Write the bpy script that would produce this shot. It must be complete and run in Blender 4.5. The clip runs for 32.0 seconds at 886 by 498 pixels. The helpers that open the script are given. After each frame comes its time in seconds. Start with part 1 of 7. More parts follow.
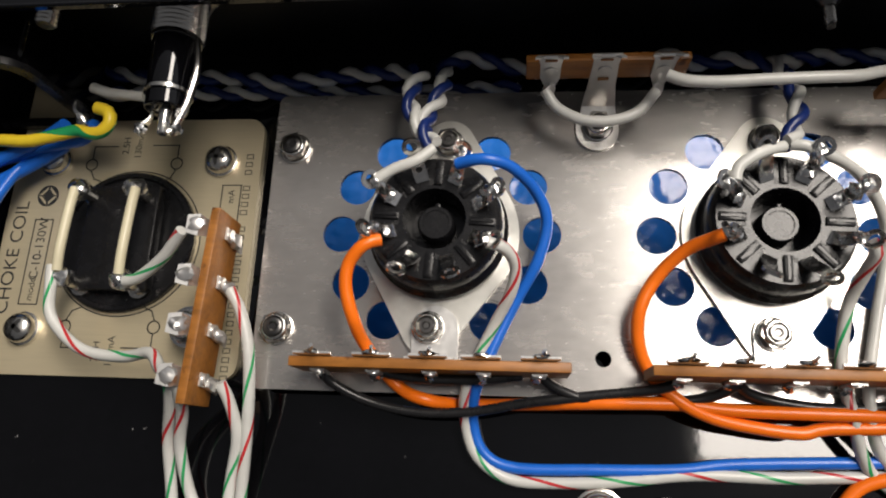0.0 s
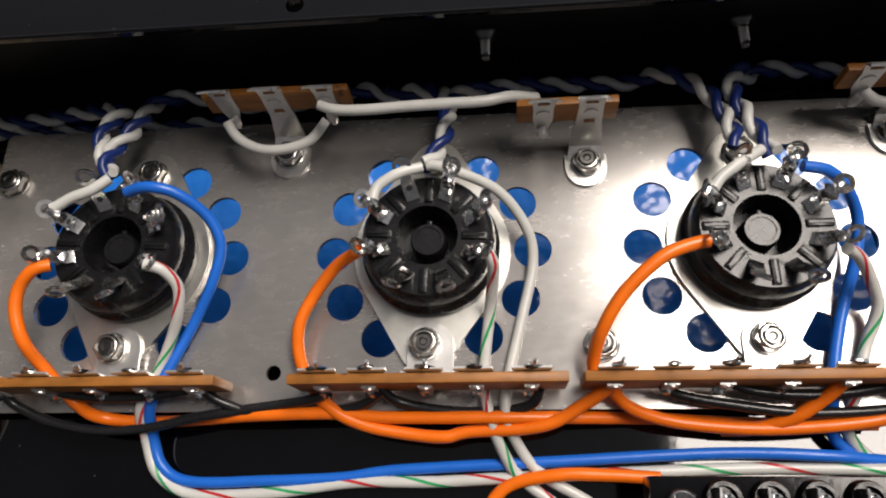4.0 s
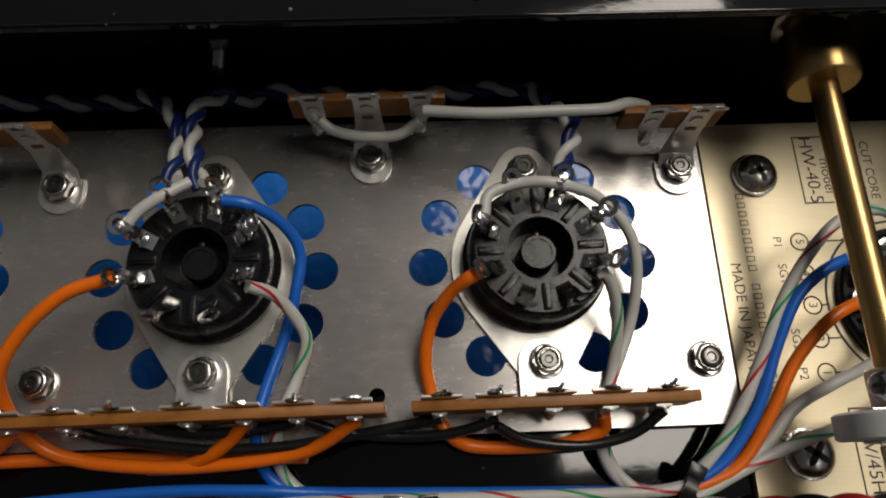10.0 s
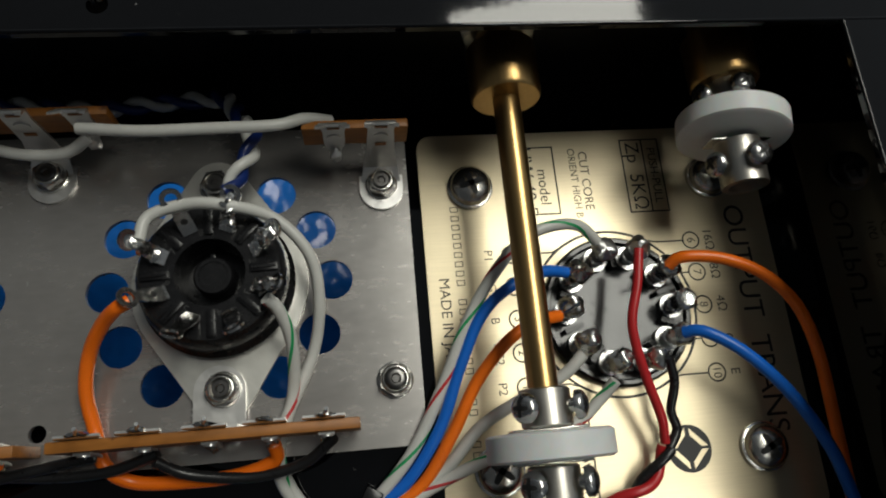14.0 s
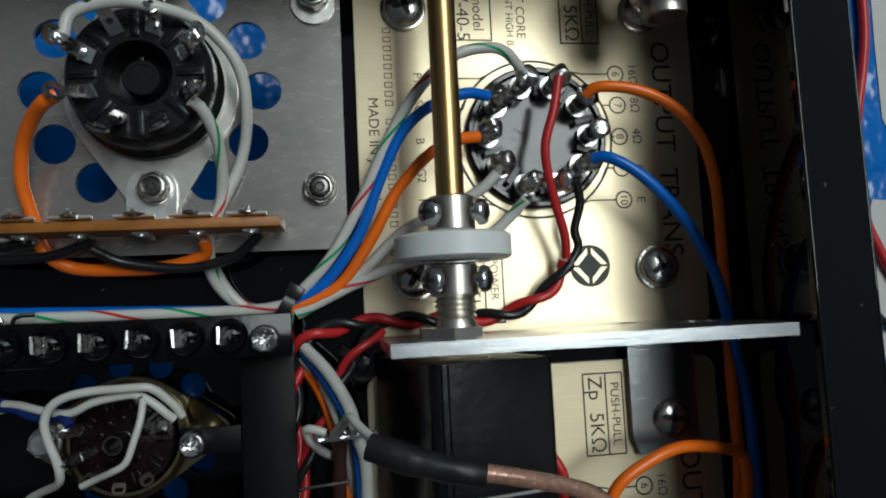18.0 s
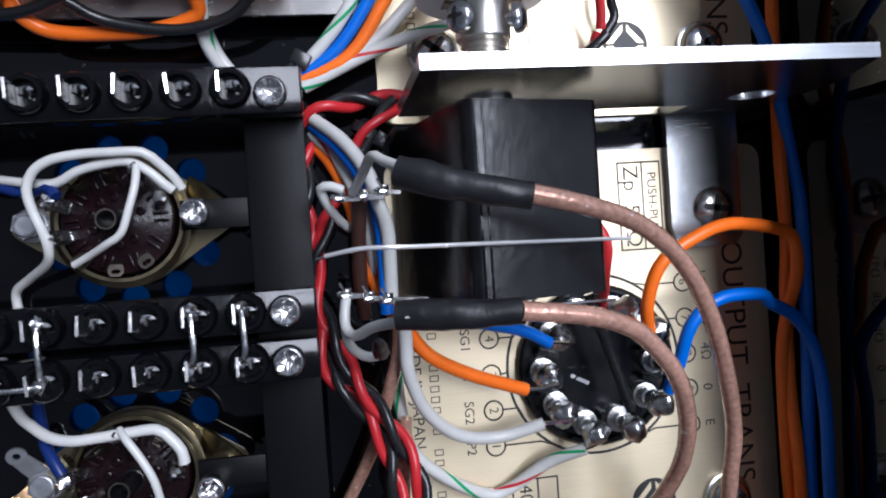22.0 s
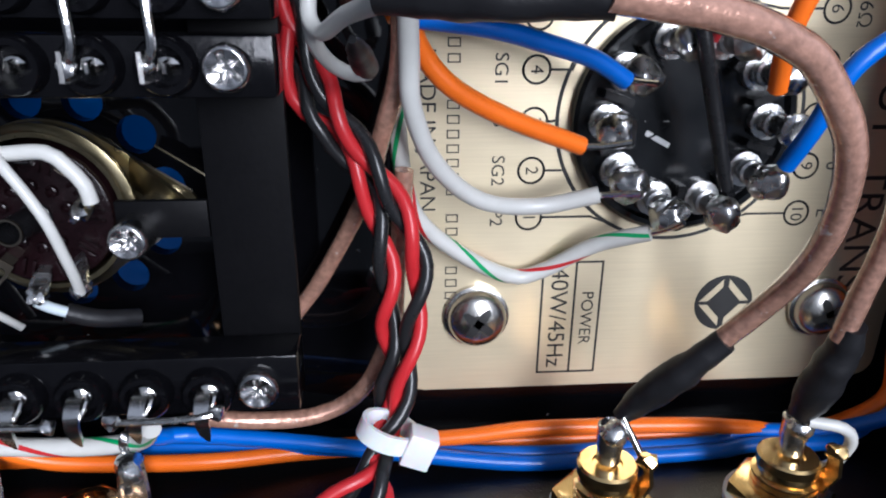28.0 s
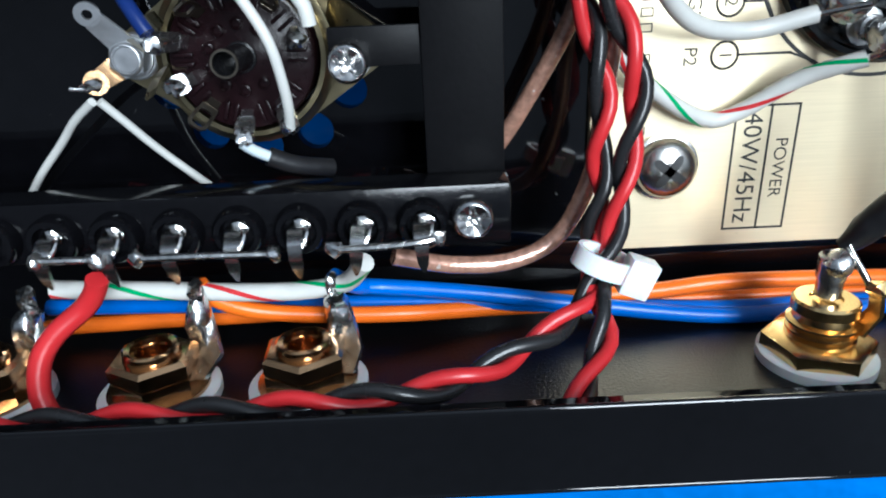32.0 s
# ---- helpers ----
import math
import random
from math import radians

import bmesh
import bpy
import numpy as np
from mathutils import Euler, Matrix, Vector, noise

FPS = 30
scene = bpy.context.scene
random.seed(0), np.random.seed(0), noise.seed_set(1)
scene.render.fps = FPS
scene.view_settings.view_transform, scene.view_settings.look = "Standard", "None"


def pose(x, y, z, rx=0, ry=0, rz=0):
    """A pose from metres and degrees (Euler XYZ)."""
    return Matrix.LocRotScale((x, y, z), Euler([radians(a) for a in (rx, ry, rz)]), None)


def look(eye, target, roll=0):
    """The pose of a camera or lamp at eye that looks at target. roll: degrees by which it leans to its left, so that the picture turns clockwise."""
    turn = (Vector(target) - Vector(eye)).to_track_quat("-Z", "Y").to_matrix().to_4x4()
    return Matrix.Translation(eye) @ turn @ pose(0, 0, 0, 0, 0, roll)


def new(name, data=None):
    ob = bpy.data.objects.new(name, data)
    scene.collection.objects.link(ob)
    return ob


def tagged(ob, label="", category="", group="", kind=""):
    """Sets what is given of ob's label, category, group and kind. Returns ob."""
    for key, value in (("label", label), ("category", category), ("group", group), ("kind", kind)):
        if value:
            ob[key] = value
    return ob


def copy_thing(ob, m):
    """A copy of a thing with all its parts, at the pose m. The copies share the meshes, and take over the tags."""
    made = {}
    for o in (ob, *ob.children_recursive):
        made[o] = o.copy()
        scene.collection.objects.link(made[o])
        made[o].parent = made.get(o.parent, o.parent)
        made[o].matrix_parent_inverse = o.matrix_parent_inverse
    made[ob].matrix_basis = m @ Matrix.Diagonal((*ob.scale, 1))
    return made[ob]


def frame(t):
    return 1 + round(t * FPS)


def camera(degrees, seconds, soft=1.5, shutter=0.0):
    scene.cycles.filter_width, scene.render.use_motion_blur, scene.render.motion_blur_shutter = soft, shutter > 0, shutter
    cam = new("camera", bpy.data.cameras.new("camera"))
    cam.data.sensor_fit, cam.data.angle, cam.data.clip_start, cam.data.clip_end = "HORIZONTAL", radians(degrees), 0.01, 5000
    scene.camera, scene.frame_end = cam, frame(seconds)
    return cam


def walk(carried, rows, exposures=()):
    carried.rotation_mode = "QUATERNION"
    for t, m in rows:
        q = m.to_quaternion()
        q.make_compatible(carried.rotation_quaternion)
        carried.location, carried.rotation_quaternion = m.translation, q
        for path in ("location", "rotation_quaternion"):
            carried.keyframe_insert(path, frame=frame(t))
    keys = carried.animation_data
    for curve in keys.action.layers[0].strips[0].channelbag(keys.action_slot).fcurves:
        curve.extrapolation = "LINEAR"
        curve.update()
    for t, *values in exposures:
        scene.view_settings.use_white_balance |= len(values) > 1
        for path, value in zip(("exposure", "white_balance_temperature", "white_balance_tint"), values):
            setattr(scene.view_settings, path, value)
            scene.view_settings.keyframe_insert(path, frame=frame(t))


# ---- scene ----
cam = camera(65.6, 32.0, soft=2.0)
PATH = [
    (0, 0.01552, -0.04017, 0.12913, 16.200, 6.002, 2.185),
    (0.5, 0.01974, -0.04060, 0.12901, 16.326, 5.639, 2.022),
    (1, 0.02694, -0.04055, 0.12916, 16.527, 5.397, 1.942),
    (1.5, 0.03416, -0.04173, 0.13143, 16.583, 4.766, 1.536),
    (2, 0.03807, -0.04290, 0.13215, 16.920, 4.302, 1.284),
    (2.5, 0.04590, -0.04216, 0.13263, 16.647, 3.848, 0.710),
    (4.5, 0.08405, -0.04717, 0.12802, 20.494, 5.845, 0.239),
    (5, 0.09033, -0.04781, 0.12777, 20.588, 5.246, -0.091),
    (5.5, 0.10002, -0.04702, 0.12876, 20.516, 4.551, -0.656),
    (6, 0.10848, -0.04534, 0.12777, 20.442, 3.699, -0.699),
    (6.5, 0.11644, -0.04342, 0.12780, 20.011, 2.846, -0.613),
    (7, 0.12321, -0.04241, 0.12686, 19.611, 2.113, -0.901),
    (7.5, 0.12881, -0.04206, 0.12726, 19.159, 1.482, -1.608),
    (8, 0.13549, -0.04207, 0.12659, 18.910, 1.407, -2.058),
    (8.5, 0.14265, -0.04102, 0.12636, 18.666, 0.793, -2.343),
    (9, 0.15053, -0.03942, 0.12488, 18.328, 0.187, -2.483),
    (9.5, 0.15641, -0.03851, 0.12560, 18.100, -0.576, -2.300),
    (10, 0.16237, -0.03706, 0.12565, 17.962, -1.143, -2.360),
    (10.5, 0.16863, -0.03521, 0.12496, 17.973, -1.541, -2.541),
    (11, 0.17335, -0.03385, 0.12454, 17.925, -2.053, -2.893),
    (11.5, 0.17816, -0.03403, 0.12436, 17.427, -2.752, -2.934),
    (12, 0.18605, -0.03396, 0.12410, 17.527, -3.388, -3.896),
    (12.5, 0.19329, -0.03518, 0.12329, 17.267, -3.833, -4.801),
    (13, 0.20083, -0.03541, 0.12414, 17.665, -4.492, -5.350),
    (13.5, 0.20580, -0.03408, 0.12515, 18.023, -5.083, -5.515),
    (15.5, 0.21355, -0.03200, 0.12937, 10.763, -7.798, -2.204),
    (16, 0.21540, -0.03137, 0.13351, 9.714, -8.219, -2.254),
    (16.5, 0.21671, -0.03269, 0.13349, 8.383, -8.583, -2.296),
    (17, 0.21854, -0.03404, 0.13391, 7.039, -8.672, -2.658),
    (17.5, 0.21923, -0.03855, 0.13245, 6.111, -8.368, -2.651),
    (18, 0.21769, -0.04322, 0.13275, 5.261, -8.192, -2.763),
    (18.5, 0.21651, -0.04784, 0.13220, 4.422, -8.027, -2.705),
    (19, 0.21437, -0.05143, 0.13120, 3.742, -8.078, -2.928),
    (19.5, 0.21384, -0.05625, 0.13052, 3.083, -8.378, -3.408),
    (20, 0.21161, -0.05773, 0.13024, 2.809, -8.394, -3.871),
    (20.5, 0.21277, -0.06234, 0.12784, 2.172, -8.719, -3.997),
    (21, 0.21249, -0.06616, 0.12719, 1.746, -8.866, -4.219),
    (21.5, 0.21289, -0.06836, 0.12232, 1.074, -8.827, -4.099),
    (22, 0.21269, -0.07070, 0.11826, -0.085, -8.757, -3.897),
    (22.5, 0.20994, -0.07313, 0.11733, -0.935, -8.757, -3.896),
    (23, 0.20892, -0.07414, 0.11906, -2.124, -8.937, -3.708),
    (23.5, 0.20416, -0.07579, 0.11959, -2.917, -9.162, -3.801),
    (24, 0.20728, -0.07863, 0.11544, -3.932, -9.474, -3.232),
    (24.5, 0.20960, -0.08052, 0.11127, -5.493, -9.313, -2.843),
    (25, 0.21110, -0.08310, 0.10784, -6.902, -8.640, -2.787),
    (25.5, 0.21264, -0.08356, 0.10459, -8.375, -7.704, -2.491),
    (27.5, 0.21739, -0.07718, 0.08354, -18.724, -5.413, 0.277),
    (28, 0.21973, -0.07928, 0.08356, -21.058, -4.641, 0.566),
    (28.5, 0.22132, -0.08235, 0.08515, -22.824, -4.225, 0.202),
    (29, 0.22031, -0.08469, 0.08465, -23.802, -3.674, -0.399),
    (29.5, 0.21755, -0.08478, 0.08442, -24.460, -3.291, -0.728),
    (30, 0.21334, -0.08652, 0.08393, -24.596, -2.720, -1.005),
    (30.5, 0.21074, -0.08767, 0.08422, -24.883, -2.404, -1.357),
    (31, 0.20622, -0.08960, 0.08576, -24.236, -2.147, -1.828),
    (31.5, 0.20329, -0.09246, 0.08573, -23.905, -1.821, -2.180),
    (32, 0.20053, -0.09498, 0.08676, -23.387, -1.347, -2.344),
]
EXPOSURES = [(0, 0.66, 6500, 12), (5, 0.72, 6500, 14), (7, -0.45, 6500, 11), (8, -0.45, 6500, 12), (9, -0.12, 6500, 12), (11, -0.9, 6700, 9), (12, -0.9, 6700, 9), (13, -0.5, 6500, 7),
             (16, -0.4, 5800, -2), (19, -0.45, 5450, 2), (21, 0.37, 5200, 13), (22.5, 0.95, 5250, 17), (24, 1.2, 5350, 20), (25, 1.12, 5350, 20), (28, 0.95, 5300, 14), (30, 0.93, 5250, 9), (32, 1.25, 5150, 4)]
walk(cam, [(row[0], pose(*row[1:])) for row in PATH], EXPOSURES)

# ---- light: a ceiling lamp over the bench and the dim room round it ----
MM = 0.001
world = bpy.data.worlds.new("room_light")
scene.world = world
world.use_nodes = True
wn, wl = world.node_tree.nodes, world.node_tree.links
bg = wn["Background"]
bg.inputs["Color"].default_value = (0.74, 0.75, 0.78, 1)
# the room is lighter behind the chassis and beside it, and dark on the side of the operator
where, side, level = wn.new("ShaderNodeTexCoord"), wn.new("ShaderNodeVectorMath"), wn.new("ShaderNodeMapRange")
side.operation = "DOT_PRODUCT"
side.inputs[1].default_value = (0.6, 0.8, 0.0)
level.inputs["From Min"].default_value, level.inputs["From Max"].default_value = -0.2, 0.9
level.inputs["To Min"].default_value, level.inputs["To Max"].default_value = 0.075, 0.34
wl.new(where.outputs["Generated"], side.inputs[0])
wl.new(side.outputs["Value"], level.inputs["Value"])
wl.new(level.outputs[0], bg.inputs["Strength"])


def ceiling_lamp(name, eye, target, sx, sy, watts, colour):
    data = bpy.data.lights.new(name, "AREA")
    data.shape, data.size, data.size_y, data.energy, data.color = "RECTANGLE", sx, sy, watts, colour
    ob = new(name, data)
    ob.matrix_world = look(eye, target)
    return ob


ceiling_lamp("ceiling_lamp", (1.0, 0.85, 2.3), (0.15, 0.85, 0), 1.8, 0.76, 58, (1.0, 0.93, 0.83))

# ---- mesh helpers, in millimetres ----
def part(name, bm, material, parent=None, label="", smooth=True):
    """Link a bmesh, in millimetres, as one mesh object under a thing or a part."""
    bmesh.ops.scale(bm, vec=(MM, MM, MM), verts=bm.verts)
    me = bpy.data.meshes.new(name)
    bm.to_mesh(me)
    bm.free()
    for m in material if isinstance(material, (list, tuple)) else [material]:
        me.materials.append(m)
    if smooth:
        me.polygons.foreach_set("use_smooth", [True] * len(me.polygons))
        me.set_sharp_from_angle(angle=radians(38))
    ob = new(name, me)
    if parent is not None:
        ob.parent = parent
    if label:
        ob["label"] = label
    return ob


def same_part(name, mesh_of, parent, x=0, y=0, z=0, rx=0, ry=0, rz=0, label=""):
    """One more piece on the mesh of another."""
    ob = new(name, mesh_of.data)
    ob.parent = parent
    ob.matrix_basis = pose(x * MM, y * MM, z * MM, rx, ry, rz)
    if label:
        ob["label"] = label
    return ob


def thing(name, x, y, z, label, category, group="", kind="", rz=0, rx=0, ry=0):
    ob = new(name)
    ob.empty_display_size = 0.005
    ob.matrix_basis = pose(x * MM, y * MM, z * MM, rx, ry, rz)
    return tagged(ob, label, category, group, kind)


def box(bm, x0, x1, y0, y1, z0, z1, bevel=0.0, m=0):
    vs = [bm.verts.new((x, y, z)) for x in (x0, x1) for y in (y0, y1) for z in (z0, z1)]
    fs = [bm.faces.new([vs[i] for i in q]) for q in ((0, 1, 3, 2), (4, 6, 7, 5), (0, 4, 5, 1), (2, 3, 7, 6), (0, 2, 6, 4), (1, 5, 7, 3))]
    for fc in fs:
        fc.material_index = m
    if bevel:
        es = list({e for fc in fs for e in fc.edges})
        r = bmesh.ops.bevel(bm, geom=es, offset=bevel, segments=2, affect="EDGES", profile=0.5)
        for fc in r["faces"]:
            fc.material_index = m
    return bm


def basis(d):
    d = Vector(d).normalized()
    u = d.orthogonal().normalized()
    return d, u, d.cross(u)


def lathe(bm, origin, axis, profile, seg=24, m=0, turn=0.0, caps=True):
    """Turn rows (distance along the axis, radius) about an axis."""
    d, u, v = basis(axis)
    if abs(d.z) > 0.99:
        u, v = Vector((1, 0, 0)), Vector((0, 1, 0)) * (1 if d.z > 0 else -1)
    o, rings = Vector(origin), []
    for h, r in profile:
        if r < 1e-6:
            rings.append([bm.verts.new(o + d * h)])
        else:
            rings.append([bm.verts.new(o + d * h + r * (u * math.cos(turn + k * math.tau / seg) + v * math.sin(turn + k * math.tau / seg))) for k in range(seg)])
    for a, b in zip(rings, rings[1:]):
        for k in range(seg):
            n = (k + 1) % seg
            if len(a) == 1 and len(b) == 1:
                continue
            q = [a[0], b[n], b[k]] if len(a) == 1 else [a[k], a[n], b[0]] if len(b) == 1 else [a[k], a[n], b[n], b[k]]
            bm.faces.new(q).material_index = m
    if caps:
        for ring, flip in ((rings[0], True), (rings[-1], False)):
            if len(ring) > 1:
                bm.faces.new(ring[::-1] if flip else ring).material_index = m
    return bm


def cyl(bm, p0, p1, r, seg=20, r2=None, m=0, bevel=0.0, turn=0.0):
    p0, p1 = Vector(p0), Vector(p1)
    h, r2 = (p1 - p0).length, r if r2 is None else r2
    rows = [(0, r), (h, r2)] if not bevel else [(0, r - bevel), (bevel, r), (h - bevel, r2), (h, r2 - bevel)]
    return lathe(bm, p0, p1 - p0, rows, seg, m, turn)


def blob(bm, c, r, sx=1.0, sy=1.0, sz=1.0, seg=10, rough=0.0, m=0):
    """A rounded lump, as of solder."""
    c, n = Vector(c), 10 if r > 1.5 else 6
    first = len(bm.verts)
    lathe(bm, (0, 0, 0), (0, 0, 1), [(-math.cos(math.pi * i / n) * r, math.sin(math.pi * i / n) * r) for i in range(n + 1)], seg, m, 0, False)
    bm.verts.ensure_lookup_table()
    for v in bm.verts[first:]:
        k = 1 + rough * noise.noise(v.co * (1.3 if r < 1.5 else 0.6) + c)
        v.co = Vector((v.co.x * sx * k, v.co.y * sy * k, v.co.z * sz * k)) + c
    return bm


def smooth_path(points, step=1.0, closed=False):
    """Catmull-Rom through the points, in even steps."""
    pts = [Vector(p) for p in points]
    ext = [pts[0] * 2 - pts[1]] + pts + [pts[-1] * 2 - pts[-2]]
    out = []
    for i in range(1, len(ext) - 2):
        a, b, c, d = ext[i - 1 : i + 3]
        n = max(2, int((c - b).length / step))
        for k in range(n):
            t = k / n
            out.append(0.5 * ((2 * b) + (c - a) * t + (2 * a - 5 * b + 4 * c - d) * t * t + (3 * b - a - 3 * c + d) * t ** 3))
    return out + [pts[-1]]


def frames_along(path):
    """Unit tangents and a side that does not twist."""
    n = len(path)
    tang = [(path[min(i + 1, n - 1)] - path[max(i - 1, 0)]).normalized() for i in range(n)]
    side = tang[0].orthogonal().normalized()
    out = []
    for t in tang:
        side = (side - t * side.dot(t)).normalized()
        out.append((t, side, t.cross(side)))
    return out


def sweep(bm, path, r, seg=10, stripes=(), pitch=14.0, m=0, wobble=0.0, phase=0.0):
    """A round wire along a path; stripes: rows of (segment, material) that wind round it once in a pitch."""
    rings, run, prev = [], 0.0, None
    runs = []
    for p, (t, s, b) in zip(path, frames_along(path)):
        run += (p - prev).length if prev else 0.0
        prev = p
        runs.append(run)
        a0 = math.tau * run / pitch + phase if stripes else 0.0
        rr = r * (1 + wobble * noise.noise(p * 0.35))
        rings.append([bm.verts.new(p + rr * (s * math.cos(a0 + k * math.tau / seg) + b * math.sin(a0 + k * math.tau / seg))) for k in range(seg)])
    look_up = dict(stripes)
    for a, c in zip(rings, rings[1:]):
        for k in range(seg):
            n = (k + 1) % seg
            bm.faces.new([a[k], a[n], c[n], c[k]]).material_index = look_up.get(k, m)
    bm.faces.new(rings[0][::-1]).material_index = m
    bm.faces.new(rings[-1]).material_index = m
    return bm


def wire(points, r, material, name="wire", label="", category="wire", stripes=(), pitch=14.0, seg=10, step=1.0, group="", wobble=0.02, phase=0.0):
    """A single insulated wire, a thing of its own."""
    bm = bmesh.new()
    sweep(bm, smooth_path(points, step), r, seg, stripes, pitch, 0, wobble, phase)
    ob = part(name, bm, material)
    return tagged(ob, label, category, group)


def twisted(points, r, mats, label, pitch=18.0, gap=1.0, name="twisted_pair", step=1.2, start=0.0, labels=("", "")):
    """Two wires wound round one another."""
    path = smooth_path(points, step)
    ob = thing(name, 0, 0, 0, label, "twisted wires")
    fr, runs, run = frames_along(path), [], 0.0
    for i, p in enumerate(path):
        run += (p - path[i - 1]).length if i else 0
        runs.append(run)
    for k, m in enumerate(mats):
        turn = [start + math.tau * s / pitch + math.pi * k for s in runs]
        line = [p + r * gap * (s * math.cos(a) + b * math.sin(a)) for p, (t, s, b), a in zip(path, fr, turn)]
        bm = bmesh.new()
        sweep(bm, line, r, 10)
        part("wire", bm, m, ob, labels[k])
    return ob


def holed(bm, outline, holes, z0, z1, m=0):
    """A flat slab from an outline with holes through it."""
    loops = []
    for loop in [outline] + list(holes):
        vs = [bm.verts.new((x, y, z1)) for x, y in loop]
        loops.append((vs, [bm.edges.new((vs[i], vs[(i + 1) % len(vs)])) for i in range(len(vs))]))
    r = bmesh.ops.triangle_fill(bm, use_beauty=True, use_dissolve=False, edges=[e for _, es in loops for e in es], normal=(0, 0, 1))
    tops = [g for g in r["geom"] if isinstance(g, bmesh.types.BMFace)]
    low = {v: bm.verts.new((v.co.x, v.co.y, z0)) for vs, _ in loops for v in vs}
    for fc in tops:
        if fc.normal.z < 0:
            fc.normal_flip()
        fc.material_index = m
        bm.faces.new([low[v] for v in fc.verts][::-1]).material_index = m
    for vs, _ in loops:
        for i in range(len(vs)):
            a, b = vs[i], vs[(i + 1) % len(vs)]
            bm.faces.new([a, b, low[b], low[a]]).material_index = m
    bmesh.ops.recalc_face_normals(bm, faces=bm.faces)
    return bm


def ring2(cx, cy, r, seg=24, turn=0.0):
    return [(cx + r * math.cos(turn + k * math.tau / seg), cy + r * math.sin(turn + k * math.tau / seg)) for k in range(seg)]


def round_rect(x0, x1, y0, y1, r, seg=5):
    out = []
    for cx, cy, a0 in ((x1 - r, y1 - r, 0), (x0 + r, y1 - r, 90), (x0 + r, y0 + r, 180), (x1 - r, y0 + r, 270)):
        out += [(cx + r * math.cos(radians(a0 + 90 * k / seg)), cy + r * math.sin(radians(a0 + 90 * k / seg))) for k in range(seg + 1)]
    return out


def writing(text, size, x, y, z, rz, material, parent, name="lettering", spacing=1.0, squash=1.0):
    """Printed words, converted to a thin flat mesh."""
    cu = bpy.data.curves.new(name, "FONT")
    cu.body, cu.size, cu.space_character, cu.align_x, cu.align_y = text, size * MM, spacing, "CENTER", "CENTER"
    tmp = bpy.data.objects.new(name, cu)
    scene.collection.objects.link(tmp)
    me = bpy.data.meshes.new_from_object(tmp.evaluated_get(bpy.context.evaluated_depsgraph_get()))
    bpy.data.objects.remove(tmp)
    bpy.data.curves.remove(cu)
    me.materials.clear()
    me.materials.append(material)
    ob = new(name, me)
    ob.parent = parent
    ob.matrix_basis = pose(x * MM, y * MM, z * MM, 0, 0, rz) @ Matrix.Diagonal((squash, 1, 1, 1))
    return ob

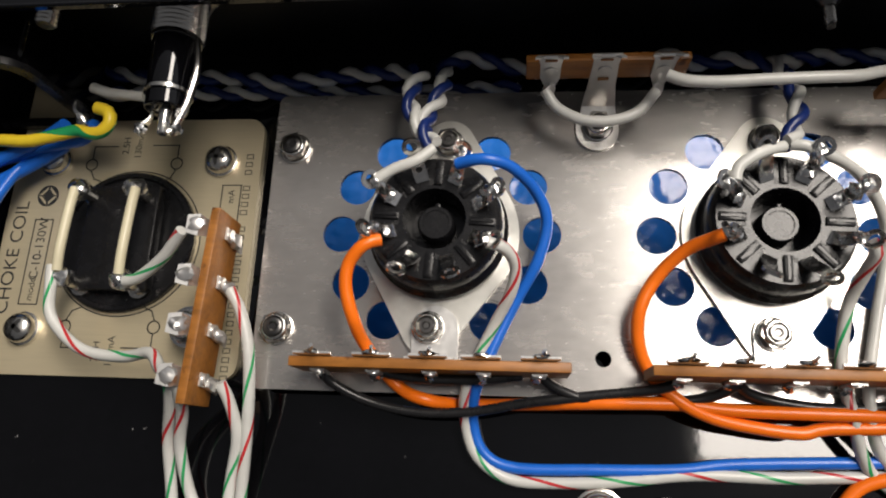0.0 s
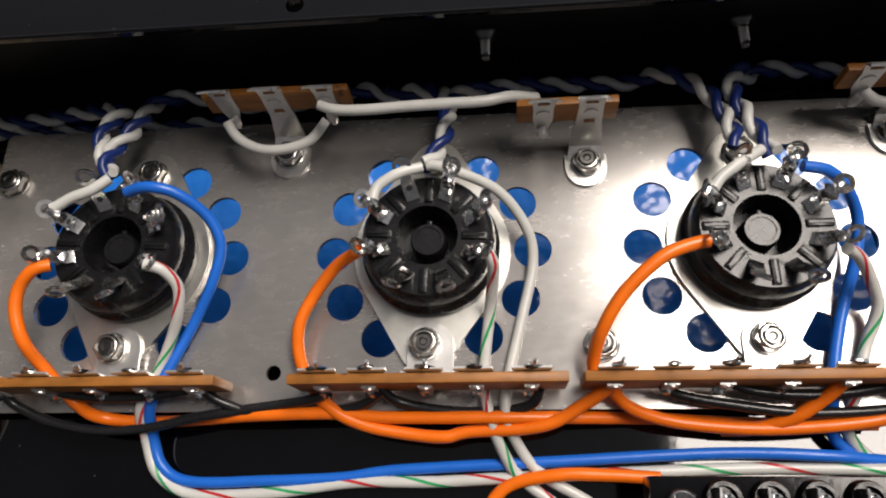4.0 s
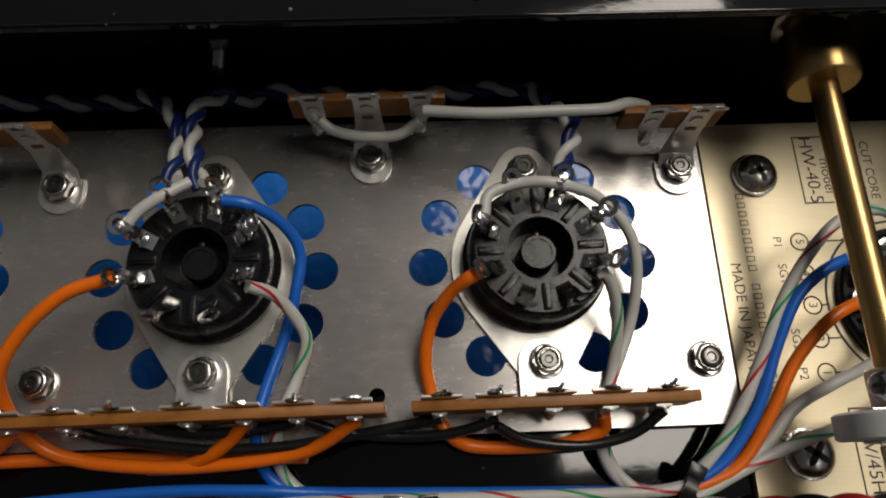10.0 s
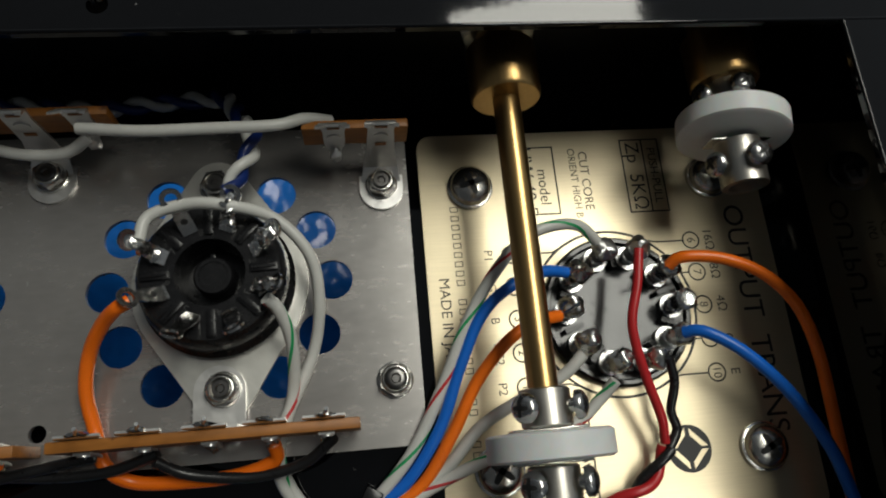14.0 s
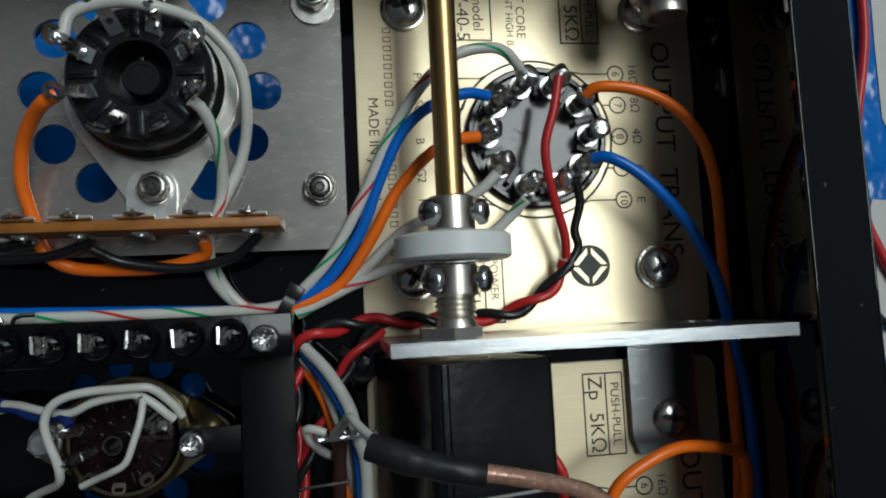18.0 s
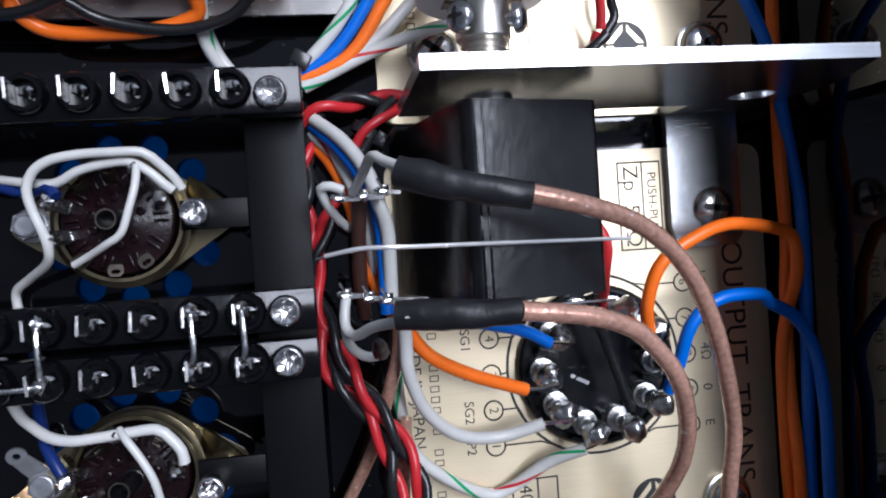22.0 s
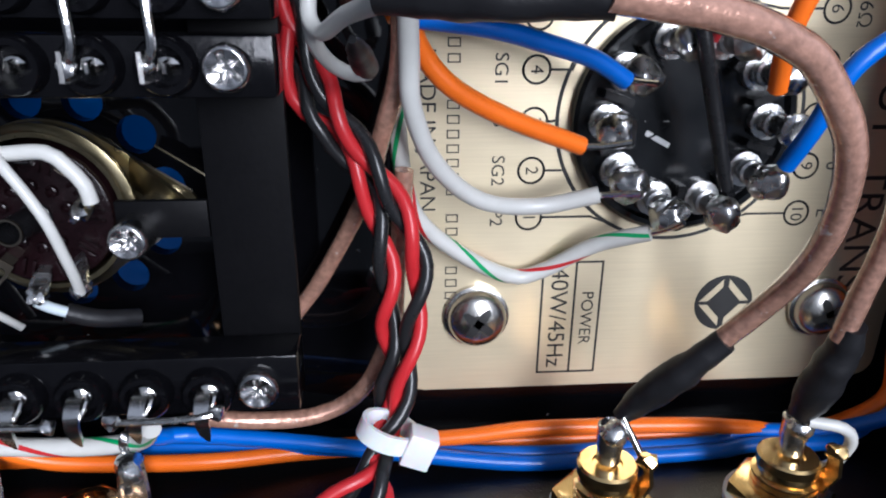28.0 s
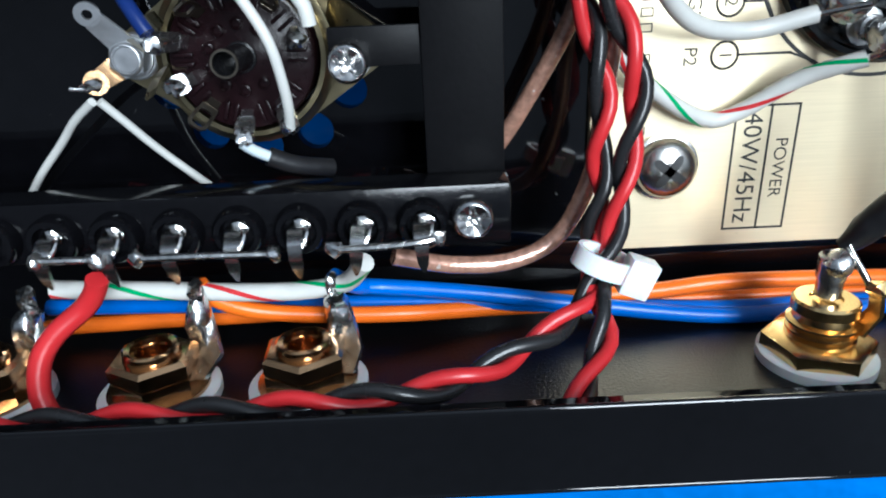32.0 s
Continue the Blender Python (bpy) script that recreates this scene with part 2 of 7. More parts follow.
# ---- materials ----
def mat(name, colour, rough=0.5, metal=0.0, var=0.15, grain=400.0, bump=0.05, stretch=(1, 1, 1), coat=0.0, spec=0.5, aniso=0.0,
        tangent=None, spots=None, spot_scale=60.0, scratches=0.0, rough_var=0.1, ior=1.45, trans=0.0, subsurf=0.0, stain=60.0, relief=0.0004):
    """A painted, moulded or metal surface: colour with stains and grain at two scales, uneven gloss and fine relief."""
    m = bpy.data.materials.new(name)
    m.use_nodes = True
    nt = m.node_tree
    n, l = nt.nodes, nt.links
    b = n["Principled BSDF"]
    tc = n.new("ShaderNodeTexCoord")
    mp = n.new("ShaderNodeMapping")
    mp.inputs["Scale"].default_value = stretch
    l.new(tc.outputs["Object"], mp.inputs["Vector"])
    fine, broad = n.new("ShaderNodeTexNoise"), n.new("ShaderNodeTexNoise")
    fine.inputs["Scale"].default_value, fine.inputs["Detail"].default_value = grain, 4
    broad.inputs["Scale"].default_value, broad.inputs["Detail"].default_value = stain, 3
    l.new(mp.outputs["Vector"], fine.inputs["Vector"])
    l.new(tc.outputs["Object"], broad.inputs["Vector"])
    mixf = n.new("ShaderNodeMath")
    mixf.operation = "MULTIPLY_ADD"
    mixf.inputs[1].default_value, mixf.inputs[2].default_value = 0.5, 0.0
    l.new(fine.outputs["Fac"], mixf.inputs[0])
    add = n.new("ShaderNodeMath")
    add.operation = "MULTIPLY_ADD"
    add.inputs[1].default_value = 0.5
    l.new(broad.outputs["Fac"], add.inputs[0])
    l.new(mixf.outputs[0], add.inputs[2])
    ramp = n.new("ShaderNodeMapRange")
    ramp.inputs["From Min"].default_value, ramp.inputs["From Max"].default_value = 0.3, 0.7
    ramp.inputs["To Min"].default_value, ramp.inputs["To Max"].default_value = 1 - var, 1 + var
    l.new(add.outputs[0], ramp.inputs["Value"])
    col = n.new("ShaderNodeVectorMath")
    col.operation = "SCALE"
    col.inputs[0].default_value = colour
    l.new(ramp.outputs[0], col.inputs["Scale"])
    out = col.outputs["Vector"]
    if spots:
        sp = n.new("ShaderNodeTexNoise")
        sp.inputs["Scale"].default_value, sp.inputs["Detail"].default_value = spot_scale, 6
        l.new(tc.outputs["Object"], sp.inputs["Vector"])
        cr = n.new("ShaderNodeMapRange")
        cr.inputs["From Min"].default_value, cr.inputs["From Max"].default_value = spots[1], spots[1] + 0.06
        l.new(sp.outputs["Fac"], cr.inputs["Value"])
        mx = n.new("ShaderNodeMix")
        mx.data_type = "RGBA"
        mx.inputs["B"].default_value = (*spots[0], 1)
        l.new(cr.outputs[0], mx.inputs["Factor"])
        l.new(out, mx.inputs["A"])
        out = mx.outputs["Result"]
    if scratches:
        sm, sn, sr, mx = n.new("ShaderNodeMapping"), n.new("ShaderNodeTexNoise"), n.new("ShaderNodeMapRange"), n.new("ShaderNodeMix")
        sm.inputs["Scale"].default_value, sm.inputs["Rotation"].default_value = (1, 0.06, 1), (0, 0, 0.25)
        sn.inputs["Scale"].default_value, sn.inputs["Detail"].default_value, sn.inputs["Distortion"].default_value = 300, 2, 1.2
        sr.inputs["From Min"].default_value, sr.inputs["From Max"].default_value = scratches, scratches + 0.03
        mx.data_type = "RGBA"
        mx.inputs["B"].default_value = (0.85, 0.84, 0.82, 1)
        l.new(tc.outputs["Object"], sm.inputs["Vector"])
        l.new(sm.outputs["Vector"], sn.inputs["Vector"])
        l.new(sn.outputs["Fac"], sr.inputs["Value"])
        l.new(sr.outputs[0], mx.inputs["Factor"])
        l.new(out, mx.inputs["A"])
        out = mx.outputs["Result"]
    l.new(out, b.inputs["Base Color"])
    rr = n.new("ShaderNodeMapRange")
    rr.inputs["To Min"].default_value, rr.inputs["To Max"].default_value = max(0.02, rough - rough_var), rough + rough_var
    l.new(add.outputs[0], rr.inputs["Value"])
    l.new(rr.outputs[0], b.inputs["Roughness"])
    b.inputs["Metallic"].default_value = metal
    b.inputs["Coat Weight"].default_value = coat
    b.inputs["Coat Roughness"].default_value = 0.08
    b.inputs["Specular IOR Level"].default_value = spec
    b.inputs["IOR"].default_value = ior
    b.inputs["Transmission Weight"].default_value = trans
    b.inputs["Subsurface Weight"].default_value = subsurf
    b.inputs["Subsurface Scale"].default_value = 0.001
    if aniso:
        b.inputs["Anisotropic"].default_value = aniso
        tv = n.new("ShaderNodeCombineXYZ")
        for k in range(3):
            tv.inputs[k].default_value = tangent[k]
        l.new(tv.outputs[0], b.inputs["Tangent"])
    if bump:
        bp = n.new("ShaderNodeBump")
        bp.inputs["Strength"].default_value, bp.inputs["Distance"].default_value = bump, relief
        l.new(fine.outputs["Fac"], bp.inputs["Height"])
        l.new(bp.outputs["Normal"], b.inputs["Normal"])
    return m


STEEL = mat("brushed_steel", (0.45, 0.43, 0.41), 0.265, 0.72, 0.12, 500, 0.003, (0.7, 2, 1), aniso=0.5, tangent=(0, 1, 0), rough_var=0.06, stain=110, scratches=0.79, spots=((0.75, 0.74, 0.72), 0.718), spot_scale=520)
BLACK = mat("black_gloss_paint", (0.0018, 0.0018, 0.0024), 0.05, 0.0, 0.3, 700, 0.012, rough_var=0.02, spec=0.6, spots=((0.3, 0.3, 0.3), 0.73), spot_scale=420)
BLACK_ENAMEL = mat("black_enamel", (0.0018, 0.0018, 0.0024), 0.04, 0.0, 0.3, 700, 0.01, rough_var=0.02, spec=1.0, spots=((0.3, 0.3, 0.3), 0.73), spot_scale=420)
BLACK_MATT = mat("black_matt_paint", (0.0035, 0.0035, 0.0042), 0.45, 0.0, 0.25, 1500, 0.05, spec=0.14, spots=((0.25, 0.25, 0.25), 0.735), spot_scale=300)
GOLD = mat("champagne_plate", (0.66, 0.57, 0.39), 0.34, 0.55, 0.08, 700, 0.012, (0.15, 6, 1), aniso=0.5, tangent=(0, 1, 0), rough_var=0.08, stain=70, spots=((0.12, 0.1, 0.07), 0.735), spot_scale=380)
# print on the plates; also paints the shade inside screw slots and lug holes
INK_AND_SHADE = mat("black_print_and_recess_shade", (0.02, 0.02, 0.02), 0.5, 0.0, 0.1, bump=0)
BAKELITE = mat("black_bakelite", (0.008, 0.008, 0.009), 0.27, 0.0, 0.3, 500, 0.09, spec=0.4, rough_var=0.1)
TIN = mat("tinned_metal", (0.68, 0.67, 0.65), 0.22, 1.0, 0.15, 500, 0.12, rough_var=0.1)
SOLDER = mat("solder", (0.68, 0.68, 0.67), 0.26, 1.0, 0.25, 700, 0.3, rough_var=0.14)
NICKEL = mat("nickel_screw", (0.64, 0.62, 0.58), 0.25, 1.0, 0.1, 500, 0.05, rough_var=0.06)
SADDLE = mat("plated_saddle", (0.62, 0.61, 0.57), 0.38, 0.95, 0.08, 600, 0.05)
PHENOLIC = mat("brown_phenolic", (0.29, 0.112, 0.02), 0.45, 0.0, 0.4, 350, 0.1, (0.3, 3, 3), stain=220, spots=((0.1, 0.035, 0.008), 0.66), spot_scale=260)
BRASS = mat("brass", (0.57, 0.37, 0.15), 0.3, 1.0, 0.12, 500, 0.06, (4, 0.2, 4), rough_var=0.06)
NYLON = mat("white_nylon", (0.72, 0.74, 0.74), 0.4, 0.0, 0.04, 500, 0.02, subsurf=0.2)
ALU = mat("satin_aluminium", (0.5, 0.52, 0.54), 0.24, 1.0, 0.1, 600, 0.03, (0.15, 5, 5))
COPPER_BRAID = mat("braided_coax", (0.5, 0.28, 0.2), 0.22, 0.4, 0.45, 1300, 0.3, coat=1.0, spots=((0.75, 0.68, 0.62), 0.66), spot_scale=600)
P_BROWN = mat("brown_sleeving", (0.05, 0.022, 0.016), 0.35, 0.0, 0.15, 300, 0.05)
SHRINK = mat("black_heat_shrink", (0.011, 0.011, 0.0125), 0.42, 0.0, 0.3, 450, 0.35, rough_var=0.12)
GILT = mat("gold_plating", (0.86, 0.61, 0.27), 0.22, 1.0, 0.06, 500, 0.03)
MAT_BLUE = mat("blue_sheet", (0.012, 0.14, 0.52), 0.2, 0.0, 0.2, 22, 1.0, spec=0.5, stain=20, rough_var=0.06, relief=0.01)
DARK_RED = mat("dark_red_bakelite", (0.008, 0.0033, 0.0042), 0.24, 0.0, 0.4, 700, 0.15, spec=0.22)
TAGBLACK = mat("black_tag_block", (0.003, 0.003, 0.0038), 0.14, 0.0, 0.2, 900, 0.06, spec=0.3)
WHITE_PRINT = mat("white_print", (0.7, 0.7, 0.7), 0.5, 0, 0.1, bump=0)


def pvc(name, c, rough=0.32):
    return mat(name, c, rough, 0.0, 0.1, 350, 0.06, spec=0.5, subsurf=0.0, rough_var=0.08)


P_WHITE, P_GREEN, P_RED = pvc("white_pvc", (0.56, 0.56, 0.53)), pvc("green_pvc", (0.02, 0.3, 0.1)), pvc("red_pvc", (0.46, 0.02, 0.024))
P_BLUE, P_NAVY, P_ORANGE = pvc("blue_pvc", (0.012, 0.13, 0.58)), pvc("navy_pvc", (0.008, 0.022, 0.12)), pvc("orange_pvc", (0.86, 0.165, 0.006))
P_BLACK, P_YELLOW = pvc("black_pvc", (0.014, 0.014, 0.015), 0.28), pvc("yellow_pvc", (0.75, 0.55, 0.03))
BLACK_BOX = mat("black_enamel_case", (0.008, 0.008, 0.009), 0.24, 0.0, 0.25, 260, 0.28, rough_var=0.08)
YELLOW_PLATE = mat("yellow_passivated_plate", (0.28, 0.24, 0.145), 0.3, 1.0, 0.2, 500, 0.06)
BRONZE = mat("worn_gold_plating", (0.5, 0.31, 0.16), 0.18, 1.0, 0.15, 500, 0.05)
TIE_WHITE = mat("white_nylon_tie", (0.75, 0.75, 0.76), 0.35, 0.0, 0.05, 500, 0.02, subsurf=0.4)
P_CREAM = pvc("cream_sleeving", (0.62, 0.57, 0.4))
P_CLEAR = pvc("pale_sleeving", (0.55, 0.62, 0.66))
PAPER = mat("paper", (0.55, 0.55, 0.53), 0.8, 0.0, 0.06, 300, 0.05)
DARK_STEEL = mat("dark_screw_steel", (0.16, 0.155, 0.15), 0.3, 1.0, 0.15, 500, 0.05)
TAG_TIN = mat("dull_tinned_tag", (0.74, 0.73, 0.71), 0.34, 0.85, 0.12, 500, 0.12, rough_var=0.1)
SPIGOT = mat("dull_plated_brass", (0.2, 0.175, 0.14), 0.34, 1.0, 0.2, 700, 0.1)
DULL_ZINC = mat("dull_zinc", (0.45, 0.46, 0.48), 0.42, 0.9, 0.2, 600, 0.1)
BRIGHT_LEAD = mat("bright_tinned_lead", (0.85, 0.85, 0.84), 0.25, 0.6, 0.1, 600, 0.05)
BLOCK_FACE = mat("moulded_block_face", (0.006, 0.0066, 0.0075), 0.16, 0.0, 0.5, 160, 0.1, rough_var=0.12, spots=((0.004, 0.004, 0.004), 0.66), spot_scale=260)
SCREW_BRIGHT = mat("bright_screw_plating", (0.53, 0.525, 0.52), 0.24, 1.0, 0.25, 900, 0.25, rough_var=0.15)
HUB = mat("satin_nickel_hub", (0.66, 0.63, 0.57), 0.34, 1.0, 0.08, 700, 0.04, (6, 0.2, 6))
BLACK_SATIN = mat("black_grained_paint", (0.0025, 0.0025, 0.003), 0.3, 0.0, 0.3, 2600, 0.22, rough_var=0.05)
SOLDER_DULL = mat("dull_solder_lump", (0.6, 0.6, 0.59), 0.28, 1.0, 0.4, 500, 0.35, rough_var=0.18)

# ---- the chassis and the bench ----
XL, XR, YF, YB, ZF, ZT = -135.0, 300.2, -143.5, 44.0, -6.5, 34.5
SHEET = -60.0
SOCKETS = [-0.2, 61.5, 122.8, 183.6]
SMALL = [(179.0, -64.0), (178.4, -105.6)]

bm = bmesh.new()
holed(bm, [(-900, -900), (1200, -900), (1200, 900), (-900, 900)], [], SHEET - 2, SHEET)
tagged(part("ground", bm, MAT_BLUE), "shiny blue sheet spread over the workbench under the chassis", "sheet", "", "structure")

bm = bmesh.new()
vents = [ring2(cx - 0.6 + 13.0 * math.cos(radians(a * 32.7 + 6)), cy + 13.0 * math.sin(radians(a * 32.7 + 6)), 2.5, 16) for cx, cy in SMALL for a in range(11)]
bays = [ring2(x, 0, 27.5, 40) for x in SOCKETS]
holed(bm, [(XL, YF), (XR, YF), (XR, YB), (XL, YB)], vents + bays, ZF - 2, ZF)
tagged(part("floor", bm, BLACK), "gloss black painted chassis floor with round vent holes", "chassis floor", "", "structure")

for name, ol in (("wall_north", (XL - 1.5, XR + 1.5, YB, YB + 1.5)), ("wall_south", (XL - 1.5, XR + 1.5, YF - 0.8, YF)),
                 ("wall_east", (XR, XR + 1.5, YF, YB)), ("wall_west", (XL - 1.5, XL, YF, YB))):
    bm = bmesh.new()
    box(bm, *ol, ZF - 2, ZT - 1.5)
    tagged(part(name, bm, BLACK_SATIN if name in ("wall_south", "wall_north") else BLACK_ENAMEL), "gloss black painted chassis side", "chassis wall", "", "structure")
for name, ol, holes in (
    ("trim_north", (XL - 1.5, XR + 1.5, 30.5, YB + 1.5), [(41.1, 33.8), (172.4, 35)]), ("trim_south", (XL - 1.5, XR + 1.5, YF - 0.8, -134.2), []),
    ("trim_east", (291.0, XR + 1.5, -134.1, 30.4), [(296.3, 6.6), (297.3, -111.7)]), ("trim_west", (XL - 1.5, XL + 8, -134.1, 30.4), [])):
    bm = bmesh.new()
    x0, x1, y0, y1 = ol
    holed(bm, [(x0, y0), (x1, y0), (x1, y1), (x0, y1)], [ring2(x, y, 1.6, 16) for x, y in holes], ZT - 1.5, ZT)
    lip = tagged(part(name, bm, BLACK), "black folded chassis lip with screw holes", "chassis lip", "", "structure")
    # the fold and the cut edge are rounded and catch the light
    for u in (0.2, 0.8):
        bm = bmesh.new()
        if x1 - x0 > y1 - y0:
            y = y0 + 0.2 if u < 0.5 else y1 - 0.2
            cyl(bm, (x0, y, ZT - 0.28), (x1, y, ZT - 0.28), 0.36, 12)
        else:
            x = x0 + 0.2 if u < 0.5 else x1 - 0.2
            cyl(bm, (x, y0, ZT - 0.28), (x, y1, ZT - 0.28), 0.36, 12)
        part("rolled_edge", bm, BLACK, lip)


def screw_tip(bm, x, y, z, r=1.8, h=2.0, nut=3.15, turn=0.3):
    """A nut on a plate with the end of its screw standing out."""
    lathe(bm, (x, y, z), (0, 0, 1), [(0, nut * 1.06), (0.4, nut * 1.06), (0.5, nut * 0.98)], 20, 0, 0, False)
    lathe(bm, (x, y, z + 0.45), (0, 0, 1), [(0, nut * 0.97), (1.75, nut * 0.97)], 6, 0, turn)
    lathe(bm, (x, y, z + 2.15), (0, 0, 1), [(0, nut * 0.86), (0.35, nut * 0.8), (0.5, nut * 0.7), (0.5, r * 1.18), (0.2, r * 1.05)], 24, 0, 0, False)
    return bm


def screw_end(x, y, z, parent, r=1.9, h=2.0):
    """The dark threaded end of the screw in a nut."""
    bm = bmesh.new()
    lathe(bm, (x, y, z + 1.7), (0, 0, 1), [(0, r), (0.5 + h * 0.3, r), (0.7 + h * 0.3, r * 0.86), (0.7 + h * 0.3, r * 0.5), (0.4 + h * 0.3, r * 0.35), (0.4 + h * 0.3, 0)], 16, 0, 0, False)
    return part("screw_end", bm, DARK_STEEL, parent, "dark threaded screw end")


def spring_washer(x, y, z, r, parent):
    bm = bmesh.new()
    lathe(bm, (x, y, z), (0, 0, 1), [(0, r * 1.12), (0.8, r * 1.12), (0.95, r * 1.02), (0.95, r * 0.7)], 24)
    return part("washer", bm, NICKEL, parent)


def pan_head(bm, x, y, z, r=4.1, h=2.9, turn=0.4):
    """A cross-slot pan head."""
    lathe(bm, (x, y, z + 0.9), (0, 0, 1), [(0, r), (h * 0.45, r * 0.98), (h * 0.75, r * 0.84), (h * 0.93, r * 0.55), (h, r * 0.33)], 24, 0, 0, False)
    # the cross slot: its inner shade painted as four dark arms that follow the crown
    c = Vector((x, y, z + 0.9))
    top = bm.faces.new([bm.verts.new(c + Vector((r * 0.33 * math.cos(k * math.tau / 24), r * 0.33 * math.sin(k * math.tau / 24), h))) for k in range(24)])
    for k in range(4):
        a = turn + k * math.pi / 2
        u, v = Vector((math.cos(a), math.sin(a), 0)), Vector((-math.sin(a), math.cos(a), 0))
        rows = [(0.0, 0.14, h + 0.03), (0.33, 0.15, h + 0.03), (0.52, 0.13, h * 0.96), (0.62, 0.04, h * 0.9)]
        line = [[bm.verts.new(c + u * d * r + v * e * w * r + Vector((0, 0, up))) for e in (-1, 1)] for d, w, up in rows]
        for p, q in zip(line, line[1:]):
            bm.faces.new([p[0], q[0], q[1], p[1]]).material_index = 1
    return bm


# socket plate with its nuts
plate = thing("socket_plate", 91, 0, -1, "brushed steel mounting plate with rings of vent holes", "mounting plate")
bm = bmesh.new()
holes = []
for x in SOCKETS:
    holes += [ring2(x - 91 + 20.0 * math.cos(radians(a)), 20.0 * math.sin(radians(a)), 3.75, 24) for a in range(0, 360, 30) if a not in (90, 270)]
    holes.append(ring2(x - 91, 0, 13, 32))
holes += [ring2(x - 91, -23.8, 1.5, 14) for x in (30.9, 153.6)]
holed(bm, round_rect(-36 - 91, 219 - 91, -31, 31, 1.5), holes, 0, 1)
part("plate", bm, STEEL, plate)
bm = bmesh.new()
screw_tip(bm, 0, 0, 0)
nut = part("nut", bm, NICKEL, plate)
end = screw_end(0, 0, 0, nut)
nut.location = ((-31.5 - 91) * MM, 18.6 * MM, MM)
for x, y in ((-31.4, -19.4), (93.4, -19.3), (214.0, -19.4)):
    same_part("screw_end", end, same_part("nut", nut, plate, x - 91, y, 1, 0, 0, 25 * x), label="dark threaded screw end")
for x, y in ((-31.4, 18.6), (-31.4, -19.4), (93.4, -19.3), (214.0, -19.4), (214, 18.6)):
    bm = bmesh.new()
    cyl(bm, (x - 91, y, -5.5), (x - 91, y, 0), 2.8, 14)
    part("spacer", bm, NICKEL, plate)


# ---- the four power-tube sockets ----
def strip_of(bm, line, width, thick=0.35, side=None, m=0):
    """A bent strip of sheet metal along a line."""
    pts = [Vector(p) for p in line]
    rows = []
    for i, p in enumerate(pts):
        t = (pts[min(i + 1, len(pts) - 1)] - pts[max(i - 1, 0)]).normalized()
        s = Vector(side).normalized() if side is not None else t.cross(Vector((0, 0, 1))).normalized()
        nrm = s.cross(t).normalized()
        w = width[i] if isinstance(width, (list, tuple)) else width
        rows.append([bm.verts.new(p + s * a * w / 2 + nrm * b * thick / 2) for a, b in ((-1, -1), (1, -1), (1, 1), (-1, 1))])
    for a, b in zip(rows, rows[1:]):
        for k in range(4):
            bm.faces.new([a[k], a[(k + 1) % 4], b[(k + 1) % 4], b[k]]).material_index = m
    bm.faces.new(rows[0][::-1]).material_index = m
    bm.faces.new(rows[-1]).material_index = m
    return bm


def eyelet(bm, c, axis, r, hole, thick=0.4, seg=14, m=0):
    """A flat ring."""
    d, u, v = basis(axis)
    c = Vector(c)
    rings = [[bm.verts.new(c + d * h + rr * (u * math.cos(k * math.tau / seg) + v * math.sin(k * math.tau / seg))) for k in range(seg)]
             for h, rr in ((-thick / 2, r), (thick / 2, r), (thick / 2, hole), (-thick / 2, hole))]
    for a, b in zip(rings, rings[1:] + rings[:1]):
        for k in range(seg):
            bm.faces.new([a[k], a[(k + 1) % seg], b[(k + 1) % seg], b[k]]).material_index = m
    return bm


def hull_outline(r0, r1, d):
    """A rhombic saddle: a circle with an ear above and below."""
    out = []
    a = math.acos((r0 - r1) / d)
    n = 10
    for cy, r, lo, hi in ((0, r0, -(math.pi / 2 - a), math.pi / 2 - a), (d, r1, math.pi / 2 - a, math.pi / 2 + a), (0, r0, math.pi / 2 + a, 3 * math.pi / 2 - a), (-d, r1, 3 * math.pi / 2 - a, 3 * math.pi / 2 + a)):
        out += [(r * math.cos(lo + (hi - lo) * k / n), cy + r * math.sin(lo + (hi - lo) * k / n)) for k in range(n + 1)]
    return [p for i, p in enumerate(out) if (Vector(p) - Vector(out[i - 1])).length > 0.05]


LUG_ANGLES = [112.5 - 45 * k for k in range(8)]


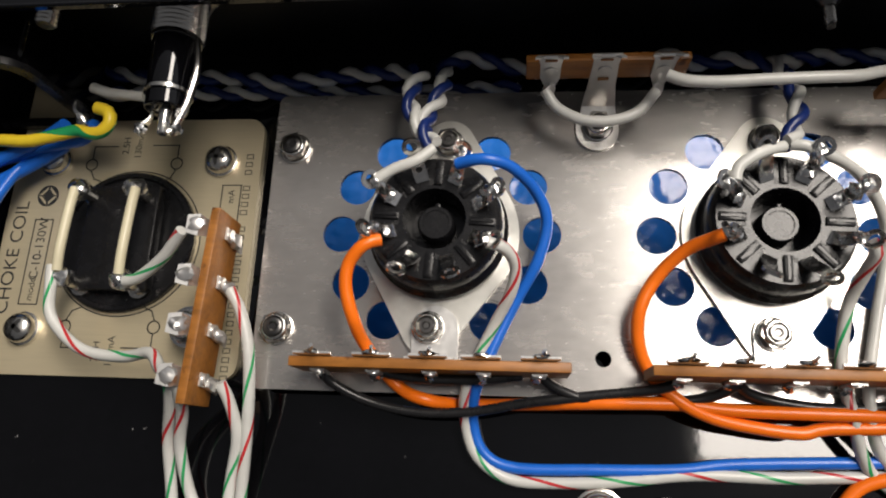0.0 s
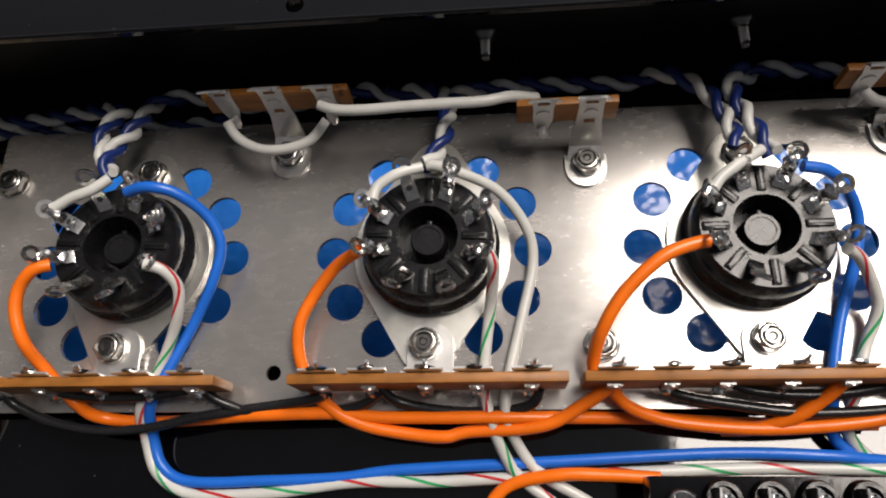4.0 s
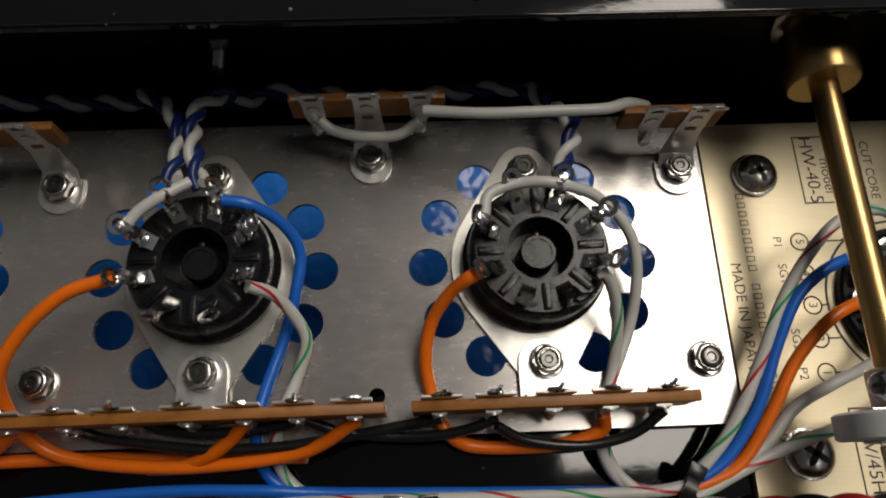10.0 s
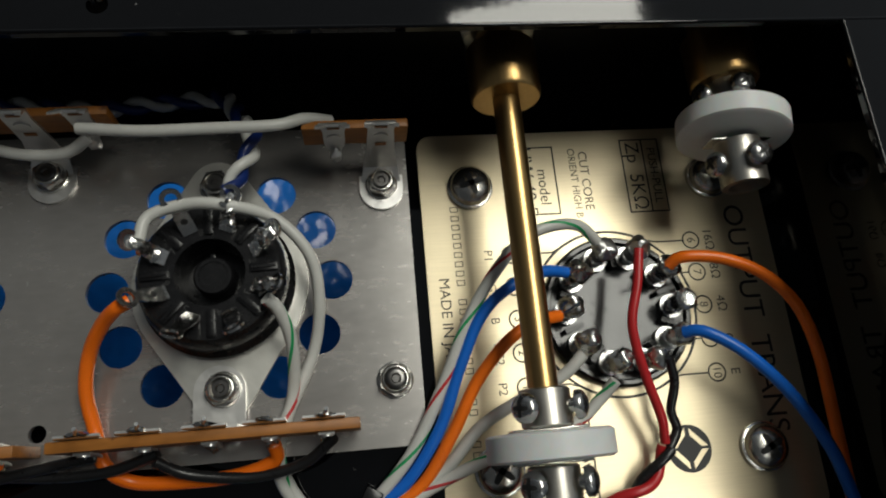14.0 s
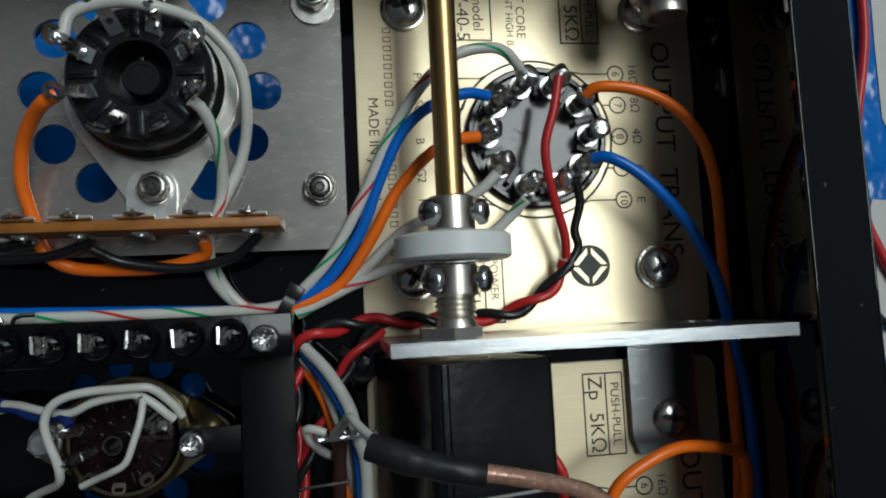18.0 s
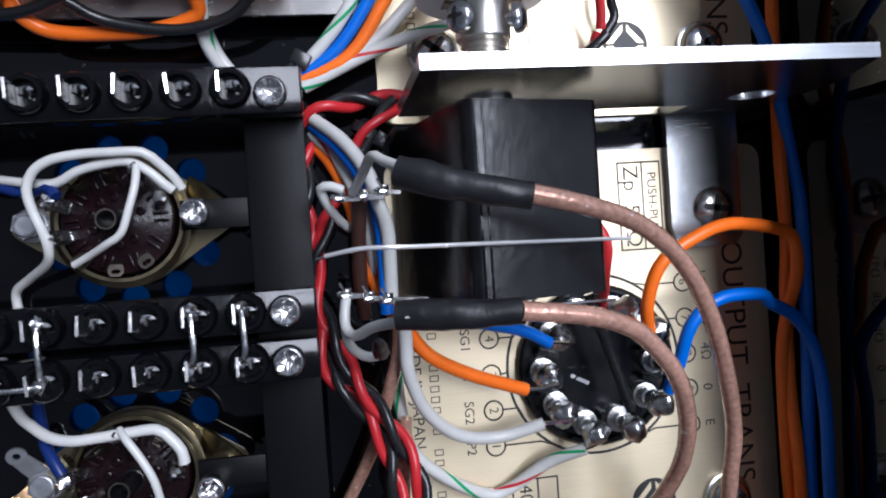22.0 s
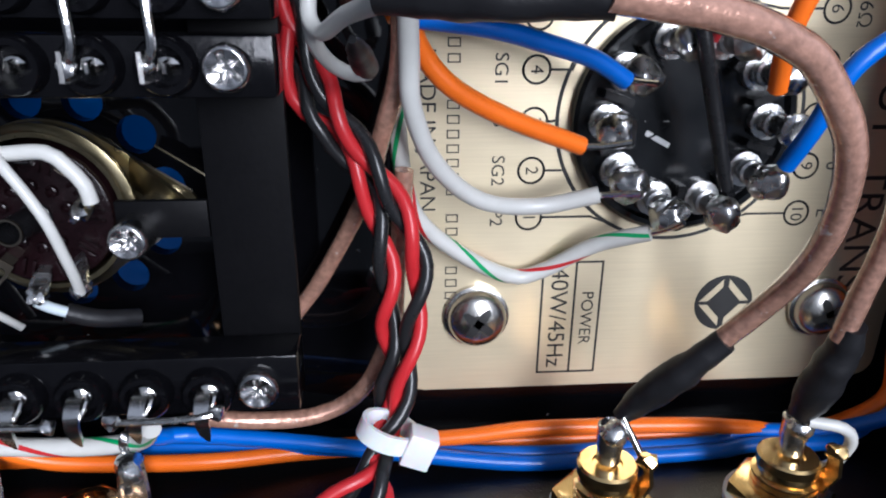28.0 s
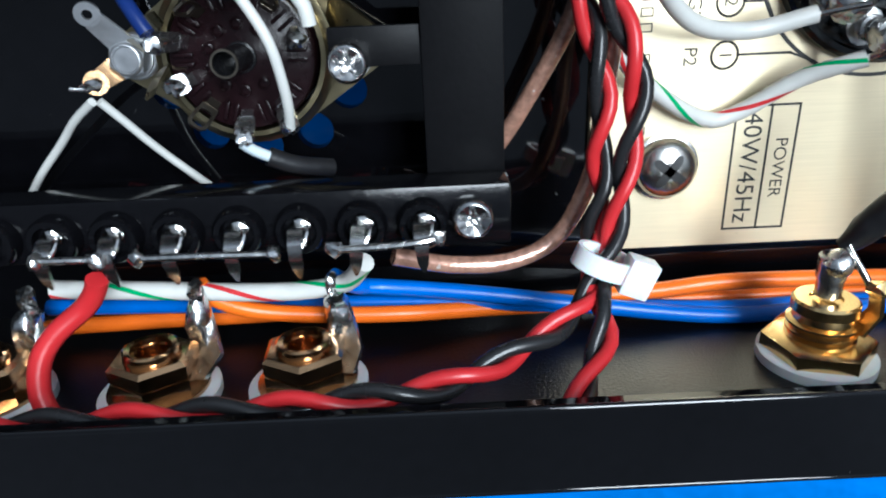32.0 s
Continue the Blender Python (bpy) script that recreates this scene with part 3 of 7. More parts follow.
def power_socket(x, soldered, tilt, number):
    ob = thing("tube_socket", x, 0, 0, "black bakelite eight-pin tube socket in a plated saddle", "tube socket", "power tube sockets", rz=tilt)
    bm = bmesh.new()
    holed(bm, hull_outline(15.6, 5.2, 19.0), [ring2(0, 0, 12.4, 32)], 0.0, 1.0)
    part("saddle", bm, SADDLE, ob, "plated rhombic saddle")
    bm = bmesh.new()
    lathe(bm, (0, 0, -12), (0, 0, 1), [(0, 11.5), (12.9, 12.2), (13.2, 13.4), (15.0, 13.6), (15.6, 13.0), (16.2, 12.6), (17, 13.0), (17.8, 12.6), (18.4, 12.9), (20.6, 12.5), (21.4, 12.1), (22, 11.7), (22, 5.9), (18.6, 5.6), (14.5, 5.3), (14.5, 0)], 48, 0, 0, False)
    # the raised centre button
    lathe(bm, (0, 0, 2.5), (0, 0, 1), [(0, 3.5), (4.6, 3.4), (5.0, 3.1), (5.0, 2.5), (4.8, 2.4), (4.8, 0)], 24, 0, 0, False)
    box(bm, -0.5, 0.5, 3.0, 4.0, 2.5, 7.3, 0.15)
    # slots round the face, each a sunken frame with a rib
    body = part("body", bm, BAKELITE, ob)
    bm = bmesh.new()
    for k in range(8):
        a = radians(90 - 45 * k)
        first = len(bm.verts)
        box(bm, 6.6, 11.3, -0.75, 0.75, 9.8, 10.5, 0.15)
        box(bm, 6.9, 11.0, -0.2, 0.2, 10.4, 10.75)
        bm.verts.ensure_lookup_table()
        bmesh.ops.rotate(bm, cent=(0, 0, 0), matrix=Matrix.Rotation(a, 3, "Z"), verts=bm.verts[first:])
    part("ribs", bm, BAKELITE, ob)
    for k in range(8):
        a = radians(LUG_ANGLES[k] - 12)
        writing(str((k + 7) % 8 + 1), 1.8, 7.2 * math.cos(a), 7.2 * math.sin(a), 10.03, LUG_ANGLES[k] - 100, INK_AND_SHADE, ob, "numeral")
    for k in range(8):
        a = radians(LUG_ANGLES[k])
        d, t = Vector((math.cos(a), math.sin(a), 0)), Vector((-math.sin(a), math.cos(a), 0))
        bend = random.uniform(-0.5, 0.5)
        up = Vector((0, 0, 1))
        bm = bmesh.new()
        line = [d * 7.6 + up * 10.1, d * 8.9 + up * 11.0, d * 10.0 + up * 12.8, d * 10.9 + up * 14.2, d * 11.6 + up * (15.0 + bend)]
        strip_of(bm, line, [2.5, 2.7, 2.6, 2.0, 1.6], 0.4, t)
        slope = (line[2] - line[1]).normalized()
        face = t.cross(slope)
        # lower lug hole: no cut, a black disc painted for the shade in it
        lathe(bm, (line[1] + line[2]) / 2 - face * 0.23, face, [(0, 0.62), (0.46, 0.62)], 12, 1)
        tip = (line[-1] - line[-2]).normalized()
        eyelet(bm, line[-1] + tip * 1.1, t.cross(tip), 1.8, 1.0, 0.45, 18)
        lug = part("lug", bm, [TIN, INK_AND_SHADE], ob, "soldered tinned lug" if k in soldered else "bare tinned lug")
        if k in soldered:
            bm = bmesh.new()
            blob(bm, line[-2] - tip * 0.4 + up * 0.3, 1.3, 1.0, 1.0, 1.25, 12, 0.8)
            blob(bm, line[1] + d * 0.5 + up * 0.5, 1.0, 1.2, 1.2, 0.7, 10, 0.8)
            if k % 3:
                blob(bm, line[-1] + tip * 0.6 - up * 0.2, 0.9, 1.2, 1.2, 0.6, 10, 0.9)
            part("solder", bm, SOLDER, lug, "bright lump of solder")
    for y, up in ((19.0, 1.0), (-19.0, 1.9)):
        bm = bmesh.new()
        screw_tip(bm, 0, y, up, 1.6, 1.2, 2.95, 0.2 + number)
        screw_end(0, y, up, part("nut", bm, NICKEL, ob), 1.6, 1.2)
    return ob


for number, (x, soldered, tilt) in enumerate(zip(SOCKETS, ((1, 2, 3, 6, 7), (1, 2, 3, 6, 7), (0, 1, 2, 3, 6, 7), (1, 2, 3, 7)), (-4, -3, 0, 2))):
    power_socket(x, soldered, tilt, number)


# ---- tag strips ----
def tag_strip(x0, x1, y, foot_x, tags, label):
    """A brown strip on edge, held by a foot under a socket's nut; its tags are folded over the top edge."""
    ob = thing("tag_strip", foot_x, y, 0, label, "tag strip", "tag strips")
    bm = bmesh.new()
    box(bm, x0 - foot_x, x1 - foot_x, -1.2, 0.6, 2.6, 12.2, 0.25)
    part("board", bm, PHENOLIC, ob)
    bm = bmesh.new()
    # foot: a rounded tongue under the nut that turns up behind the board
    out = [(-4.4, 0), (4.4, 0)] + [(4.4 * math.cos(radians(a)), 6.6 + 4.4 * math.sin(radians(a))) for a in range(0, 181, 15)]
    holed(bm, [(px, py + 0.9) for px, py in out], [], 1.02, 1.75)
    box(bm, -4.4, 4.4, 0.62, 1.3, 1.02, 9.5)
    part("foot", bm, TAG_TIN, ob, "plated mounting foot")
    for tx in tags:
        bm = bmesh.new()
        jig = random.uniform(-0.4, 0.4)
        strip_of(bm, [(tx - foot_x, 0.85, 6.5), (tx - foot_x, 0.9, 11.5), (tx - foot_x + jig, 0.95, 12.6), (tx - foot_x + jig, 1.15, 13.2)], [4.0, 6.0, 6.8, 6.6], 0.4, (1, 0, 0))
        strip_of(bm, [(tx - foot_x, -1.4, 9.5), (tx - foot_x, -1.5, 5.0), (tx - foot_x, -1.9, 2.6)], [2.6, 2.2, 1.6], 0.4, (1, 0, 0))
        cyl(bm, (tx - foot_x, -1.9, 8.4), (tx - foot_x, 1.3, 8.4), 1.1, 10)
        tag = part("tag", bm, TAG_TIN, ob)
        bm = bmesh.new()
        blob(bm, (tx - foot_x - 0.4, -1.9, 4.6), 0.95, 1.0, 0.9, 1.3, 8, 0.8)
        blob(bm, (tx - foot_x + jig, 1.3, 13.2), 0.9, 1.8, 0.6, 0.8, 8, 0.6)
        if jig > -0.2:
            sweep(bm, smooth_path([(tx - foot_x + jig, 1.3, 13.2), (tx - foot_x + jig + 0.4, 1.6, 14.6), (tx - foot_x + jig + 0.6, 2.0, 15.6)], 0.5), 0.35, 6)
        part("solder", bm, SOLDER, tag, "solder round a wire end")
    return ob


for k, (x0, x1, tags) in enumerate(((-24.5, 24.3, (-20, -10, 0, 9.5, 19)), (37.5, 86.2, (43, 51.5, 61.5, 70.5, 80)), (88.8, 155.6, (94, 103.5, 112.5, 123, 132.5, 141, 150.5)), (160, 207.5, (164.5, 173.5, 183.6, 193, 202)))):
    tag_strip(x0, x1, -26.6, SOCKETS[k], tags, ("brown phenolic tag strip with tinned tags, on a steel foot", "long brown phenolic tag strip with seven tinned tags")[k == 2])


def lug_strip(nx, ny, x0, x1, yb, tags, label, lean=0.0):
    """A small brown lug strip that stands on one tall lug screwed to the steel plate."""
    ob = thing("lug_strip", nx, ny, 0, label, "tag strip", "small lug strips")
    bm = bmesh.new()
    box(bm, x0 - nx, x1 - nx, yb - ny - 0.8, yb - ny + 0.8, 9.5, 15.8, 0.2)
    part("board", bm, PHENOLIC, ob)
    for tx, foot in tags:
        bm = bmesh.new()
        u = tx - nx
        w = yb - ny
        if foot:
            out = [(4.2, 0.8), (-4.2, 0.8)] + [(-4.2 * math.cos(radians(a)), -2.0 - 4.2 * math.sin(radians(a))) for a in range(0, 181, 15)]
            holed(bm, [(px, py + 1.2) for px, py in out], [], 0.02, 0.8)
            strip_of(bm, [(u * 0.4, 0.6, 0.5), (u * 0.6, w * 0.6, 2.2), (u, w - 1.1, 8.0), (u, w - 1.0, 15.5), (u, w - 1.0, 18.2), (u - 0.2, w - 2.0, 19.4)], [7.6, 6.6, 5.2, 4.6, 5.2, 5.4], 0.5, (1, 0, 0))
        else:
            strip_of(bm, [(u, w - 1.6, 7.8), (u, w - 1.1, 11.0), (u, w - 1.1, 15.5), (u, w - 1.0, 18.0), (u, w - 2.0, 19.2)], [1.6, 3.8, 3.8, 4.8, 5.0], 0.45, (1, 0, 0))
            blob(bm, (u, w - 2.2, 8.0), 1.3, 0.9, 0.9, 1.5, 8, 0.5)
        cyl(bm, (u, w - 1.6, 13.4), (u, w + 1.2, 13.4), 1.3, 10)
        for side in (-1, 1):
            strip_of(bm, [(u + side * 1.9 - (0.1 if foot else 0), w - 1.9, 19.1), (u + side * 2.5, w - 2.9, 20.3)], [1.9, 0.9], 0.4, (1, 0, 0))
        part("lug", bm, TAG_TIN, ob, "tall plated mounting lug" if foot else "tinned solder lug")
        bm = bmesh.new()
        box(bm, u - 1.1, u + 1.1, w - 1.42, w - 1.3, 16.6, 17.1)
        if foot:
            box(bm, u - 1.0, u + 1.0, w - 1.52, w - 1.38, 9.9, 10.8)
        part("slot", bm, PHENOLIC, ob, "punched slot with the brown board behind it")
    bm = bmesh.new()
    screw_tip(bm, 0, 0, 0.8, 1.6, 1.3, 2.9, 0.5 + nx)
    screw_end(0, 0, 0.8, part("nut", bm, NICKEL, ob), 1.6, 1.3)
    return ob


lug_strip(30.8, 22.4, 16.5, 46.2, 29.3, ((21.0, False), (31.0, True), (41.5, False)), "brown lug strip with three tinned lugs joined by a white wire")
lug_strip(92.9, 18.0, 79, 98.0, 23.8, ((84.0, False), (92.9, True)), "short brown lug strip with two tinned lugs")
lug_strip(153.0, 22.4, 139.2, 167.6, 28.0, ((143.5, False), (153.2, True), (163, False)), "brown lug strip with three tinned lugs joined by a white wire")
lug_strip(213.8, 18.2, 200, 218.6, 23.8, ((205.5, False), (213.8, True)), "short brown lug strip with two tinned lugs")


# ---- output transformers: the printed base plate, terminal block and screws ----
def bars(text, size, x, y, rz, material, parent):
    """Plain bars the size of a maker's name, a small open box for each letter."""
    step = size * 0.74
    bm = bmesh.new()
    for k, letter in enumerate(text):
        if letter != " ":
            u = (k - len(text) / 2) * step
            w, e, k2 = step * 0.6, 0.17, size * 0.32
            box(bm, u, u + e, -k2, k2, -0.01, 0.02)
            box(bm, u + w - e, u + w, -k2, k2, -0.01, 0.02)
            box(bm, u + e + 0.01, u + w - e - 0.01, -k2, e - k2, -0.01, 0.02)
            box(bm, u + e + 0.01, u + w - e - 0.01, k2 - e, k2, -0.01, 0.02)
    ob = part("printed_line", bm, material, parent)
    ob.matrix_basis = pose(x * MM, y * MM, 0.03 * MM, 0, 0, rz)


def line_art(strokes, width, parent, name="printed_line"):
    """Thin printed lines on a plate."""
    bm = bmesh.new()
    for line in strokes:
        for (ax, ay), (bx, by) in zip(line, line[1:]):
            d = Vector((bx - ax, by - ay, 0))
            if d.length < 1e-6:
                continue
            s = Vector((-d.y, d.x, 0)).normalized() * width / 2
            e = d.normalized() * width / 2
            a, b = Vector((ax, ay, 0.03)) - e, Vector((bx, by, 0.03)) + e
            bm.faces.new([bm.verts.new(q) for q in (a - s, b - s, b + s, a + s)])
    return part(name, bm, INK_AND_SHADE, parent, smooth=False)


def circle(cx, cy, r, n=22):
    return [(cx + r * math.cos(k * math.tau / n), cy + r * math.sin(k * math.tau / n)) for k in range(n + 1)]


def maker_mark(cx, cy, r, parent):
    """A plain disc with a light lozenge cut by bars."""
    bm = bmesh.new()
    lathe(bm, (cx, cy, 0.02), (0, 0, 1), [(0, r), (0.01, r)], 32)
    part("printed_mark", bm, INK_AND_SHADE, parent)
    bm = bmesh.new()
    for sx, sy in ((-1, 1), (1, 1), (-1, -1), (1, -1)):
        q = [(cx + sx * r * 0.86, cy + sy * r * 0.06), (cx + sx * r * 0.1, cy + sy * r * 0.86), (cx + sx * r * 0.1, cy + sy * r * 0.56), (cx + sx * r * 0.56, cy + sy * r * 0.06)]
        q = q if sx * sy < 0 else q[::-1]
        bm.faces.new([bm.verts.new((a, b, 0.045)) for a, b in q])
    part("printed_mark", bm, GOLD, parent)


def terminal(bm, x, y, z0, z1, solder, lean=(0, 0)):
    lathe(bm, (x, y, z0), (lean[0], lean[1], 1), [(0, 2.4), (1.2, 2.4), (1.3, 1.4), (2.2, 1.35), (2.4, 1.7), (3.0, 1.7), (3.2, 1.35), (z1 - z0 - 1.6, 1.35), (z1 - z0 - 1.2, 2.1), (z1 - z0 - 0.4, 2.1), (z1 - z0, 1.4), (z1 - z0 - 0.3, 0)], 14, 0, 0, False)
    return (x + lean[0] * (z1 - z0), y + lean[1] * (z1 - z0), z1 - 0.8) if solder else None


def output_transformer(cx, cy, bare, label):
    ob = thing("output_transformer", cx, cy, -5, label, "transformer", "output transformers")
    bm = bmesh.new()
    holed(bm, round_rect(-36.2, 37.0, -40.2, 40.0, 3.0), [], -1.5, 0)
    part("base_plate", bm, GOLD, ob, "champagne-gold printed base plate")
    for k, (x, y) in enumerate(((-25.9, 27.9), (25.7, 27.9), (-25.9, -27.8), (25.7, -27.8))):
        bm = bmesh.new()
        pan_head(bm, x, y, 0, 4.2, 2.5, 0.3 + 1.1 * k)
        spring_washer(x, y, 0, 4.2, part("screw", bm, [NICKEL, INK_AND_SHADE], ob, "nickel cross-slot screw on a spring washer"))
    bm = bmesh.new()
    lathe(bm, (0.8, 0.2, 0), (0, 0, 1), [(0, 15.0), (1.6, 15.0), (2.2, 14.5), (2.2, 13.8), (1.2, 13.4), (1.2, 0)], 48, 0, 0, False)
    block = part("terminal_block", bm, BLOCK_FACE, ob, "round black terminal block")
    bm = bmesh.new()
    for ang in (62, 90, 118):
        first = len(bm.verts)
        box(bm, 1.2, 4.6, -0.14, 0.14, 1.15, 1.42)
        bm.verts.ensure_lookup_table()
        bmesh.ops.rotate(bm, cent=(0, 0, 0), matrix=Matrix.Rotation(radians(ang + 90), 3, "Z"), verts=bm.verts[first:])
    part("moulded_mark", bm, BLOCK_FACE, block)
    if cy < -50:
        bm = bmesh.new()
        box(bm, -1.9, 1.9, -0.35, 0.35, 0, 0.06)
        stroke = part("white_mark", bm, WHITE_PRINT, block, "short white painted stroke")
        stroke.matrix_basis = pose(-2.6 * MM, -2.2 * MM, 1.24 * MM, 0, 0, -28)
    for k in range(10):
        bm = bmesh.new()
        a = radians(36 * k + 18)
        first = len(bm.verts)
        box(bm, 8.3, 12.2, -0.5, 0.5, 1.1, 3.4)
        bm.verts.ensure_lookup_table()
        bmesh.ops.rotate(bm, cent=(0, 0, 0), matrix=Matrix.Rotation(a, 3, "Z"), verts=bm.verts[first:])
        bmesh.ops.translate(bm, vec=(0.8, 0.2, 0), verts=bm.verts[first:])
        part("barrier", bm, BAKELITE, ob)
    for k in range(10):
        a = radians(36 * k)
        bm = bmesh.new()
        top = terminal(bm, 0.8 + 10.7 * math.cos(a), 0.2 + 10.7 * math.sin(a), 1.2, 9.0, k not in bare, (0.06 * math.cos(a), 0.06 * math.sin(a)))
        post = part("terminal", bm, SOLDER_DULL, ob, "bare turret terminal" if k in bare else "soldered turret terminal")
        if top:
            bm = bmesh.new()
            blob(bm, top, 2.3, 1.0, 1.0, 1.0, 18, 0.35)
            part("solder", bm, SOLDER_DULL, post, "bright lump of solder")
    # print: leader lines, ringed numerals, words
    bm = bmesh.new()
    eyelet(bm, (0.8, 0.2, 0.02), (0, 0, 1), 17.0, 16.5, 0.03, 72)
    part("printed_ring", bm, INK_AND_SHADE, ob, smooth=False)
    strokes = []
    for k in range(5):
        y = 14.2 - 6.85 * k
        strokes.append(circle(19.5, y, 1.75))
        a = radians((62, 30, 0, -30, -62)[k])
        strokes.append([(17.8, y), (0.8 + 17.5 * math.cos(a) + (3 if k in (0, 4) else 0), y), (0.8 + 16.6 * math.cos(a), 0.2 + 16.6 * math.sin(a))])
        writing(str(6 + k), 2.4, 19.5, y, 0.03, -90, INK_AND_SHADE, ob, "numeral")
        writing(("16\u03a9", "8\u03a9", "4\u03a9", "0", "E")[k], 2.7, 23.3, y, 0.03, -90, INK_AND_SHADE, ob)
        y = 13.2 - 6.6 * k
        strokes.append(circle(-19.0, y, 1.75))
        a = radians((118, 150, 180, 210, 242)[k])
        strokes.append([(-17.3, y), (0.8 + 17.5 * math.cos(a) - (3 if k in (0, 4) else 0), y), (0.8 + 16.6 * math.cos(a), 0.2 + 16.6 * math.sin(a))])
        writing(str(5 - k), 2.4, -19.0, y, 0.03, -90, INK_AND_SHADE, ob, "numeral")
        writing(("P1", "SG1", "B", "SG2", "P2")[k], 2.5, -23.6, y, 0.03, -90, INK_AND_SHADE, ob)
    for x0, x1, xm, y0, y1 in ((-16.0, -7.4, -11.2, 21.5, 36.5), (7.8, 16.2, 12.6, 21.0, 37.5), (-16.4, -7.8, -11.6, -37.8, -20.0)):
        strokes.append([(x0, y0), (x1, y0), (x1, y1), (x0, y1), (x0, y0)])
        if x0 > 0 or y0 < 0:
            strokes.append([(xm, y0), (xm, y1)])
    line_art(strokes, 0.32, ob)
    for text, size, x, y in (("model", 3.2, -10.2, 27.5), ("HW-40-5", 3.9, -13.5, 29.0), ("CUT CORE", 2.7, -1.0, 28.6), ("ORIENT HIGH B", 2.2, -3.4, 28.2), ("PUSH-PULL", 2.6, 14.4, 29.2), ("Zp  5K\u03a9", 4.3, 10.2, 29.2), ("MADE IN JAPAN", 3.0, -33.0, -1.5), ("OUTPUT  TRANS", 6.2, 29.8, -2.0), ("POWER", 2.5, -9.7, -28.9), ("40W/45Hz", 3.6, -14.0, -28.9)):
        writing(text, size, x, y, 0.03, -90, INK_AND_SHADE, ob, "lettering")
    bars("XXXXXXXXX XXXXXXXX XXX XXXX", 2.6, -29.6, -2.0, -90, INK_AND_SHADE, ob)
    maker_mark(11.0, -27.0, 4.4, ob)
    return ob


output_transformer(258.0, -9.0, (0,), "output transformer underside, gold printed plate with soldered terminals")
output_transformer(258.0, -95.8, (0,), "output transformer underside behind the black control box, gold plate")


# ---- wiring ----
STRIPED = [P_WHITE, P_GREEN, P_RED]
TURNS = ((0, 1), (6, 2))

wire([(4.1, 8.7, 15), (9, 8.9, 16.5), (13.9, 8.2, 14.5), (18.5, 5.1, 10), (20.5, 0.1, 7), (18.7, -6.9, 5), (14.8, -13.8, 2), (10.5, -22.8, 1.3), (7.7, -30.1, 1.3), (7, -35.5, -3), (9, -41, -4.5), (14.8, -43.6, -5), (29.2, -43.4, -5), (44.2, -42.8, -5), (55.1, -41.4, -5), (82.5, -40, -4.5), (112.9, -38.5, -4), (131.8, -39, -3), (147.6, -40.1, -5), (182, -41.4, -5), (201.8, -42, -4), (209.6, -41, -3)], 1.1, P_BLUE, label="blue insulated wire from a tube socket along the floor")
wire([(9.9, -6.1, 15), (12.9, -6.8, 14), (14.8, -9.1, 11), (14.1, -13, 8), (11.5, -17.5, 4), (8.4, -23.4, 1.3), (5.9, -30.2, 1.3), (5.7, -36, -3), (8, -42, -4.5), (13.8, -45.6, -5.2), (22, -46, -5.2), (34.2, -45.2, -5.2), (46.6, -43.6, -5), (61.6, -43.5, -5), (75.2, -42.8, -5), (102.8, -41.6, -5), (122.6, -41, -5), (141.7, -41.3, -3.5), (161.5, -41.6, -2.6), (181.2, -41.9, -2), (200.4, -42, -0.5), (207.7, -41.2, 0)], 1.1, STRIPED, label="white wire with red and green spiral stripes", stripes=TURNS, pitch=26.0, seg=12, phase=2.0)
wire([(-9.2, -5.4, 14), (-11.7, -6.5, 15), (-14.5, -9.7, 14), (-15, -14, 13), (-13.7, -19.2, 11), (-12.2, -23.2, 6), (-7.2, -29.5, 1.3), (-1.3, -32.2, 1.3), (8.3, -32.4, -4), (28.8, -31.9, 1.3), (43.5, -31.6, 1.3), (53.9, -32.4, 1.3), (77.8, -32.5, 1.3), (101.4, -32.3, -4), (112.3, -32.9, -4.5), (127.8, -33.5, -4.5), (140.8, -33.6, -3)], 1.2, P_ORANGE, label="orange insulated wire looping under a tag strip")
wire([(50.0, -4.0, 13.7), (48.6, -4.3, 12.7), (44.2, -5.7, 9), (39.7, -10.1, 6), (36.9, -15.6, 5), (36.8, -21.4, 3), (38.9, -26.2, 1.3), (42.9, -30.6, 2), (49.2, -33.7, 1), (57.9, -35.3, 0), (64.4, -35.8, 0), (68.4, -34.9, 0), (81.8, -34, 1), (88.9, -30.7, 3), (93.8, -27.7, 6)], 1.2, P_ORANGE, label="orange insulated wire looping under a tag strip")
wire([(93.6, -26.9, 6), (95.4, -29.4, 3), (99.2, -31.8, 1.3), (107.1, -33.6, 0), (119.3, -34.6, 0), (132.4, -34.1, 1), (142.4, -32.5, 2), (150.6, -28.3, 6)], 1.2, P_ORANGE, label="orange insulated wire linking the tags of one strip")
wire([(113.5, -34.6, -1.6), (118, -34.6, -1.2), (121.5, -34, 0), (125.4, -32.7, 2), (129.5, -30.1, 4), (132.3, -27.3, 7)], 1.2, P_ORANGE, label="short orange insulated wire to a tag")
wire([(111.2, -4.3, 14.2), (109.0, -4.7, 14.3), (103.1, -7, 14.5), (96.7, -12.4, 13.2), (92.5, -18.6, 10.7), (91.1, -23.6, 5), (92.2, -26.3, 3)], 1.2, P_ORANGE, label="orange insulated wire from socket lug to tag")
wire([(172.0, -5.4, 14.2), (170.5, -6.2, 14.3), (167.2, -7.9, 11), (163.9, -11.8, 7), (162.5, -17.7, 4), (163.4, -24.3, 1.3), (165.4, -29.9, 2), (169.4, -32.9, 0), (177.8, -33.6, 0), (186.5, -33.3, 1), (192.9, -31.4, 2), (193, -28.9, 4.2)], 1.2, P_ORANGE, label="orange insulated wire from socket lug looping under the strip")
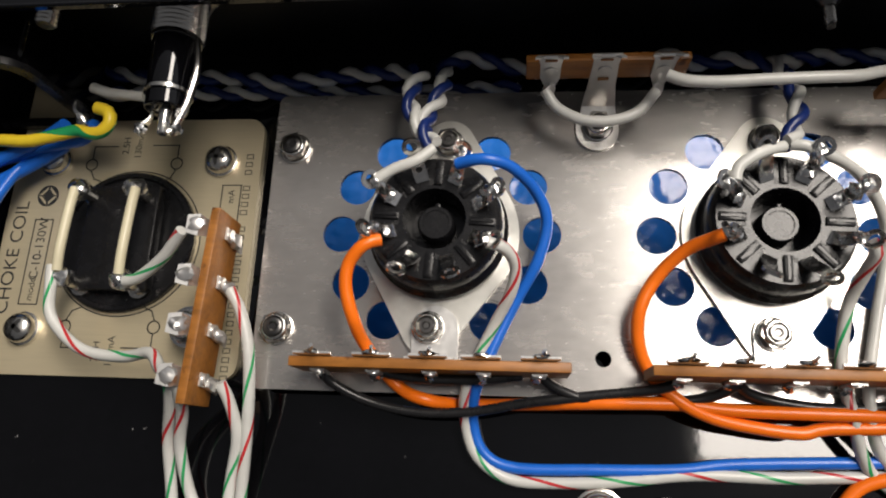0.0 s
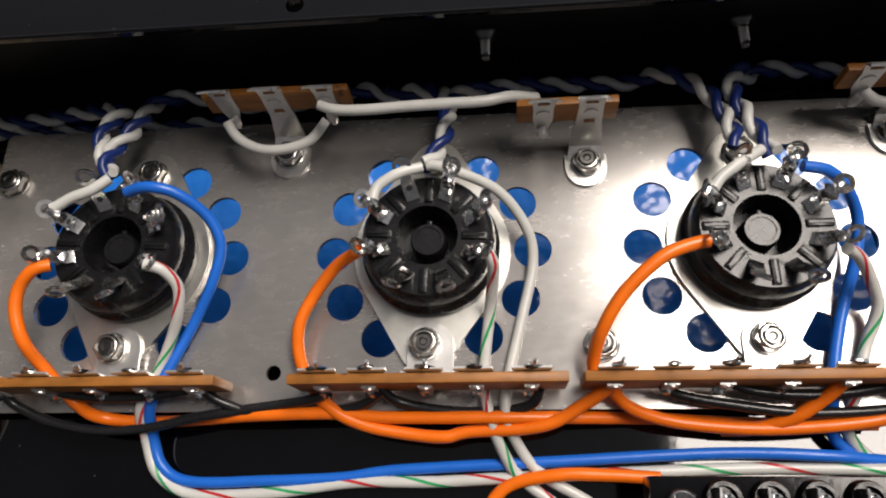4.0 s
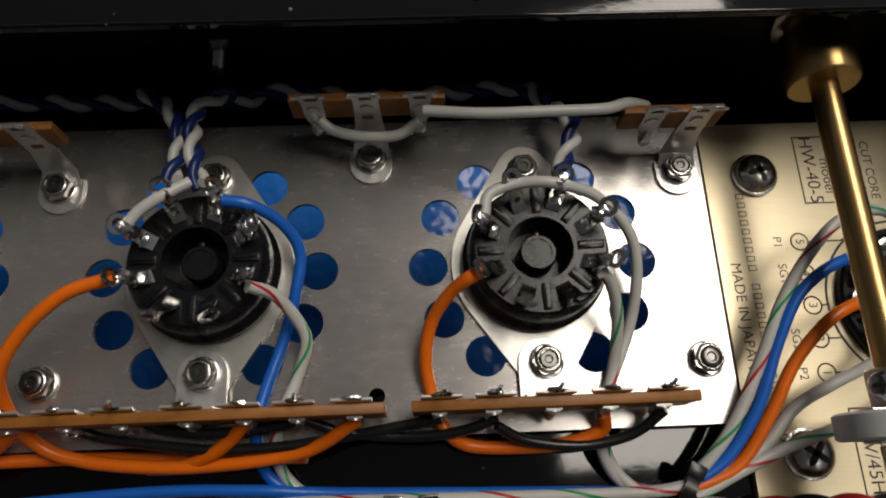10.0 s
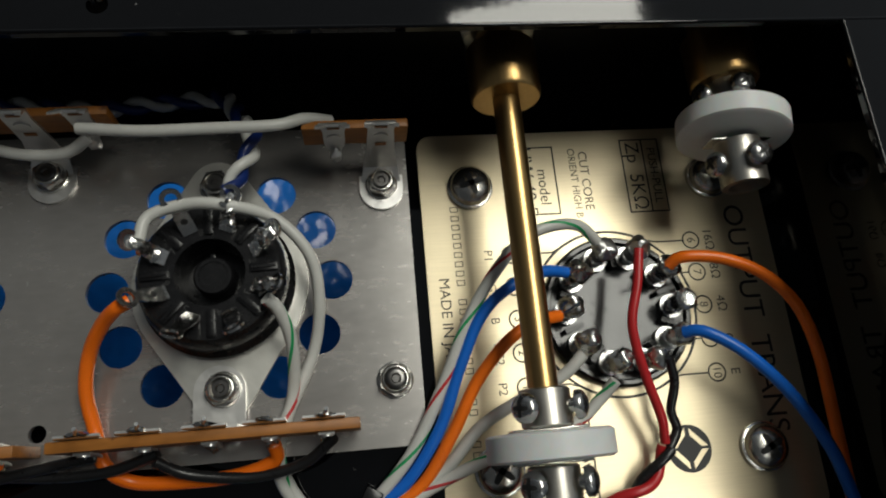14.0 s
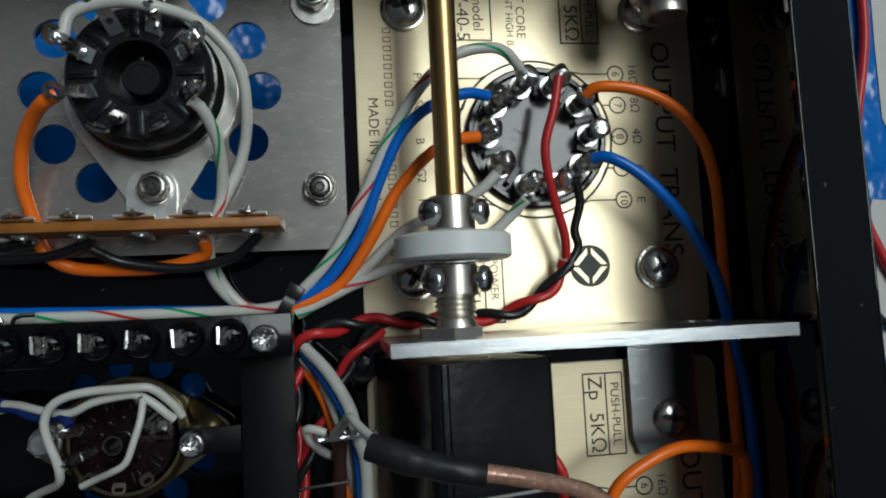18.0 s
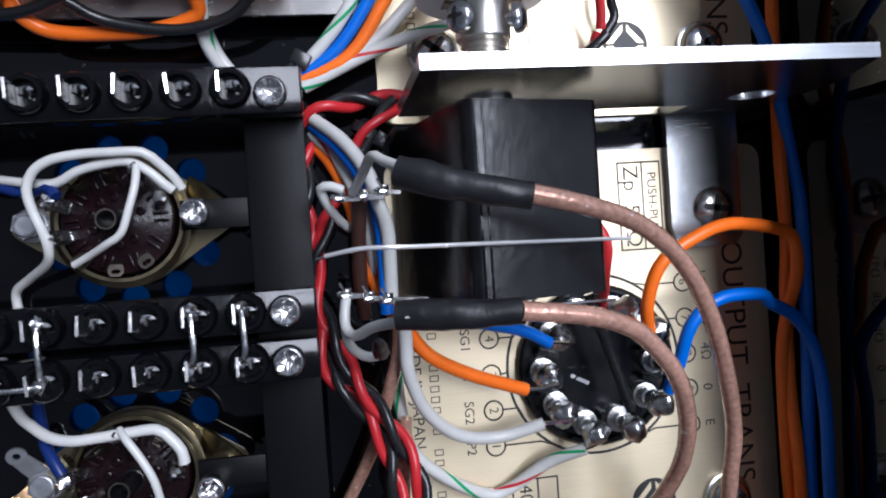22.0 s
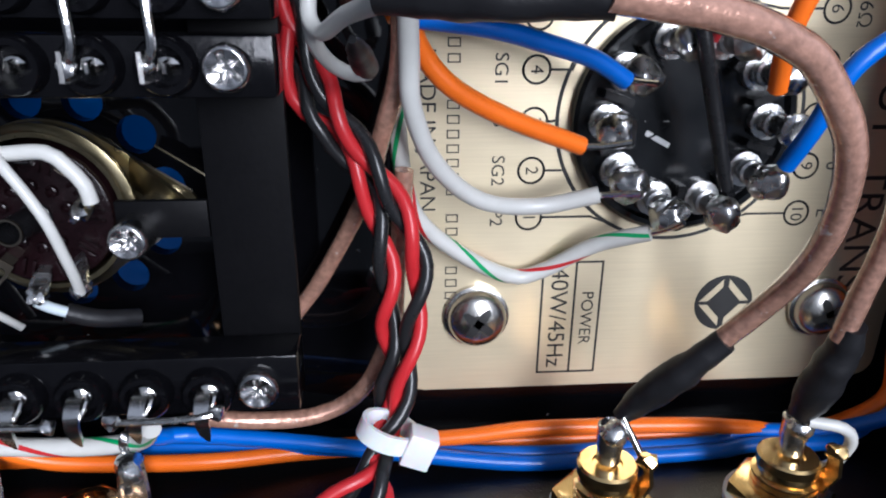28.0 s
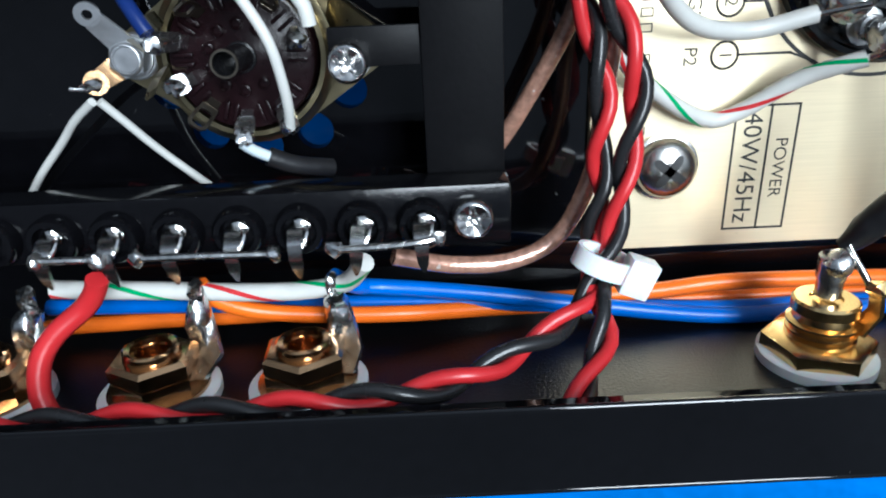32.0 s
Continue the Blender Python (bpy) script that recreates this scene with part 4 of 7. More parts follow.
wire([(-20.3, -27.4, 5), (-19.1, -29.5, 3), (-12.4, -32.7, 1), (-2.9, -34.4, 0), (7.5, -33.9, 0), (17.8, -32, 1.3), (29.7, -30.5, 2), (39.4, -29.3, 3), (43.4, -28.2, 5)], 0.95, P_BLACK, label="black insulated wire hanging between two tags")
wire([(-10.3, -27.1, 5), (-7.9, -27.9, 4), (-0.5, -28.7, 4), (8.7, -28.5, 4), (16.2, -27.7, 5)], 0.95, P_BLACK, label="black insulated wire hanging between two tags")
wire([(18.7, -26.9, 5), (21.7, -29.3, 3), (28.8, -31.5, 1.3), (38.6, -31.6, 1.3), (48.2, -30.4, 2), (53.2, -28.1, 5)], 0.95, P_BLACK, label="black insulated wire hanging between two tags")
wire([(52.4, -27.4, 5), (56.3, -29.8, 2), (66, -31.4, 1.3), (76.4, -31.2, 1.3), (80.6, -30, 3), (81.4, -28, 4.6)], 0.95, P_BLACK, label="black insulated wire hanging between two tags")
wire([(102.3, -27.1, 5), (105.5, -28.9, 3), (115.4, -30.7, 2), (125.5, -32, 2), (135.4, -32, 2), (143.5, -31.3, 2), (153.4, -30, 3), (164.9, -28.4, 5)], 0.95, P_BLACK, label="black insulated wire hanging between two tags")
wire([(113.8, -26.8, 5), (117.6, -28.4, 4), (125.6, -29.3, 4), (134.5, -28.9, 4), (140.9, -27.9, 5)], 0.95, P_BLACK, label="black insulated wire hanging between two tags")
wire([(141.9, -27.9, 5), (147.5, -29.8, 3), (157.5, -31, 2), (167.1, -30.8, 3), (174.6, -28.7, 5)], 0.95, P_BLACK, label="black insulated wire hanging between two tags")
wire([(174.2, -30, 5), (179.2, -32.5, 3), (189.1, -33.8, 2), (197.8, -32.3, 3), (203.1, -28.6, 6)], 0.95, P_BLACK, label="black insulated wire hanging between two tags")
wire([(41.4, 24.6, 17), (44.5, 23.2, 17.4), (50, 22.6, 17.8), (58, 22.8, 18), (66, 23, 18), (73, 23.4, 17.6), (78, 24.9, 16.4), (83, 26, 13.5)], 1.05, P_WHITE, label="white insulated wire stretched between two lug strips")
wire([(20.1, 25.9, 10), (22.3, 22.8, 9), (27, 20.1, 9), (32.3, 19.8, 9), (37.5, 21.6, 9), (40.9, 25.4, 10)], 1.05, P_WHITE, label="white wire loop joining two lugs")
wire([(163.6, 24, 17), (174.4, 22.6, 18), (186.4, 22.7, 18), (196, 23.2, 17.4), (200.5, 25, 16), (205, 26, 13)], 1.05, P_WHITE, label="white insulated wire stretched between two lug strips")
wire([(144.2, 26.6, 10), (146.4, 24.9, 9), (152.3, 23.3, 9), (158.8, 23.5, 9), (162.7, 25.8, 10)], 1.05, P_WHITE, label="white wire loop joining two lugs")
wire([(-0.2, 12, 14.5), (-3.4, 9.3, 15), (-7, 7.9, 15), (-10.5, 5.7, 15)], 1.05, P_WHITE, label="white heater wire at a socket lug")
wire([(62.1, 12.3, 14), (65.7, 11.5, 14.2), (74.7, 8.9, 9.5), (80.1, 3, 5), (81.3, -3.6, 2), (78.6, -15.1, 1.3), (76.1, -25.3, 1.3), (75.4, -32.1, 1.3), (78, -38, -3), (82, -42.4, -4.6), (90, -47, -5.2), (100, -54, -5.2), (110, -66, -5.2)], 1.05, P_WHITE, label="long white wire from a socket down to the floor")
wire([(61, 12, 14), (56.8, 10.5, 15), (52.8, 7.8, 15), (52.1, 5.2, 15)], 1.05, P_WHITE, label="white heater wire at a socket lug")
wire([(72.8, -5.3, 14.5), (73.9, -7, 13.5), (73.6, -9.7, 8.7), (72.7, -14.6, 3.5), (71.6, -24.4, 1.3), (72.4, -32.2, 1.3), (75.2, -39.4, -3), (78.4, -43.4, -5), (86, -49, -5.2), (96, -58, -5.2), (104, -70, -5.2)], 1.1, STRIPED, label="white wire with red and green spiral stripes", stripes=TURNS, pitch=26.0, seg=12, phase=0.0)
wire([(122.4, 12.9, 14), (117.8, 9.8, 15), (114.3, 7.2, 15), (112.8, 5.1, 15)], 1.05, P_WHITE, label="white heater wire at a socket lug")
wire([(128.4, 8.8, 15), (133, 8.2, 14), (137.6, 6.2, 10), (140.3, 2, 6), (139.4, -5.1, 4), (137, -13, 1.3), (134.2, -21.4, 1.3), (132.6, -28.4, 1.3), (133, -35, -3), (136.2, -38.6, -4.4), (143, -42.4, -5.2), (152, -50, -5.2)], 1.1, P_BLUE, label="blue insulated wire from a tube socket to the floor")
wire([(133.3, -6.5, 14.5), (136.8, -7.1, 11), (139.9, -10.3, 7), (141.5, -14.3, 4), (139.4, -20.5, 1.5), (136.2, -28.5, 1.3), (135.6, -34.1, -3), (138.5, -38.6, -4.4), (145, -43, -5.2), (154, -52, -5.2)], 1.1, STRIPED, label="white wire with red and green spiral stripes", stripes=TURNS, pitch=26.0, seg=12, phase=3.0)
wire([(173.4, 4.6, 14.9), (174.6, 8.7, 14.5), (180.3, 10.6, 14.5), (186.5, 10.1, 15), (194.4, 8.6, 11.5), (200, 2.8, 9), (201.4, -4.3, 6), (199.8, -13.8, 2), (193.9, -26.7, 1.3), (193.2, -34.2, -1), (196.2, -39.6, -4), (200.8, -42.2, -4)], 1.05, P_WHITE, label="long white wire from a socket down to the floor")
wire([(193.2, -6.0, 13.4), (195.0, -7.6, 11.5), (196.6, -12.7, 7), (196.1, -20.8, 2), (193.4, -29.6, 1.3), (194.8, -36.2, -3), (198.5, -40.9, -4), (202.8, -42.3, -4)], 1.1, STRIPED, label="white wire with red and green spiral stripes", stripes=TURNS, pitch=26.0, seg=12, phase=5.0)
wire([(253.8, 3.2, 4.5), (249.8, 5.7, 7), (244.5, 5.6, 8), (238.8, 3.4, 8), (232.8, -2.5, 7), (227.3, -10.8, 5), (222.3, -21.2, 3), (215.8, -32.5, 1), (207.3, -41.5, -1)], 1.1, STRIPED, label="striped white wire to a transformer terminal", stripes=TURNS, pitch=26.0, seg=12, phase=0.0)
wire([(247.2, -2.4, 4), (242.3, -2.5, 6), (235.4, -5.2, 7), (229.9, -9.9, 6), (225.6, -18.1, 4), (221.2, -28.5, 2), (214.7, -37.2, 0), (207.3, -41.7, -1)], 1.1, P_BLUE, label="blue wire soldered to a transformer terminal")
wire([(244.7, -10.5, 4), (239.6, -11.7, 6), (234.1, -14.8, 6), (228.1, -21.4, 4), (223.3, -29.7, 2), (216.8, -38.3, 0), (207.9, -42.1, -1)], 1.15, P_ORANGE, label="orange wire soldered to a transformer terminal")
wire([(248.1, -17.8, 4), (244.2, -21.2, 3), (236.6, -24.7, 1), (228.8, -28.8, 0), (221.1, -35.9, 0), (208.4, -42.4, -1)], 1.1, P_WHITE, label="white wire soldered to a transformer terminal")
wire([(253.7, -22.9, 3), (251.2, -25.7, 1), (245.5, -29.9, 0), (232, -33.7, 0), (221.1, -37.5, 0), (208.9, -43.2, -1)], 1.1, STRIPED, label="striped white wire to a transformer terminal", stripes=TURNS, pitch=26.0, seg=12, phase=4.0)
wire([(266.9, -2.5, 5), (268.9, -1.5, 7), (276.1, -2.5, 8), (283.5, -5.9, 8), (289.4, -12.1, 7), (292.8, -21, 5), (294.8, -33.5, 2), (295.3, -44.7, 1), (294, -60.3, 2.9), (294, -73.8, 3.3), (294, -83, 2.4), (294, -90.6, 1.9), (294, -102.3, 1.7), (294, -113, 2.7), (294, -122, 3), (294, -129.3, 2.6), (293.3, -136.4, 1.5), (283.7, -142, 1), (271.9, -140, 2), (261.4, -139, 2), (240.5, -138.6, 2), (228.2, -139.6, 2), (201, -140.6, 2), (185.1, -140.3, 2), (169.3, -140.4, 2), (145.7, -140.8, 2)], 1.15, P_ORANGE, label="orange wire running down beside the chassis side")
wire([(267.4, -15.4, 5), (270.1, -15.7, 7), (276.2, -19.8, 8), (283.6, -27.1, 7), (289.7, -35.5, 5), (292.8, -43.3, 4), (296.1, -60.4, 3.4), (296.1, -69.6, 5), (296.1, -83.2, 4.9), (296.1, -97.3, 4.2), (296.1, -112, 3.4), (296.1, -122.1, 3.1), (295.6, -131.8, 2), (291.5, -139.6, 2), (284, -141.6, 4), (272, -141.5, 4), (266.3, -142, 4.5), (250.4, -142, 5), (235.5, -141.9, 5), (204.8, -137.5, 4), (192.2, -135.9, 4), (189.5, -134.6, 6), (187, -132, 8.4)], 1.15, P_BLUE, label="blue wire running down beside the chassis side")
wire([(265.6, -90.3, 5), (263.6, -83.9, 9), (265.3, -77.2, 11), (271.1, -73.3, 11), (279.1, -71.1, 10), (290.3, -72.9, 8), (292.7, -76, 7.5), (293.6, -81.3, 6), (292.8, -87.7, 4), (292.7, -95.3, 2), (293, -105.3, 1), (293.3, -117.5, 0.5), (293.9, -128.1, 0), (294.2, -137.2, 0), (284.8, -142, 0), (273.6, -142, 0), (262.8, -142, 0), (241.1, -142, 0), (228.5, -142, 0), (208, -141, 2), (196, -139.6, 5), (184, -138.6, 6), (176, -137, 7), (171.5, -134.4, 8), (170.2, -132, 8.6)], 1.15, P_ORANGE, label="orange wire from a transformer terminal")
wire([(268.4, -99.6, 5), (269.2, -94.2, 8), (271, -87.3, 10), (276.4, -83.6, 10), (284.6, -83.6, 9), (286.3, -85.1, 8.5), (291.7, -88.5, 8), (295.8, -95.2, 7), (296.1, -104.4, 8.2), (296.1, -115.8, 8.1), (296.1, -127.8, 7.3), (293.8, -136.3, 4.5), (285, -140.6, 2.5), (271, -140.6, 2), (267.7, -142, 2.5), (251.3, -142, 3), (236, -142, 3), (202.8, -139.8, 2), (181.4, -139, 2), (162, -138.2, 2), (146.6, -137.7, 2)], 1.15, P_BLUE, label="blue wire from a transformer terminal")
wire([(260.7, 0.5, 7), (259.3, -6, 7), (257.4, -13.6, 6), (259.1, -22.3, 4), (261.6, -30, 2), (262.3, -34.4, 0)], 0.9, P_RED, label="red wire across the terminal block")
wire([(263.6, -19.7, 5), (264.8, -24, 3), (264, -28.9, 1), (265, -32.3, 0), (263, -35.5, 0)], 0.9, P_BLACK, label="black wire at the terminal block")
wire([(222, -82.2, 12), (230.8, -83.4, 10), (236.6, -84.9, 8), (242.9, -86.8, 6), (247.4, -89.4, 5)], 1.1, P_BLUE, label="blue wire soldered to a transformer terminal")
wire([(222, -81.7, 12), (223.5, -85.6, 10), (226.9, -89.5, 9), (233.5, -93.2, 7), (243, -97.1, 4)], 1.15, P_ORANGE, label="orange wire soldered to a transformer terminal")
wire([(222, -81.1, 14), (222.2, -86, 12), (222.5, -91.3, 11), (225.2, -98.1, 8), (231, -103.7, 4), (238.5, -105.2, 2), (246, -103.5, 3)], 1.1, P_WHITE, label="white wire soldered to a transformer terminal")
wire([(221.1, -88.4, 6), (221.1, -95.7, 4), (222.8, -105.6, 1), (228.1, -111.8, -1), (236.2, -116.8, -3), (241, -116.1, -3), (247.2, -111.8, -1), (253.6, -109, 2)], 1.1, STRIPED, label="striped white wire to a transformer terminal", stripes=TURNS, pitch=26.0, seg=12, phase=2.0)
wire([(254.5, -81.4, 6), (255.8, -85.9, 6), (258, -91.7, 5), (259.9, -97.8, 5), (261.3, -102.4, 5)], 0.95, P_BLACK, label="black bridge wire across the terminal block")
wire([(152.2, -131.7, 9), (166, -132.6, 9), (180.1, -133.5, 9), (188.3, -132.3, 10), (191.8, -127.7, 14)], 1.2, STRIPED, label="striped white wire soldered to the tag row", stripes=TURNS, pitch=26.0, seg=12, phase=4.0)
wire([(162.0, -127.2, 16.4), (161.2, -128.8, 16), (159.5, -130.9, 16), (156.4, -133.2, 17.5), (154.6, -135.9, 19), (154.4, -139.5, 20.5), (155.6, -142, 21.5)], 1.28, P_RED, label="red wire soldered to the tag row")
wire([(158.6, -85, -1), (160.4, -89.6, 2), (162.7, -93, 4), (165.2, -94.5, 6), (168.5, -96.1, 8), (171.9, -96.7, 9), (175.5, -96.5, 9.5), (179.8, -96.2, 9.5), (184, -96.1, 9.5), (185.9, -97.6, 9.5), (187.4, -99.7, 9.5), (187.7, -101.7, 9.3)], 0.85, P_WHITE, label="thick white wire over the small socket")
wire([(178.8, -95.6, 9.5), (180.1, -96.9, 11), (182.1, -99.8, 11.5), (183.7, -103.2, 11.5), (184.3, -107.3, 10.5), (184.3, -110.6, 9), (183.9, -113.1, 7.5)], 0.62, P_WHITE, label="white wire across the small socket")
wire([(160.6, -109.9, 3), (162.4, -113.1, 1), (164, -116.2, -1), (166, -119.4, -3), (169.5, -123.8, -5)], 0.55, P_WHITE, label="white wire passing under the tag row")
wire([(159.7, -109.9, 3), (156, -112.5, 1), (152.6, -115.7, -1), (147.8, -120.2, -3), (143.3, -125.2, -5)], 0.55, P_WHITE, label="white wire passing under the tag row")
wire([(163.2, -84.5, -2), (164, -89, 0), (164.7, -92.6, 2), (165.9, -95.3, 4), (167.1, -97.9, 6), (168.7, -100.1, 7.5), (169.8, -101.9, 8)], 0.9, P_NAVY, label="dark blue wire at the small socket")
wire([(163, -84, -5.4), (160.4, -79, -5.2), (160.2, -74.6, -4), (163.5, -72.5, -1), (168.2, -70.3, 4), (169.7, -68.4, 6.5), (169.5, -65.6, 7.5), (168.4, -62.2, 8), (168, -59, 8.5), (169.2, -56.5, 9), (171.8, -55, 9.5), (175.8, -54.3, 9.5), (180.5, -54.2, 9.5), (184.7, -54.3, 9), (186.8, -56, 8), (188.5, -58, 7), (189.4, -59.8, 6)], 0.74, P_WHITE, label="white wire looping round the small socket")
wire([(158.4, -56.4, 1), (161.2, -56.6, 2), (164.8, -57.3, 4), (168.1, -57.9, 5.5), (171.6, -58, 6.5), (174.9, -56.5, 7.5), (178.7, -55.7, 8), (182.3, -55.5, 8), (185, -57, 8), (187.2, -59.1, 7.5), (188.3, -60.1, 7)], 0.74, P_WHITE, label="white wire over the small socket's lugs")
wire([(183.6, -56.3, 8.5), (183.6, -59.3, 10), (182.7, -62.6, 10.5), (181.2, -66.3, 10), (178.8, -67.8, 9), (175.5, -69.3, 6.5), (172.6, -70.6, 5)], 0.6, P_WHITE, label="white wire across the small socket")
wire([(171.5, -60.1, 7), (169.9, -58.6, 6), (167.1, -59, 4), (163.9, -58.6, 3), (160.8, -57.4, 1.6), (158, -57, 0.6)], 0.9, P_NAVY, label="dark blue wire at the small socket")
twisted([(158.6, -56.7, 0.8), (153, -56.6, -0.6), (146, -55.4, -2.4), (137, -54.6, -4), (124, -56.4, -4.6), (108, -58, -4.6)], 0.78, (P_WHITE, P_NAVY), "white and dark blue twisted wires to the small socket", 12)
wire([(210.4, -49.4, 3), (214.6, -53.7, 8), (218, -59.3, 12), (219.2, -63.9, 14), (220.5, -69.1, 13), (220.5, -79.7, 11)], 1.1, P_WHITE, label="white wire in the harness beside the control box")
wire([(210.2, -50.3, 2), (214.5, -55.3, 7), (217.9, -61.4, 11), (219.3, -66.4, 12), (219.8, -73.4, 11), (219.7, -81.5, 11)], 1.1, P_BLUE, label="blue wire in the harness beside the control box")
wire([(209.7, -52.5, 0), (212.7, -56.9, 3), (215, -62.8, 5), (217.7, -75.1, 7), (221.1, -82.5, 10)], 1.1, P_ORANGE, label="orange wire in the harness beside the control box")
wire([(209.9, -51.3, 1), (213.6, -56.1, 4), (216.3, -62.3, 8), (218, -68.8, 9), (219, -78.9, 6)], 1.1, STRIPED, label="striped wire in the harness beside the control box", stripes=TURNS, pitch=26.0, seg=12, phase=0.0)
wire([(222.4, -61.6, 34), (221, -61.1, 33), (219.4, -60, 30), (218, -58.9, 27), (216.8, -60.8, 22), (215.4, -62.9, 18)], 0.72, P_WHITE, label="thin white lead from the coaxial cable end to a lug")
wire([(214.1, -62.5, 18), (212.4, -61.8, 18), (210.9, -62, 17), (211.7, -64.3, 15), (213.3, -66.5, 12), (214.9, -67.8, 10)], 0.72, P_WHITE, label="thin white lead bent back at a lug")
wire([(221.4, -80.2, 34), (219.6, -80.5, 32), (216.7, -81.6, 26), (214.4, -83.2, 21), (213.2, -82.3, 19), (213.1, -80.4, 18.2), (213.5, -77.8, 18)], 0.76, P_WHITE, label="thin white lead from the coaxial cable end to a lug")
wire([(213.1, -82.2, 18.4), (213.4, -84.8, 16), (214.8, -86.9, 13), (216.6, -87.8, 12), (218.3, -87.6, 12)], 0.76, P_WHITE, label="thin white lead looping into a black sleeve")
wire([(270.1, -128.3, 17), (274.1, -128.8, 18), (276.4, -131.7, 17), (276.7, -136.1, 15), (276.7, -138.8, 13)], 0.75, P_WHITE, label="white lead from the heat-shrunk cable to the jack")
for pts in ([(242.6, -97, 4.2), (245, -96.9, 5.6), (248, -96, 7.4)], [(245.6, -103.6, 3), (247.6, -103, 4.6), (250, -102.2, 7)], [(253.2, -109.2, 2), (254.6, -107.8, 4.4), (255.6, -106, 7)], [(246.8, -89.2, 5), (248.6, -89.4, 6), (250.2, -89.4, 7.4)],
            [(244.9, -10.5, 4), (246.6, -9.8, 5.4), (248, -9, 7.2)], [(247, -2.4, 4), (248.6, -2.6, 5.6), (250, -2.6, 7.2)], [(266.6, -2.6, 5), (265.4, -2.8, 6), (264.6, -3, 7.4)]):
    wire(pts, 0.4, TIN, "bare_wire", "tinned wire end soldered to a terminal", "wire", seg=8)
twisted([(262.5, -35.3, 0), (258.9, -40.3, -1), (252, -44.4, -2), (245.4, -45.6, -3), (236.5, -45.6, -4), (227.5, -45.4, -3), (218.8, -45.7, -1), (210.5, -48.1, 1), (206.9, -57.8, -2), (198.5, -68, -3)], 0.95, (P_RED, P_BLACK), "red and black twisted wires behind the control box", 15)
twisted([(224.5, -46.5, 1), (219.8, -50.9, 2), (214.4, -59.8, 3), (209.8, -70.8, 3), (209.2, -79.2, 4), (213.7, -90.6, 8), (216.7, -95.4, 9), (220.1, -100.7, 10), (222.8, -106.8, 11), (223.2, -111.9, 11), (222.1, -119, 12), (220.9, -125.8, 13), (219.3, -129.5, 15), (216, -132.6, 18.5), (210, -134.6, 22.5), (200.5, -135.8, 27.6), (187, -136, 29.5), (165, -136, 30.6), (140, -136, 31)], 0.84, (P_RED, P_BLACK), "red and black twisted wires tied beside the transformer", 15.5)
twisted([(211.6, -46.6, -1), (208.6, -55.5, 1), (208.2, -67.8, 2), (208, -77.3, 3), (210.3, -90.8, 6), (213.8, -95.1, 7), (217.3, -100.6, 8), (218.6, -104.8, 9), (219.6, -110.5, 10), (219.5, -117, 10), (219.9, -121.3, 10.5), (219.3, -125.1, 11), (218.6, -129.3, 12), (218.3, -131.5, 17.9), (218.5, -134, 21), (216.5, -136.5, 24.4), (214.2, -138, 28.4), (211.8, -139, 31.5)], 0.84, (P_RED, P_BLACK), "red and black twisted wires tied beside the transformer", 15.5)
wire([(235.3, -65.6, 39), (243.1, -67.6, 38), (250.6, -70.2, 36), (257.5, -75.3, 33), (262.7, -82.7, 30), (266.4, -91.4, 27), (269.6, -101.8, 23), (269.7, -109.4, 21), (269.7, -115.6, 19.5)], 1.25, COPPER_BRAID, "coaxial_cable", "brown braided coaxial cable curving over the transformer", "cable", wobble=0.06)
wire([(233.7, -79.6, 39), (242.3, -81, 38), (247.1, -82.6, 37.2), (250.4, -84.6, 36.2), (255.4, -90.2, 33.8), (258.6, -97, 30), (259.9, -104, 25.6), (258.9, -110.2, 21.6), (255.5, -117.3, 18)], 1.25, COPPER_BRAID, "coaxial_cable", "brown braided coaxial cable curving over the transformer", "cable", wobble=0.06)
wire([(221.5, -81.7, 12), (221.1, -88, 9), (219, -95.9, 6), (216.5, -104.5, 2), (210.9, -115.5, -1), (206.5, -122.2, -3)], 1.15, COPPER_BRAID, "coaxial_cable", "brown braided coaxial cable passing under the tag board", "cable", wobble=0.06)
wire([(221.7, -99, 7), (220.9, -109.7, 6), (219.7, -120.4, 6), (215.9, -128.6, 6), (210, -131.5, 7), (202.3, -131.3, 8), (194.9, -128.8, 10)], 1.15, COPPER_BRAID, "coaxial_cable", "brown braided coaxial cable to the tag row", "cable", wobble=0.06)
wire([(66, -58, -5.2), (70, -50.5, -5.2), (75.2, -44.3, -4.5), (84.5, -42.3, -3), (92.6, -42.3, -3), (102.4, -42.8, -3)], 1.2, P_ORANGE, label="orange wire passing under the tag board")
twisted([(-86, 41.7, -4), (-69.5, 38.1, -3), (-50.5, 37.6, -3), (-36.8, 35.6, -2), (-22.3, 35.7, 0), (-11.8, 34.6, 3), (-4.5, 31.6, 7), (-5.8, 26.4, 10), (-5, 20.5, 12), (-2.2, 15.3, 13)], 0.97, (P_WHITE, P_NAVY), "white and dark blue twisted heater wires to a socket", 11)
twisted([(-81.2, 34.7, -4), (-58.6, 34.4, -4), (-43.9, 34.2, -4), (-21.9, 33.9, -4), (-9.2, 33.4, -4), (6.8, 34.2, -4), (15.3, 34.4, -4)], 0.92, (P_WHITE, P_NAVY), "white and dark blue twisted heater wires along the back", 11)
